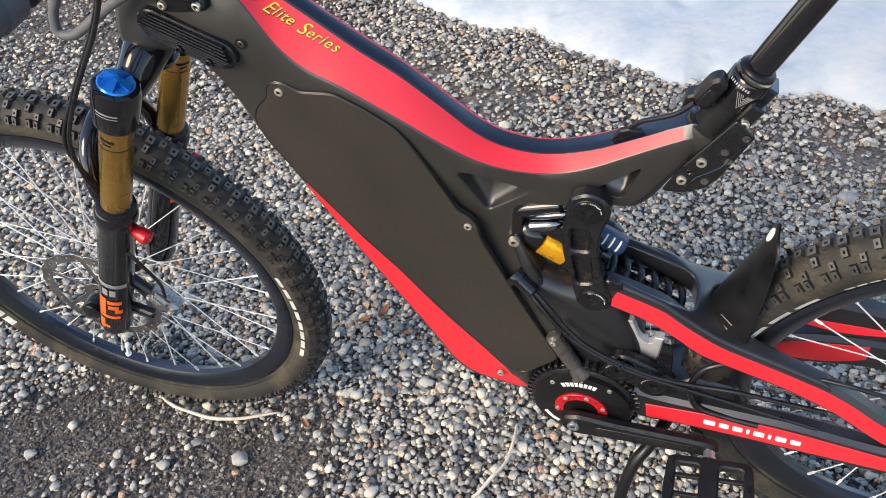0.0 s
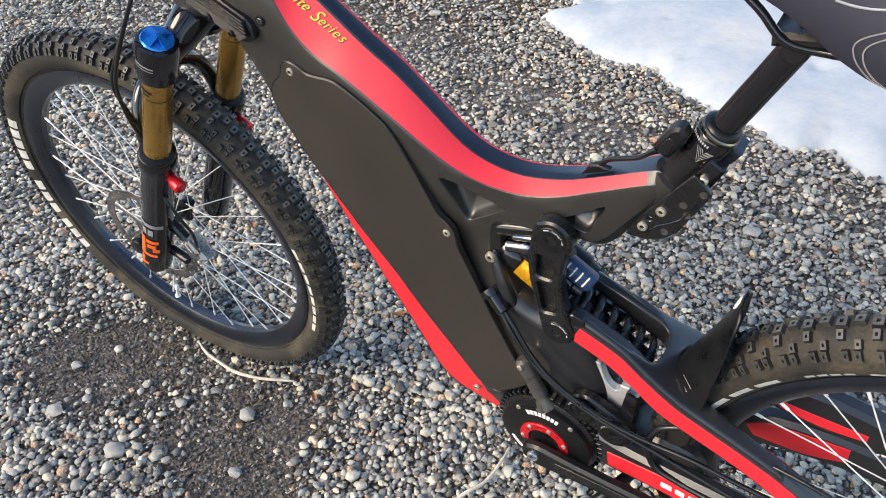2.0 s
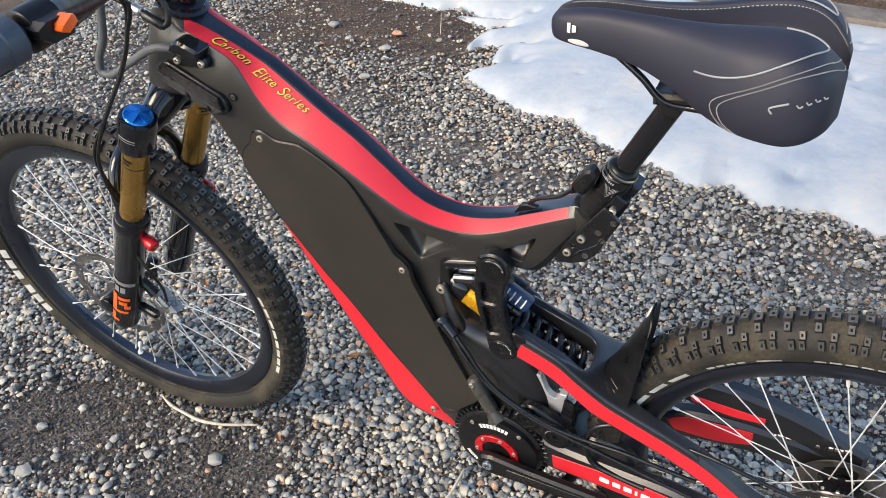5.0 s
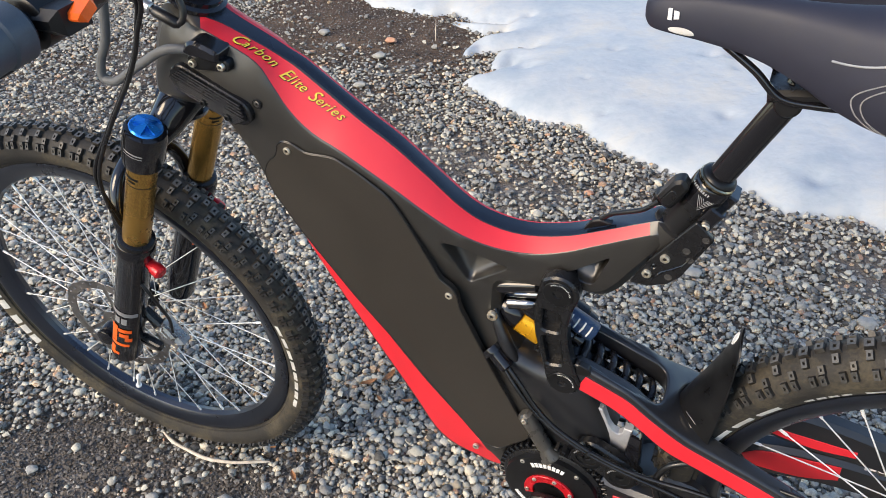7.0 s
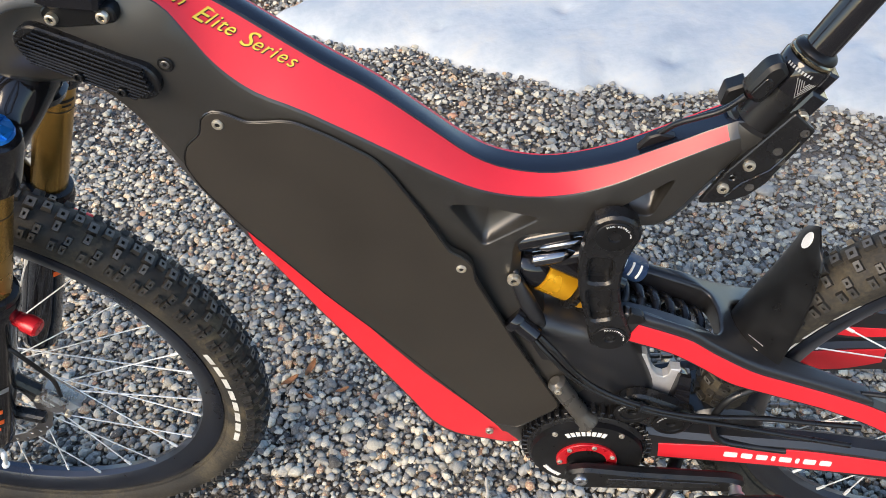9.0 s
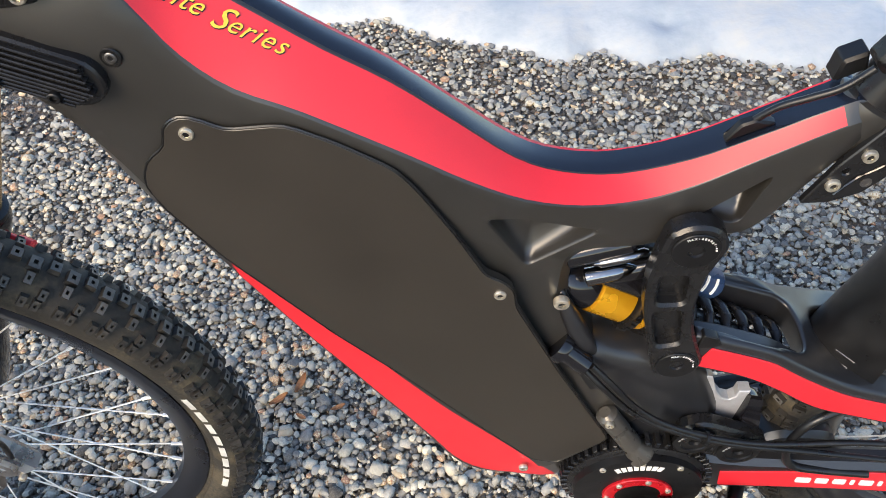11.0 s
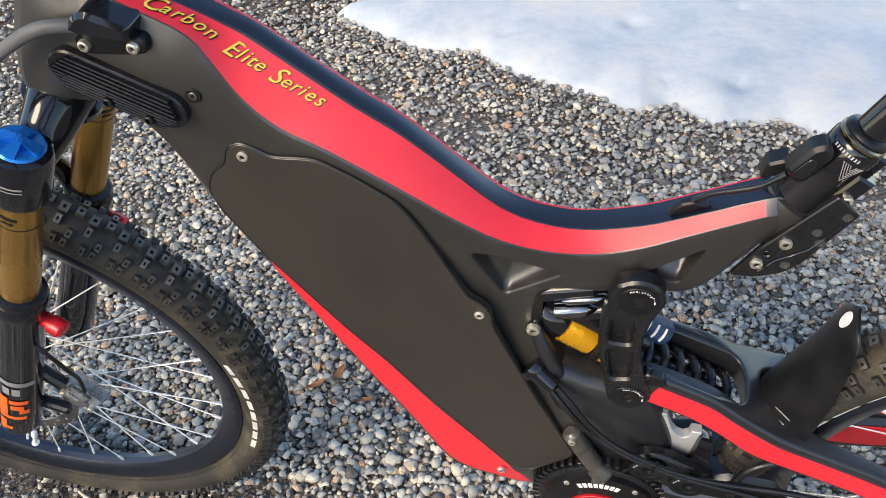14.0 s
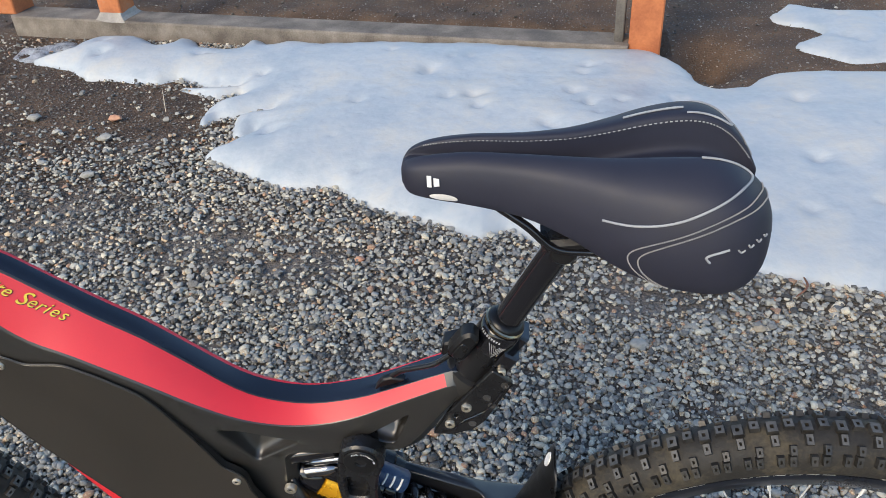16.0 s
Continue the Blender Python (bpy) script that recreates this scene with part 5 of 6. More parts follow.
# damper rod, cable boss, cables
bm = bmesh.new()
a, b = Vector((-0.029, -0.046, 0.438)), Vector((0.004, -0.050, 0.374))
d = (b - a).normalized()
lathe(bm, a - d * 0.008, d, [(0, 0.006), (0.004, 0.0108), (0.062, 0.0108), (0.064, 0.008), (0.066, 0.008), (0.078, 0.016), (0.082, 0.016)], 18)
rod = part("guide_post", bm, ROD, bike, "dark grey tubular guide post above the motor")
bolt("post_bolt", tuple(a + Vector((0, -0.009, 0.002))), 0.0045, rod)
bm = bmesh.new()
d = Vector((0.74, -0.28, -0.60)).normalized()
lathe(bm, (-0.074, -0.036, 0.540), d, [(-0.006, 0.014), (0, 0.0150), (0.003, 0.0142), (0.004, 0.0105), (0.027, 0.0100), (0.029, 0.0075)], 28)
part("cable_boss", bm, GLOSS, bike, "black cable outlet collar")
for k in (0, 1):
    o = 0.0065 * k
    bm = bmesh.new()
    tube(bm, [(-0.056 + o, -0.046 - o * 0.4, 0.522 + o), (-0.039 + o, -0.054, 0.502 + o), (-0.015 + o * 0.6, -0.058, 0.470 + o), (0.017, -0.061, 0.443 + o), (0.061, -0.063, 0.419 + o), (0.105, -0.062, 0.402 + o), (0.149, -0.060, 0.388 + o * 2), (0.20, -0.060, 0.375 + o * 4), (0.25, -0.060, 0.362 + o * 5), (0.30, -0.06, 0.35 + o * 6)], 0.0031, 8)
    part("cable", bm, CABLE, bike, "black outer cable")
bm = bmesh.new()
lathe(bm, (0.058, -0.063, 0.4235), (0.92, 0, -0.38), [(0, 0.0068), (0.003, 0.0068)], 12)
part("cable_tie", bm, PLASTIC, bike)
bm = bmesh.new()
tube(bm, [(0.185, -0.046, 0.44), (0.160, -0.052, 0.430), (0.147, -0.054, 0.405), (0.146, -0.054, 0.375), (0.157, -0.054, 0.345), (0.185, -0.056, 0.337), (0.233, -0.060, 0.334)], 0.0042, 8)
part("cable", bm, CABLE, bike, "black looped cable")
bm = bmesh.new()
tube(bm, [(0.285, -0.056, 0.449), (0.325, -0.062, 0.450), (0.38, -0.066, 0.440), (0.43, -0.066, 0.430), (0.465, -0.060, 0.42)], 0.0028, 8)
part("cable", bm, CABLE, bike, "black brake hose along the stay")

# lower frame boss behind the link, with the main pivots
bm = bmesh.new()
BOSS = glide([(-0.066, 0.534), (-0.044, 0.536), (-0.020, 0.526), (0.004, 0.521), (0.030, 0.516), (0.046, 0.503), (0.060, 0.475), (0.080, 0.410), (0.062, 0.376), (-0.005, 0.370), (-0.050, 0.450), (-0.072, 0.510)], 4, True)
plate(bm, [tuple(q) for q in BOSS], -0.037, 0.037, 0.012)
part("rear_boss", bm, SWING, bike, angle=70)
bm = bmesh.new()
tube(bm, [(-0.075, -0.020, 0.600), (-0.071, -0.024, 0.584), (-0.062, -0.029, 0.560), (-0.052, -0.031, 0.537), (-0.044, -0.030, 0.519)], [0.003, 0.007, 0.009, 0.008, 0.002], 18)
part("frame_rib", bm, SWING, bike, angle=70)
bm = bmesh.new()
plate(bm, [(0.0578, 0.4717), (0.0873, 0.3710), (0.0990, 0.3740), (0.1062, 0.4414), (0.0953, 0.4423), (0.0936, 0.4319), (0.0882, 0.4277), (0.0809, 0.4313), (0.0747, 0.4415), (0.0669, 0.4684)], -0.026, -0.014, 0.001)
part("shock_bracket", bm, BAREALLOY, bike, "bare aluminium bracket")
bm = bmesh.new()
ends = [(Vector((0.1040, -0.0220, 0.4369)), Vector((0.1187, -0.0220, 0.4316))), (Vector((0.0962, -0.0340, 0.3829)), Vector((0.1208, -0.0340, 0.3845)))]
rows = []
for t in (0.0, 0.03, 0.5, 0.97, 1.0):
    l, r = ends[0][0].lerp(ends[1][0], t), ends[0][1].lerp(ends[1][1], t)
    thin = 0.7 if t in (0.0, 1.0) else 1.0
    c, h, back = (l + r) / 2, (r - l) * 0.5 * thin, Vector((0, 0.009 * thin, -0.003))
    rows.append([c - h - back * 0.5, c - h * 0.85 - back, c + h * 0.85 - back, c + h - back * 0.5, c + h + back, c - h + back])
skin(bm, rows)
part("shock_yoke", bm, GLOSS, bike)
pl = group_part("pivot_link", bike, "black lower pivot link with two capped bolts")
bm = bmesh.new()
plate(bm, rounded([(0.035, 0.415), (0.060, 0.430), (0.100, 0.408), (0.128, 0.390), (0.126, 0.362), (0.095, 0.352), (0.050, 0.378)], 0.014, 4), -0.052, -0.036, 0.003)
part("link_plate", bm, ALLOY, pl)
for u, w in ((0.055, 0.398), (0.100, 0.376)):
    bm = bmesh.new()
    lathe(bm, (u, -0.050, w), (0, -1, 0), [(0, 0.021), (0.005, 0.021), (0.006, 0.0195), (0.006, 0.014), (0.0045, 0.0135), (0.0045, 0.006), (0.002, 0.005)], 28)
    part("pivot_cap", bm, PLASTIC, pl)
    arc_bars((u, w), 0.0168, 160, 40 if u < 0.08 else 60, 8, 0.002, -0.0562, pl, 0.35, GREY)

# upper rocker link
link = group_part("rocker_link", bike, "curved black machined rocker link")
T, B = (0.016, 0.676), (0.021, 0.530)
shape = arc(T, 0.0235, 150, -18, 9) + [(0.030, 0.645), (0.026, 0.610), (0.030, 0.575)] + arc(B, 0.0215, 22, -155, 9) + [(-0.006, 0.565), (-0.013, 0.605), (-0.013, 0.645)]
shape = [tuple(q) for q in glide(shape, 2, True)]
win = [rounded([(-0.004, 0.648), (0.018, 0.645), (0.017, 0.613), (-0.005, 0.613)], 0.006), rounded([(-0.005, 0.604), (0.017, 0.604), (0.021, 0.560), (0.001, 0.556)], 0.006)]
bm = bmesh.new()
plate(bm, shape, -0.0505, -0.0325, 0.0025, [w[::-1] for w in win])
plate(bm, [tuple(q) for q in inset(shape, 0.003)], -0.0405, -0.033, 0.001)
part("link_body", bm, ALLOY, link)
for (u, w), n in ((T, 0), (B, 1)):
    bm = bmesh.new()
    lathe(bm, (u, -0.0495, w), (0, -1, 0), [(0, 0.0175), (0.002, 0.0175), (0.0026, 0.0168), (0.0026, 0.006), (0.0005, 0.005)], 32)
    cap = part("pivot_cap", bm, PLASTIC, link)
    for i, ch in enumerate("MAX:200kgf-cm"):
        a = radians((118 if n == 0 else 110) - i * 9.5)
        p = Vector((u + 0.0142 * math.cos(a), -0.0523, w + 0.0142 * math.sin(a)))
        lettering(ch, 0.0029, frame_of(p, (math.sin(a), 0, -math.cos(a)), (math.cos(a), 0, math.sin(a))), WHITE, cap, "letter", 0, 0.0002, bold=0.0)
for (u, w), long in ((T, 0.02), (B, 0.09)):
    bm = bmesh.new()
    lathe(bm, (u, -0.0325, w), (0, 1, 0), [(0, 0.019), (long, 0.019)], 24)
    part("axle_spacer", bm, ALLOY, link)

# rear shock
shock = group_part("rear_shock", bike, "coil shock with black spring and gold collar")
S0, S1 = Vector((-0.066, 0.0, 0.590)), Vector((0.126, 0.0, 0.470))
sd = (S1 - S0).normalized()
_, e1, e2 = sides(sd)
bm = bmesh.new()
lathe(bm, S0, sd, [(-0.012, 0.010), (-0.009, 0.016), (0.0, 0.0205), (0.019, 0.0215), (0.021, 0.0205)], 28)
part("shock_head", bm, GLOSS, shock)
bm = bmesh.new()
lathe(bm, S0 + sd * 0.022, sd, [(0, 0.0195), (0.0015, 0.0220), (0.034, 0.0220), (0.036, 0.020)], 40)
part("gold_collar", bm, YELLOWGOLD, shock, "bright gold shock body")
bm = bmesh.new()
lathe(bm, S0 + sd * 0.058, sd, [(0, 0.018), (0.002, 0.0265), (0.008, 0.0265), (0.009, 0.021), (0.019, 0.021), (0.020, 0.0265), (0.026, 0.0265), (0.028, 0.014), (0.16, 0.012)], 24)
part("shock_body", bm, ALLOY, shock)
bm = bmesh.new()
lathe(bm, S0 + sd * 0.0675, sd, [(0, 0.0215), (0.001, 0.0228), (0.0085, 0.0228), (0.0095, 0.0215)], 40)
part("gold_ring", bm, YELLOWGOLD, shock, "gold threaded ring")
for k in range(24):
    a = k * 2 * math.pi / 24
    bm = bmesh.new()
    o = S0 + sd * 0.0625 + 0.0268 * (math.cos(a) * e1 + math.sin(a) * e2)
    tube(bm, [o - sd * 0.0025, o + sd * 0.0025], 0.0016, 5)
    part("knurl", bm, ALLOY, shock)
bm = bmesh.new()
tube(bm, [S0 + sd * (0.086 + 0.122 * t) + 0.0245 * (math.cos(t * 39) * e1 + math.sin(t * 39) * e2) for t in np.linspace(0, 1, 90)], 0.0046, 8, 1)
part("coil_spring", bm, SPRING, shock, "black coil spring")
upn = Vector((-sd.z, 0, sd.x))
for o, rad, mtl in ((upn * 0.033 + Vector((0, -0.010, 0)), 0.0135, GLOSS), (upn * 0.050 + Vector((0, 0.012, 0)), 0.0135, ALLOY)):
    bm = bmesh.new()
    lathe(bm, S0 + o - sd * 0.004, sd, [(0, 0.008), (0.003, rad), (0.085, rad), (0.088, rad * 0.8), (0.100, rad * 0.7)], 22)
    part("reservoir", bm, mtl, shock)
bm = bmesh.new()
p0 = Vector((0.014, -0.016, 0.616))
lathe(bm, p0, sd, [(0, 0.010), (0.002, 0.0130), (0.040, 0.0130), (0.043, 0.011)], 22)
part("piggyback_tube", bm, LABELBLUE, shock, "blue labelled damper tube with pale print")
near = Vector((-0.15, -0.75, 0.6))
near = (near - sd * near.dot(sd)).normalized()
cross = sd.cross(near)
for k in range(4):
    bm = bmesh.new()
    tube(bm, [p0 + sd * (0.007 + 0.009 * k) + 0.0131 * (math.cos(t) * near + math.sin(t) * cross) for t in np.linspace(-0.55, 0.55, 6)], 0.0012, 5, 2)
    part("print_bar", bm, WHITE, shock)

DAMP = Vector((0.97, 0.03, 0.225)).normalized()
bm = bmesh.new()
lathe(bm, (-0.057, -0.021, 0.615), DAMP, [(0, 0.004), (0.002, 0.0078), (0.026, 0.0078), (0.036, 0.0050), (0.042, 0.001)], 28)
part("adjuster", bm, POLISHED, shock, "polished dark adjuster barrel")
bm = bmesh.new()
lathe(bm, (-0.040, -0.014, 0.610), DAMP, [(0, 0.006), (0.004, 0.0095), (0.012, 0.0105), (0.046, 0.0105), (0.048, 0.009), (0.066, 0.0085)], 28)
barrel = part("damper_barrel", bm, GLOSS, shock, "gloss black damper barrel with small pale print")
for k in range(3):
    bm = bmesh.new()
    o = Vector((-0.040, -0.014, 0.610)) + DAMP * (0.034 + 0.0035 * k) + 0.0107 * Vector((0, -math.cos(radians(28 - 10 * k)), -math.sin(radians(28 - 10 * k))))
    tube(bm, [o, o + DAMP * 0.0028], 0.0007, 5)
    part("print_bar", bm, WHITE, barrel)
bm = bmesh.new()
lathe(bm, Vector((-0.040, -0.014, 0.610)) + DAMP * 0.049, DAMP, [(0, 0.0095), (0.001, 0.0108), (0.004, 0.0108), (0.005, 0.0095)], 28)
part("gold_band", bm, YELLOWGOLD, shock, "narrow gold band")
bm = bmesh.new()
lathe(bm, (-0.072, -0.012, 0.633), DAMP, [(0, 0.008), (0.002, 0.0115), (0.052, 0.0115), (0.056, 0.008)], 24)
part("reservoir", bm, GLOSS, shock)
# highlight on the reservoir's upper edge, added as a slim polished rod
bm = bmesh.new()
lathe(bm, (-0.050, -0.022, 0.632), DAMP, [(0, 0.001), (0.006, 0.0042), (0.040, 0.0048), (0.043, 0.003)], 18)
part("adjuster", bm, POLISHED, shock, "slim bright rod added as the highlight along the reservoir")

# swingarm
swing = group_part("swingarm", bike, "black carbon rear swingarm with red stripes")
RED_TOP = [(0.049, 0.547), (0.098, 0.529), (0.121, 0.513), (0.135, 0.503), (0.171, 0.481), (0.210, 0.467), (0.262, 0.449), (0.311, 0.428), (0.365, 0.391), (0.430, 0.362)]
RED_LOW = [(0.430, 0.336), (0.370, 0.357), (0.311, 0.398), (0.262, 0.422), (0.235, 0.432), (0.191, 0.446), (0.151, 0.460), (0.114, 0.487), (0.081, 0.507), (0.038, 0.522)]
STAY_TOP = [(0.030, 0.557)] + [(u, w + 0.008) for u, w in RED_TOP] + [(0.480, 0.362)]
STAY_LOW = [(0.490, 0.330)] + [(u, w - 0.009) for u, w in RED_LOW]
CHAIN_TOP = [(0.070, 0.350), (0.110, 0.345), (0.171, 0.345), (0.276, 0.346), (0.393, 0.338), (0.485, 0.362)]
CHAIN_LOW = [(0.495, 0.325), (0.399, 0.286), (0.283, 0.288), (0.175, 0.290), (0.090, 0.286), (0.070, 0.30)]


def splay(s, extra=0.0):
    """Carries a stay outwards towards the axle."""
    return lambda u, v, w: (u, s * (-v + 0.07 * (u - 0.10) + extra), w)


RSTAY_TOP = [(0.030, 0.545), (0.120, 0.506), (0.200, 0.472), (0.250, 0.470), (0.307, 0.474), (0.400, 0.447), (0.499, 0.400)]
RSTAY_LOW = [(0.499, 0.350), (0.400, 0.398), (0.316, 0.412), (0.250, 0.432), (0.150, 0.478), (0.030, 0.514)]
RCHAIN_TOP = [(0.080, 0.352), (0.200, 0.375), (0.262, 0.404), (0.355, 0.404), (0.485, 0.380)]
RCHAIN_LOW = [(0.495, 0.325), (0.355, 0.350), (0.250, 0.345), (0.200, 0.325), (0.080, 0.300)]
for s in (-1, 1):
    for nm, a, b in (("seat_stay", STAY_TOP if s < 0 else RSTAY_TOP, STAY_LOW if s < 0 else RSTAY_LOW), ("chain_stay", CHAIN_TOP if s < 0 else RCHAIN_TOP, CHAIN_LOW if s < 0 else RCHAIN_LOW)):
        out = [tuple(q) for q in glide(a, 5)] + [tuple(q) for q in glide(b, 5)]
        bm = bmesh.new()
        plate(bm, out, -0.050, -0.024, 0.006, at=splay(s))
        part(nm, bm, SWING, swing, "black carbon stay")
STRIPES = {
    -1: [(RED_TOP, RED_LOW), ([(0.092, 0.325), (0.205, 0.335), (0.273, 0.335), (0.383, 0.325)], [(0.390, 0.297), (0.280, 0.298), (0.210, 0.299), (0.094, 0.296)])],
    1: [([(0.238, 0.383), (0.262, 0.397), (0.310, 0.398), (0.355, 0.397)], [(0.356, 0.371), (0.310, 0.361), (0.250, 0.365)]), ([(0.264, 0.448), (0.306, 0.441), (0.366, 0.432)], [(0.366, 0.421), (0.316, 0.423), (0.268, 0.436)])],
}
for s, spans in STRIPES.items():
    for t0, t1 in spans:
        bm = bmesh.new()
        v0, v1 = (-0.0512, -0.046) if s < 0 else (-0.030, -0.0230)
        plate(bm, [tuple(q) for q in glide(t0, 4)] + [tuple(q) for q in glide(t1, 4)], v0, v1, 0.0004, at=splay(s))
        part("stay_stripe", bm, RED, swing, "red stripe")
# white lettering bars on the near chain stay
u0 = 0.168
for wd in (0.0150, 0.0125, 0.0125, 0.0042, 0.0135, 0.0042, 0.0135, 0.0125):
    w0 = 0.316 - 0.01 * (u0 - 0.18)
    bm = bmesh.new()
    plate(bm, rounded([(u0, w0 - 0.0050), (u0 + wd, w0 - 0.0050), (u0 + wd, w0 + 0.0050), (u0, w0 + 0.0050)], 0.002), -0.0522, -0.0505, 0.0003, at=splay(-1))
    part("print_bar", bm, WHITE, swing, "white bar of lettering")
    u0 += wd + 0.0045


# yoke between the stays, open for the shock: one smooth moulded body
CREST = np.array(glide([(0.010, 0.560)] + RED_TOP, 6))


def crest(u, v):
    """Height of the yoke's top, falling towards the back with the stays and a little crowned across."""
    return float(np.interp(u, CREST[:, 0], CREST[:, 1])) + 0.0135 - 1.2 * (v + 0.006) ** 2


def slab(bm, outline, holes, top, thick, r, step):
    """A body seen in plan (u, v): its top follows a height, its edges are rounded by r."""
    from mathutils import geometry

    loops = [np.array(outline)] + [np.array(h) for h in holes]
    lids = {0: [], 1: []}
    for n, lp in enumerate(loops):
        rings = []
        for side in (0, 1):
            for a in (np.linspace(0, 90, 5) if side == 0 else np.linspace(90, 0, 3)):
                c, d = r * (1 - math.cos(radians(90 - a))), r * (1 - math.cos(radians(a)))
                q = inset(lp, (1 if n == 0 else -1) * c)
                rings.append([bm.verts.new((u, v, top(u, v) - (d if side == 0 else thick - d))) for u, v in q])
                if (side, a) in ((0, 0.0), (1, 0.0)):
                    lids[side].append((q, rings[-1]))
        for a, b in zip(rings, rings[1:]):
            for i in range(len(a)):
                j = (i + 1) % len(a)
                bm.faces.new((a[i], a[j], b[j], b[i]))
    for side, sets in lids.items():
        pts, verts, edges = [], [], []
        for q, vs in sets:
            base = len(pts)
            pts += [Vector(p) for p in q]
            verts += vs
            edges += [(base + i, base + (i + 1) % len(q)) for i in range(len(q))]
        polys = [q for q, _ in sets]
        lo, hi = polys[0].min(0), polys[0].max(0)

        def within(p):
            return inside(polys[0], p) and not any(inside(h, p) for h in polys[1:])
        border = np.concatenate(polys)
        for u in np.arange(lo[0], hi[0], step):
            for v in np.arange(lo[1], hi[1], step):
                if within((u, v)) and ((border - (u, v)) ** 2).sum(1).min() > (step * 0.5) ** 2:
                    pts.append(Vector((u, v)))
                    verts.append(bm.verts.new((u, v, top(u, v) - (0 if side == 0 else thick))))
        flat, _, tris, src, _, _ = geometry.delaunay_2d_cdt(pts, edges, [], 0, 1e-7)
        held = [verts[q[0]] if q else bm.verts.new((p.x, p.y, top(p.x, p.y) - (0 if side == 0 else thick))) for p, q in zip(flat, src)]
        for t in tris:
            c = sum((flat[i] for i in t), Vector((0, 0))) / 3
            if within(c):
                try:
                    bm.faces.new([held[i] for i in t])
                except ValueError:
                    pass


bm = bmesh.new()
NEAR = [(0.034, -0.0450), (0.070, -0.0476), (0.110, -0.0503), (0.160, -0.0538), (0.205, -0.0570), (0.250, -0.0601), (0.298, -0.0634)]
CROTCH = [(0.298, -0.0440), (0.262, -0.0405), (0.222, -0.0340), (0.184, -0.0265), (0.161, -0.0110), (0.156, 0.0100), (0.164, 0.0270), (0.192, 0.0355), (0.235, 0.0390), (0.258, 0.0460)]
FAR = [(0.258, 0.0605), (0.225, 0.0640), (0.190, 0.0630), (0.160, 0.0560), (0.132, 0.0450), (0.105, 0.0370), (0.070, 0.0350), (0.014, 0.0390)]
inner = rounded([(0.014, 0.0240), (0.132, 0.0225), (0.138, 0.0), (0.136, -0.0350), (0.034, -0.0330)], 0.016, 6)[7:28]
plan = [tuple(q) for run in (NEAR, CROTCH, FAR) for q in glide(run, 4)] + [(0.014, 0.0240)] + inner + [(0.034, -0.0330)]
slab(bm, plan, [], crest, 0.036, 0.0048, 0.008)
part("yoke", bm, SWING, swing, "black moulded yoke with a window for the shock", angle=60)
bm = bmesh.new()
plate(bm, rounded([(0.036, 0.548), (0.040, 0.566), (0.052, 0.561), (0.056, 0.552), (0.050, 0.548)], 0.002), -0.0475, -0.038, 0.001)
part("link_stop", bm, PLASTIC, swing, "small black block where the link meets the stay")
bm = bmesh.new()
plate(bm, rounded([(0.100, 0.345), (0.150, 0.372), (0.200, 0.365), (0.215, 0.330), (0.205, 0.300), (0.100, 0.300)], 0.012), -0.034, 0.034, 0.006)
part("pivot_block", bm, SWING, swing)
for s, off in ((-1, 0.06), (1, 0.06)):
    bm = bmesh.new()
    lathe(bm, (0.478, s * 0.062, 0.345), (0, s, 0), [(0, 0.020), (0.012, 0.020), (0.014, 0.013), (0.02, 0.012)], 20)
    part("dropout", bm, ALLOY, swing)

# mudguard: rows of place, height, half width and how far its flanks sweep back
GUARD = [(0.145, 0.468, 0.043, 0.030), (0.149, 0.490, 0.046, 0.029), (0.163, 0.522, 0.046, 0.023), (0.181, 0.560, 0.043, 0.015), (0.194, 0.592, 0.037, 0.009), (0.2020, 0.613, 0.032, 0.005), (0.2065, 0.626, 0.025, 0.003), (0.2092, 0.6345, 0.015, 0.001), (0.2102, 0.638, 0.005, 0.0)]
bm = bmesh.new()
rows = []
for u, w, half, bend in GUARD:
    row = [(u + bend * (t * t) * 1.6, half * t, w - 0.010 * t * t) for t in np.linspace(-1, 1, 9)]
    rows.append(row)
gl = [np.array(r) for r in rows]
fine = glide([r.ravel() for r in gl], 4)
front_s = [[tuple(p) for p in q.reshape(-1, 3)] for q in fine]
skin(bm, [r + [(p[0] + 0.0018, p[1], p[2]) for p in r[::-1]] for r in front_s])
guard = part("mudguard", bm, PLASTIC, bike, "black flexible plastic mudguard")
bm = bmesh.new()
plate(bm, [(0.0065 * math.cos(a), 0.009 * math.sin(a)) for a in np.linspace(0, 2 * math.pi, 20, endpoint=False)], -0.001, 0.001, 0.0003, at=lambda u, v, w: (0.2044 + v + 0.34 * w, 0.001 + u, 0.6195 + w))
part("sticker", bm, WHITE, guard, "white oval sticker")
# two slots as grey lines, the highlight on their edges put into the colour
for k in (0, 1):
    bm = bmesh.new()
    tube(bm, [(0.1632 + k * 0.004, -0.023, 0.495 + k * 0.009), (0.1762 + k * 0.004, -0.035, 0.491 + k * 0.009)], 0.0011, 6)
    part("slot", bm, GREYMETAL, guard, "slot with its edge highlight put in as grey")

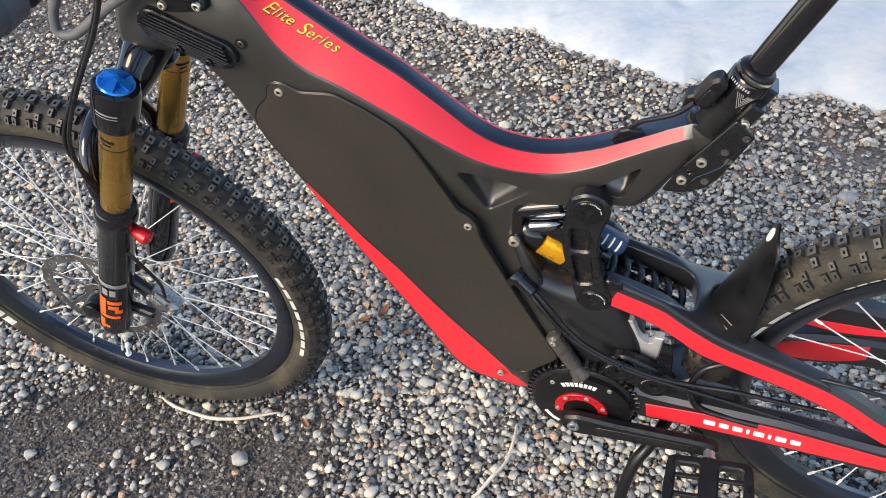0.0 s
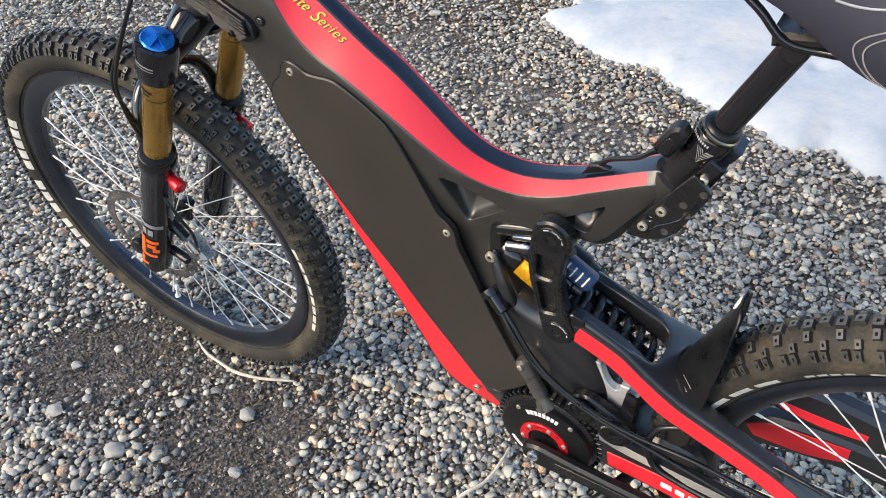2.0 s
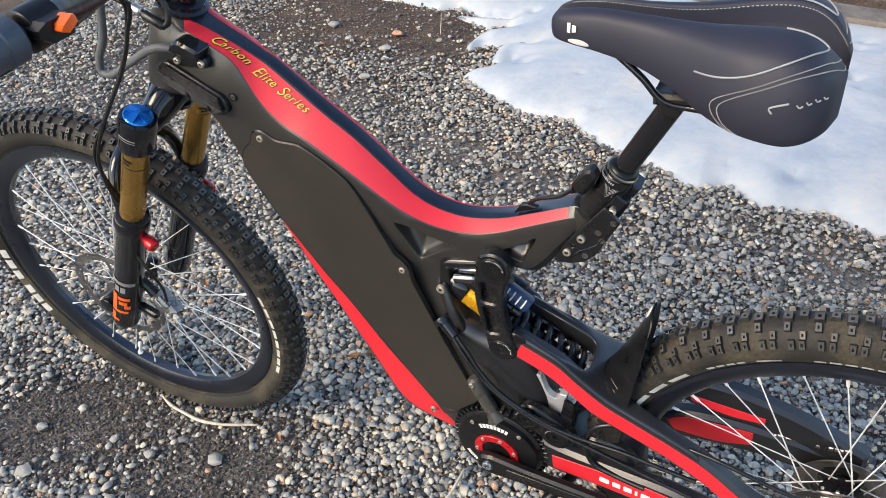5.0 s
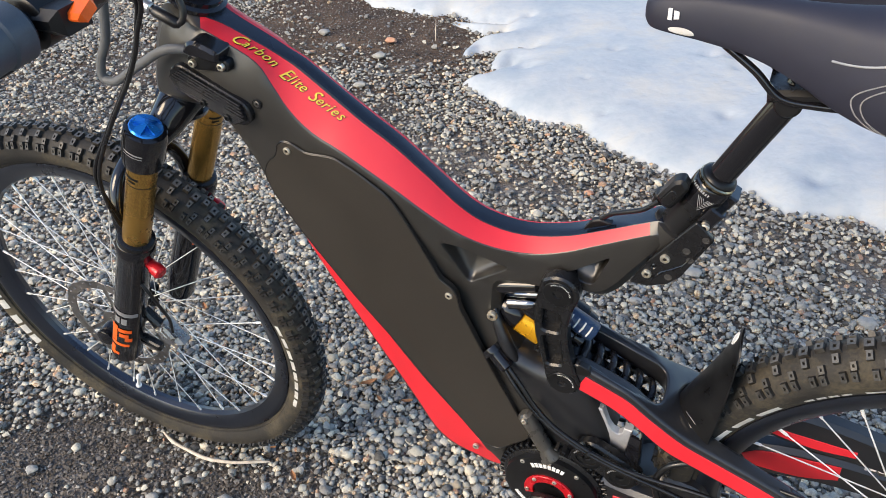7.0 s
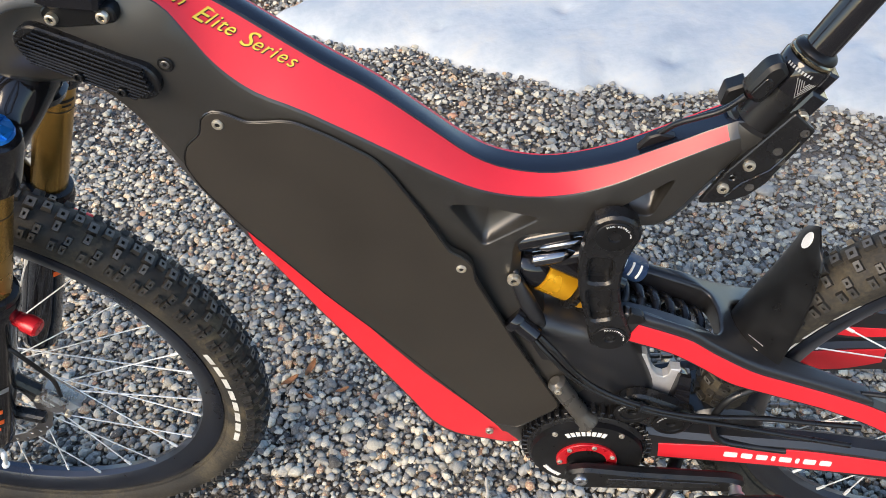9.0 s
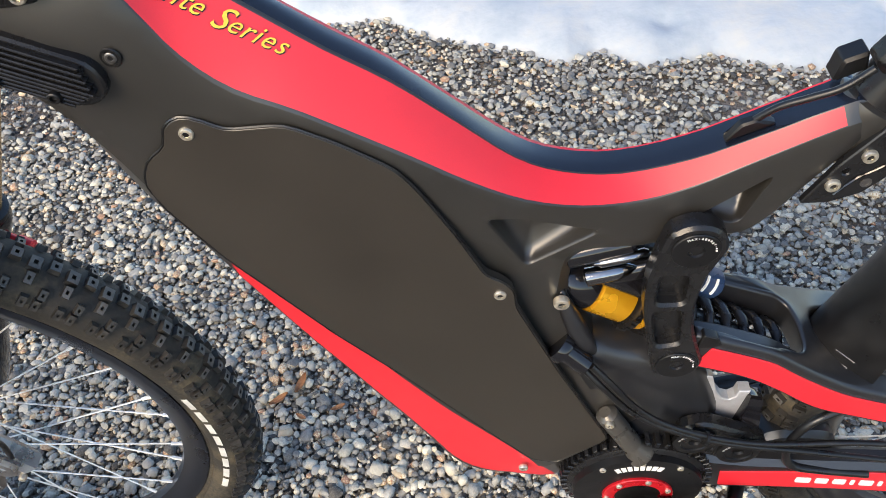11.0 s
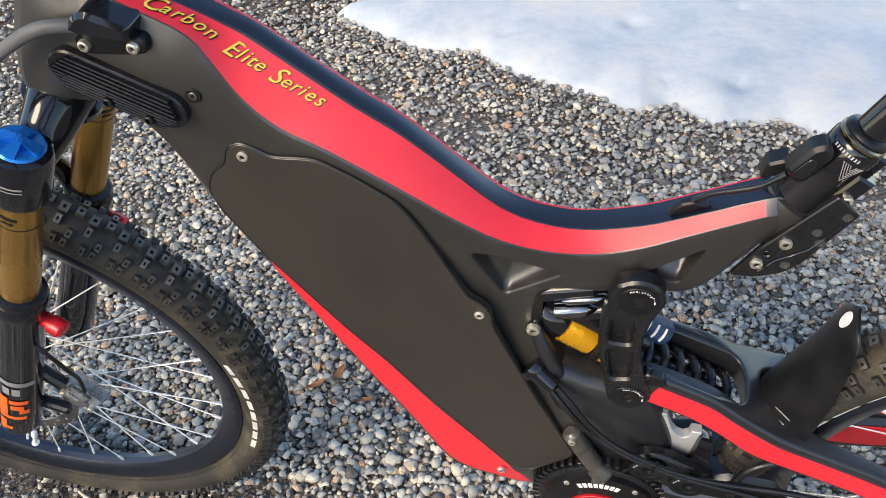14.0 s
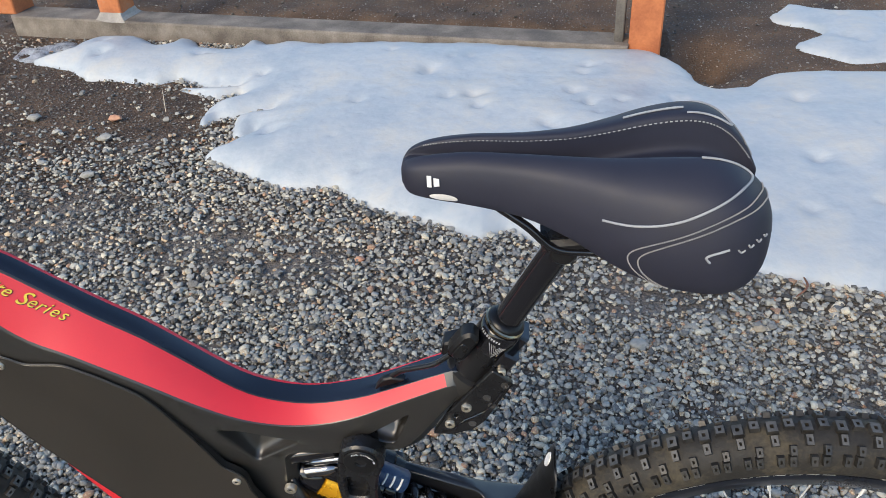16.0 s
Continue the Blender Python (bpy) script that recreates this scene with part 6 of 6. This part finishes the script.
# rear sprockets, chain and derailleur
drive = group_part("drivetrain", bike, "chain and sprockets on the far side")
cassette = group_part("cassette", drive, "dark steel sprocket cluster")
for k, r in enumerate((0.062, 0.056, 0.050, 0.045, 0.040, 0.036, 0.032, 0.028)):
    bm = bmesh.new()
    lathe(bm, (0.478, 0.030 + k * 0.004, 0.345), (0, 1, 0), [(0, r - 0.009), (0, r - 0.001), (0.0004, r), (0.0016, r), (0.002, r - 0.001), (0.002, r - 0.009)], 48, loop=True)
    part("sprocket", bm, DISC, cassette)
path = glide([(0.02, 0.045, 0.365), (0.20, 0.047, 0.378), (0.365, 0.050, 0.394), (0.478, 0.050, 0.405)], 14)
for i, (a, b) in enumerate(zip(path, path[1:])):
    bm = bmesh.new()
    c, d = (Vector(a) + Vector(b)) / 2, Vector(b) - Vector(a)
    block(bm, c, (d.length * 0.92, 0.006 if i % 2 else 0.004, 0.008), 0.0015, Matrix.Rotation(-math.atan2(d.z, d.x), 4, "Y"))
    part("chain_link", bm, DISC, drive)
path = glide([(0.02, 0.045, 0.262), (0.20, 0.047, 0.262), (0.365, 0.050, 0.262), (0.470, 0.050, 0.262)], 14)
for i, (a, b) in enumerate(zip(path, path[1:])):
    bm = bmesh.new()
    c, d = (Vector(a) + Vector(b)) / 2, Vector(b) - Vector(a)
    block(bm, c, (d.length * 0.92, 0.006 if i % 2 else 0.004, 0.008), 0.0015)
    part("chain_link", bm, DISC, drive)
bm = bmesh.new()
disc_m = [Vector((0.478, -0.042, 0.345))]
FX, FZ = Vector((1, 0, 0)), Vector((0, 0, 1))
disc_plate(bm, disc_m[0], Vector((0, 1, 0)), 0.090, 0.074)
disc_carrier(disc_m[0], Vector((0, 1, 0)), 0.074, part("rear_brake_disc", bm, DISC, drive, "drilled steel brake disc"))
bm = bmesh.new()
block(bm, (0.472, -0.055, 0.418), (0.046, 0.030, 0.028), 0.006, Matrix.Rotation(radians(-20), 4, "Y"))
part("rear_caliper", bm, SILVER, drive, "silver brake caliper")

# seat post and clamp
PD = Vector((0.46, 0, 0.888)).normalized()
P0 = Vector((0.1620, 0, 0.8290))
seat = group_part("seat_post", bike, "black dropper seat post in a frame clamp")


def on_post(d, a, r):
    """A point d along the post from its seal, at angle a round it (0 faces the bicycle's left, 90 its front)."""
    side, ahead = Vector((0, -1, 0)), Vector((-PD.z, 0, PD.x))
    return P0 + PD * d + r * (math.cos(radians(a)) * side + math.sin(radians(a)) * ahead)


for nm, mtl, prof, label in (
    ("post_tube", GLOSS, [(-0.010, 0.0128), (0.118, 0.0128)], ""),
    ("frame_socket", CARBON, [(-0.118, 0.017), (-0.100, 0.0225), (-0.080, 0.0250), (-0.074, 0.0245), (-0.072, 0.0205)], "matt black collar moulded into the frame"),
    ("post_sleeve", ALLOY, [(-0.078, 0.0196), (-0.034, 0.0196), (-0.033, 0.0180)], "satin black post sleeve"),
    ("seal_head", GLOSS, [(-0.036, 0.0185), (-0.033, 0.0198), (-0.010, 0.0202), (-0.008, 0.0190)], "gloss black seal head"),
    ("wiper_ring", BRASS, [(-0.008, 0.0180), (-0.0062, 0.0192), (-0.0042, 0.0192), (-0.003, 0.0178)], "polished bronze wiper ring"),
    ("wiper_seal", PLASTIC, [(-0.003, 0.0178), (-0.001, 0.0182), (0.001, 0.0172), (0.003, 0.0148), (0.0035, 0.0129)], "black rubber wiper"),
):
    bm = bmesh.new()
    lathe(bm, P0 + PD * prof[0][0], PD, [(d - prof[0][0], r) for d, r in prof], 36)
    part(nm, bm, mtl, seat, label)
# small pale print round the seal head and a striped arrow patch on it
for k in range(9):
    bm = bmesh.new()
    a = 62 - k * 7.5
    skin(bm, [[on_post(d, a + o, 0.0203) for o in (-2.0, 0, 2.0)] for d in (-0.0150, -0.0122)], False, False)
    part("print_bar", bm, PIPING, seat)
for k in range(4):
    bm = bmesh.new()
    half, top = 24 - 5.5 * k, -0.0185
    tube(bm, [on_post(top, half, 0.0201), on_post(top - half * 0.00062, 0, 0.0201), on_post(top, -half, 0.0201)], 0.0005, 5, 1)
    part("print_bar", bm, GREY, seat)
bm = bmesh.new()
plate(bm, rounded([(0.1070, 0.8075), (0.1140, 0.7990), (0.1215, 0.7960), (0.1270, 0.8040), (0.1380, 0.8230), (0.1315, 0.8335), (0.1220, 0.8300)], 0.004, 4), -0.0250, -0.0060, 0.0030)
part("actuator", bm, PLASTIC, seat, "black dropper actuator housing")
bm = bmesh.new()
plate(bm, rounded([(0.1110, 0.8060), (0.1195, 0.8000), (0.1285, 0.8160), (0.1225, 0.8225)], 0.004, 3), -0.0256, -0.0242, 0.0005)
part("actuator_lid", bm, ALLOY, seat)
bm = bmesh.new()
plate(bm, rounded([(0.098, 0.776), (0.101, 0.792), (0.116, 0.798), (0.118, 0.784)], 0.002), 0.002, 0.020, 0.002)
part("clamp", bm, PLASTIC, seat, "black clamp lever behind the post")
# clamp lug with its bolt at the back, and the drilled plates under it
bm = bmesh.new()
block(bm, (0.1600, -0.006, 0.7900), (0.024, 0.030, 0.016), 0.002, Matrix.Rotation(radians(-58), 4, "Y"))
block(bm, (0.1720, 0.006, 0.8040), (0.016, 0.026, 0.014), 0.002, Matrix.Rotation(radians(-58), 4, "Y"))
part("clamp_lug", bm, GLOSS, seat, "gloss black clamp lug")
bolt("clamp_bolt", (0.1560, -0.0215, 0.7820), 0.0050, seat, h=0.004)
BRACKET = rounded([(0.088, 0.695), (0.106, 0.730), (0.149, 0.790), (0.168, 0.772), (0.140, 0.716), (0.128, 0.703), (0.108, 0.695)], 0.003)
bm = bmesh.new()
plate(bm, BRACKET, -0.028, -0.022, 0.001, [arc((0.112, 0.724), 0.0026, 360, 40, 9), arc((0.128, 0.713), 0.0034, 360, 40, 9), arc((0.143, 0.752), 0.0034, 360, 40, 9), arc((0.1475, 0.741), 0.0024, 360, 40, 9), arc((0.160, 0.770), 0.0030, 360, 40, 9)])
bracket = part("side_bracket", bm, ALLOY, seat, "black drilled bracket plate")
for u, w in ((0.128, 0.713), (0.143, 0.752), (0.1475, 0.741), (0.160, 0.770)):
    bm = bmesh.new()
    lathe(bm, (u, -0.0250, w), (0, -1, 0), [(0, 0.0024), (0.0034, 0.0024), (0.0034, 0.0038), (0.0026, 0.0040)], 16)
    part("threaded_insert", bm, GREYMETAL, bracket)
bm = bmesh.new()
plate(bm, BRACKET, 0.012, 0.018, 0.001)
part("side_bracket", bm, ALLOY, seat, "black drilled bracket plate")
bm = bmesh.new()
tube(bm, [(0.109, -0.0285, 0.7035), (0.121, -0.0285, 0.7190), (0.141, -0.0285, 0.7330), (0.158, -0.0285, 0.7620)], 0.0009, 5, 2)
part("plate_edge", bm, GLOSS, bracket, "raised edge on the plate")
for u, w in ((0.123, 0.738), (0.106, 0.713)):
    bolt("bracket_bolt", (u, -0.0285, w), 0.0052, bracket, h=0.0028)
bm = bmesh.new()
tube(bm, [(0.050, -0.009, 0.758), (0.062, -0.012, 0.770), (0.078, -0.016, 0.779), (0.095, -0.019, 0.788), (0.110, -0.020, 0.802)], 0.0026, 8)
part("dropper_cable", bm, CABLE, seat)
bm = bmesh.new()
plate(bm, rounded([(0.032, 0.742), (0.041, 0.757), (0.050, 0.760), (0.064, 0.757)], 0.002), -0.013, -0.005, 0.0015)
part("cable_guide", bm, PLASTIC, seat)

# saddle
saddle = group_part("saddle", bike, "black padded saddle with grey piping and stitching")
SECT = [  # u, half width, top, bottom, groove
    (0.0815, 0.010, 0.998, 0.986, 0.0000), (0.088, 0.019, 1.005, 0.981, 0.0037), (0.105, 0.025, 1.010, 0.979, 0.0100), (0.135, 0.028, 1.013, 0.975, 0.0150),
    (0.175, 0.033, 1.012, 0.967, 0.0187), (0.210, 0.044, 1.012, 0.955, 0.0213), (0.240, 0.060, 1.014, 0.943, 0.0225), (0.270, 0.075, 1.018, 0.936, 0.0238),
    (0.298, 0.083, 1.020, 0.934, 0.0250), (0.318, 0.084, 1.017, 0.934, 0.0250), (0.334, 0.079, 1.008, 0.938, 0.0250), (0.347, 0.066, 0.994, 0.944, 0.0225), (0.355, 0.046, 0.980, 0.951, 0.0125),
]
SROWS = glide(SECT, 4)
CROSS = [(0.0, 1.0, 1.0), (0.18, 1.0, 1.08), (0.27, 1.0, 1.0), (0.315, 1.0, 0.45), (0.36, 1.0, 0.0), (0.60, 0.97, -0.05), (0.82, 0.88, 0.0), (0.93, 0.70, 0.0), (0.99, 0.47, 0.0), (1.0, 0.25, 0.0), (0.97, 0.06, 0.0), (0.90, 0.0, 0.0), (0.6, 0.04, 0.0), (0.0, 0.10, 0.0)]


ROUND = np.array(glide(CROSS, 16))


def seat_point(row, k, s=-1, lift=0.0):
    u, b, top, bot, g = row
    x, h, gr = (float(np.interp(k * 16, np.arange(len(ROUND)), ROUND[:, n])) for n in range(3))
    return Vector((u, s * (b * x + lift), bot + (top - bot) * h - g * gr + lift))


def seat_row(u):
    us = [r[0] for r in SROWS]
    return [float(np.interp(u, us, [r[n] for r in SROWS])) for n in range(5)]


bm = bmesh.new()
rings = []
KS = np.concatenate([np.linspace(0, 12, 49), [13]])
for r in SROWS:
    rings.append([seat_point(r, k, -1) for k in KS] + [seat_point(r, k, 1) for k in KS[::-1][1:-1]])
skin(bm, rings)
part("cover", bm, LEATHER, saddle, "black padded saddle cover", angle=70)


def seam(name, pts, rad, material, s=-1, dash=False, label=""):
    """A line laid on the saddle: rows of (u, place round the section)."""
    line = [seat_point(seat_row(float(u)), float(k), s, 0.0006) for u, k in glide(pts, 44 if dash else 20)]
    bm = bmesh.new()
    if dash:
        for a in range(0, len(line) - 1, 2):
            tube(bm, [line[a], line[a + 1]], rad, 5)
    else:
        tube(bm, line, rad, 6, 1)
    return part(name, bm, material, saddle, label)


for s in (-1, 1):
    seam("piping", [(0.232, 7.7), (0.258, 7.4), (0.288, 6.8), (0.318, 5.7), (0.335, 4.6), (0.330, 4.15), (0.300, 4.1)], 0.0009, PIPING, s, label="silver piping line")
    for o in (0, 0.007):
        seam("stitching", [(0.272 + o, 10.6), (0.254 + o, 9.6), (0.252 + o, 8.8), (0.267 + o, 8.0), (0.298 + o, 7.1), (0.325 + o, 6.1), (0.343 + o, 4.9), (0.347 + o * 0.6, 4.1)], 0.0006, STITCH, s, True, "grey stitched seam")
seam("stitching", [(0.098, 3.5), (0.16, 3.5), (0.24, 3.5), (0.32, 3.5), (0.350, 3.5)], 0.0007, STITCH, 1, True, "grey stitched seam")
# small badges: plain shapes for marks
for pts in ([(0.0, 0.0), (0.0, 0.012), (0.0045, 0.012), (0.0045, 0.0)], [(0.0065, 0.001), (0.0065, 0.010), (0.012, 0.009), (0.012, 0.002)]):
    bm = bmesh.new()
    plate(bm, pts, -0.0005, 0.0005, 0.0001, at=lambda u, v, w: seat_point(seat_row(0.103 + u * 0.8), 8.4 - w * 110, -1, 0.0008 + v))
    part("badge", bm, WHITE, saddle, "cream badge shape")
bm = bmesh.new()
plate(bm, [(0.011 * math.cos(a), 0.0045 * math.sin(a)) for a in np.linspace(0, 2 * math.pi, 20, endpoint=False)], -0.0006, 0.0006, 0.0002, at=lambda u, v, w: seat_point(seat_row(0.115 + u), 9.7 - w * 120, -1, 0.001 + v))
part("badge", bm, WHITE, saddle, "cream oval badge")
for i, (u, k, wd) in enumerate(((0.322, 7.75, 0.005), (0.329, 7.55, 0.004), (0.335, 7.35, 0.004), (0.341, 7.15, 0.003))):
    seam("print_bar", [(u, k), (u + wd * 0.5, k + 0.1), (u + wd, k)], 0.0007, PIPING, -1, label="small pale print")
seam("print_bar", [(0.304, 8.35), (0.302, 8.1), (0.316, 7.75)], 0.0009, PIPING, -1, label="small pale print")
seam("print_bar", [(0.252, 4.5), (0.275, 4.5), (0.298, 4.5)], 0.0009, PIPING, 1, label="small pale print")
for s in (-1, 1):
    bm = bmesh.new()
    tube(bm, [(0.150, s * 0.012, 0.968), (0.178, s * 0.019, 0.950), (0.200, s * 0.022, 0.930), (0.228, s * 0.022, 0.926), (0.268, s * 0.026, 0.930), (0.30, s * 0.032, 0.945)], 0.0036, 10)
    part("rail", bm, GLOSS, saddle, "black saddle rail")
bm = bmesh.new()
lathe(bm, (0.208, -0.022, 0.922), (0, 1, 0), [(0, 0.009), (0.002, 0.0115), (0.042, 0.0115), (0.044, 0.009)], 20)
block(bm, (0.213, 0, 0.931), (0.046, 0.046, 0.012), 0.004, Matrix.Rotation(radians(-6), 4, "Y"))
part("rail_clamp", bm, ALLOY, seat, "black rail clamp")

# stem, handlebar, grip and controls
cockpit = group_part("handlebar", bike, "black handlebar with stem, grip and levers")
bm = bmesh.new()
lathe(bm, HEAD + AXIS * 0.004, AXIS, [(0, 0.030), (0.002, 0.0335), (0.007, 0.0335), (0.009, 0.0300), (0.0095, 0.0290), (0.014, 0.0285), (0.0155, 0.025)], 40)
part("headset_cup", bm, GLOSS, cockpit, "gloss black headset ring")
for k in range(3):
    bm = bmesh.new()
    lathe(bm, HEAD + AXIS * (0.019 + k * 0.0105), AXIS, [(0, 0.020), (0.0008, 0.0215), (0.0092, 0.0215), (0.010, 0.020)], 28)
    part("spacer", bm, GLOSS, cockpit)
bm = bmesh.new()
lathe(bm, HEAD + AXIS * 0.051, AXIS, [(0, 0.020), (0.001, 0.0220), (0.038, 0.0220), (0.040, 0.018), (0.042, 0.016)], 28)
BARC = HEAD + AXIS * 0.068 + Vector((-0.046, 0, 0.012))
for s in (-1, 1):
    tube(bm, [HEAD + AXIS * 0.068 + Vector((0.0, s * 0.014, 0)), BARC + Vector((0.01, s * 0.017, 0))], [0.012, 0.012], 12)
    lathe(bm, BARC + Vector((0, s * 0.020 - 0.007, 0)), (0, 1, 0), [(0, 0.018), (0.001, 0.0225), (0.013, 0.0225), (0.014, 0.018)], 28)
part("stem", bm, GLOSS, cockpit, "gloss black two-bolt stem")
for s in (-1, 1):
    bm = bmesh.new()
    lathe(bm, HEAD + AXIS * (0.070 + s * 0.011) + Vector((0.020, -0.006, -0.006)), (0.85, 0, -0.45), [(0, 0.0045), (0.004, 0.0045), (0.004, 0.002)], 12)
    part("stem_bolt", bm, GREYMETAL, cockpit)
BAR = [BARC, BARC + Vector((0.002, -0.06, 0.0)), Vector((-0.34, -0.18, 1.055)), Vector((-0.262, -0.30, 1.088)), Vector((-0.257, -0.335, 1.088)), Vector((-0.258, -0.475, 1.086))]
bm = bmesh.new()
BAR_R = [BARC, BARC + Vector((-0.002, 0.06, 0.0)), Vector((-0.455, 0.18, 1.055)), Vector((-0.490, 0.30, 1.088)), Vector((-0.497, 0.335, 1.088)), Vector((-0.510, 0.475, 1.086))]
tube(bm, BAR_R[::-1] + BAR[1:], 0.012, 14)
part("bar", bm, PLASTIC, cockpit)
for s in (-1, 1):
    rod = BAR if s < 0 else BAR_R
    g0, g1 = rod[-2] + (rod[-1] - rod[-2]) * 0.02, rod[-1] + (rod[-1] - rod[-2]) * 0.02
    bm = bmesh.new()
    lathe(bm, g0, g1 - g0, [(0, 0.016), (0.004, 0.0205), (0.02, 0.0205), (0.022, 0.0190), (0.07, 0.0215), (0.115, 0.0205), (0.120, 0.0215), (0.138, 0.0215), (0.142, 0.014)], 24)
    part("grip", bm, GRIP, cockpit, "blue-grey padded rubber grip")
    bm = bmesh.new()
    h = rod[-2].copy()
    lathe(bm, h, g1 - g0, [(-0.035, 0.014), (-0.033, 0.019), (-0.004, 0.019), (-0.002, 0.016)], 20)
    block(bm, h + Vector((-0.03, s * 0.03, -0.012)), (0.05, 0.045, 0.026), 0.008)
    block(bm, Vector((rod[-2].x + 0.017, s * 0.318, 1.090)), (0.030, 0.034, 0.018), 0.006)
    part("control_body", bm, PLASTIC, cockpit, "black brake and shift control body")
    bm = bmesh.new()
    tube(bm, [h + Vector((-0.050, s * 0.02, -0.014)), h + Vector((-0.065, -s * 0.02, -0.018)), h + Vector((-0.045, -s * 0.09, -0.022))], [0.006, 0.005, 0.0055], 8)
    part("lever", bm, ALLOY, cockpit)
    bm = bmesh.new()
    block(bm, Vector((rod[-2].x + 0.036, s * 0.316, 1.094)), (0.015, 0.018, 0.008), 0.003, Matrix.Rotation(radians(25), 4, "X"))
    part("orange_button", bm, ORANGE, cockpit, "orange control button")

bm = bmesh.new()
tube(bm, [(-0.262, -0.31, 1.075), (-0.30, -0.26, 1.055), (-0.36, -0.16, 1.04), (-0.43, -0.08, 1.03), (-0.50, 0.02, 1.02)], 0.0032, 8)
part("shift_cable", bm, CABLE, cockpit)

# hoses from the bar down the fork
for k in range(2):
    o = 0.007 * k
    bm = bmesh.new()
    tube(bm, [BARC + Vector((-0.015 + o, -0.13, 0.01)), (-0.40 - o, -0.105, 1.01), (-0.422 - o, -0.102 + o, 0.962), (-0.452 - o, -0.105 + o, 0.912), (-0.520 - o, -0.108 + o, 0.831), (-0.568 - o, -0.108, 0.765), (-0.590 - o, -0.100 + o, 0.707), (-0.605, -0.085 + o, 0.655), (-0.630 + o, -0.060, 0.62)], 0.0026, 8)
    part("hose", bm, CABLE, bike, "black control hose")
bm = bmesh.new()
tube(bm, [(-0.49, -0.05, 0.985), (-0.452, -0.052, 0.972), (-0.432, -0.052, 0.962)], 0.0045, 8)
part("wire", bm, CABLE, bike, "black wire")
bm = bmesh.new()
lathe(bm, (-0.456, -0.052, 0.9735), (0.9, 0, -0.42), [(0, 0.005), (0.002, 0.0068), (0.013, 0.0068), (0.015, 0.005)], 12)
part("wire_joint", bm, SILVER, bike, "silver wire connector")
bm = bmesh.new()
lathe(bm, (-0.441, -0.052, 0.966), (0.9, 0, -0.42), [(0, 0.005), (0.003, 0.0065), (0.030, 0.0065), (0.034, 0.004)], 12)
tube(bm, [(-0.412, -0.052, 0.953), (-0.405, -0.050, 0.958), (-0.405, -0.046, 0.975), (-0.42, -0.044, 1.01)], 0.004, 8)
part("wire", bm, CABLE, bike, "black wire with a plug")

# the stripe's lettering, letter by letter along the painted face
FINE = np.array(glide(EDGE, 12, True))
FINE[:, 5] = np.maximum(FINE[:, 5] - [tuck(u, w) for u, w in FINE[:, 3:5]], FINE[:, 2] + 0.002)


def stripe_point(i, t):
    p = np.array([np.interp(i * 12, np.arange(len(FINE)), FINE[:, n]) for n in range(6)])
    b = float(np.interp(t, ACROSS, BEND))
    return Vector((p[0] + (p[3] - p[0]) * t, -(p[2] + (p[5] - p[2]) * b), p[1] + (p[4] - p[1]) * t))


WIDTH = {"C": 1.25, "E": 1.15, "S": 1.05, "l": 0.62, "i": 0.60, "t": 0.70, "r": 0.80}
for word, (i0, t0), (i1, t1) in (("Carbon", (2.22, 0.46), (3.80, 0.36)), ("Elite", (4.15, 0.38), (5.35, 0.29)), ("Series", (5.50, 0.29), (6.56, 0.24))):
    run = [i0 + (i1 - i0) * k / 40 for k in range(41)]
    dots = [stripe_point(i, t0 + (t1 - t0) * k / 40) for k, i in enumerate(run)]
    far = np.concatenate([[0], np.cumsum([(b - a).length for a, b in zip(dots, dots[1:])])])
    wide = [WIDTH.get(ch, 1.0) for ch in word]
    for n, ch in enumerate(word):
        f = (sum(wide[:n]) + wide[n] / 2) / sum(wide)
        i = float(np.interp(f * far[-1], far, run))
        t = t0 + (t1 - t0) * (i - i0) / (i1 - i0)
        p = stripe_point(i, t)
        x = stripe_point(i + 0.15, t + 0.15 * (t1 - t0) / (i1 - i0)) - stripe_point(i - 0.15, t - 0.15 * (t1 - t0) / (i1 - i0))
        y = stripe_point(i, t - 0.1) - stripe_point(i, t + 0.1)
        m = frame_of(p, x, y)
        size = 0.0205 if n == 0 else 0.0162
        lettering(ch, size, m @ Matrix.Translation((0.0005, -0.0005, 0.0006)), PLASTIC, frame_body, "letter_edge", 0.5, 0.0002, bold=0.004)
        lettering(ch, size, m @ Matrix.Translation((0, 0, 0.0010)), YELLOW, frame_body, "letter", 0.5, 0.0002, "yellow slanted letter", 0.0)
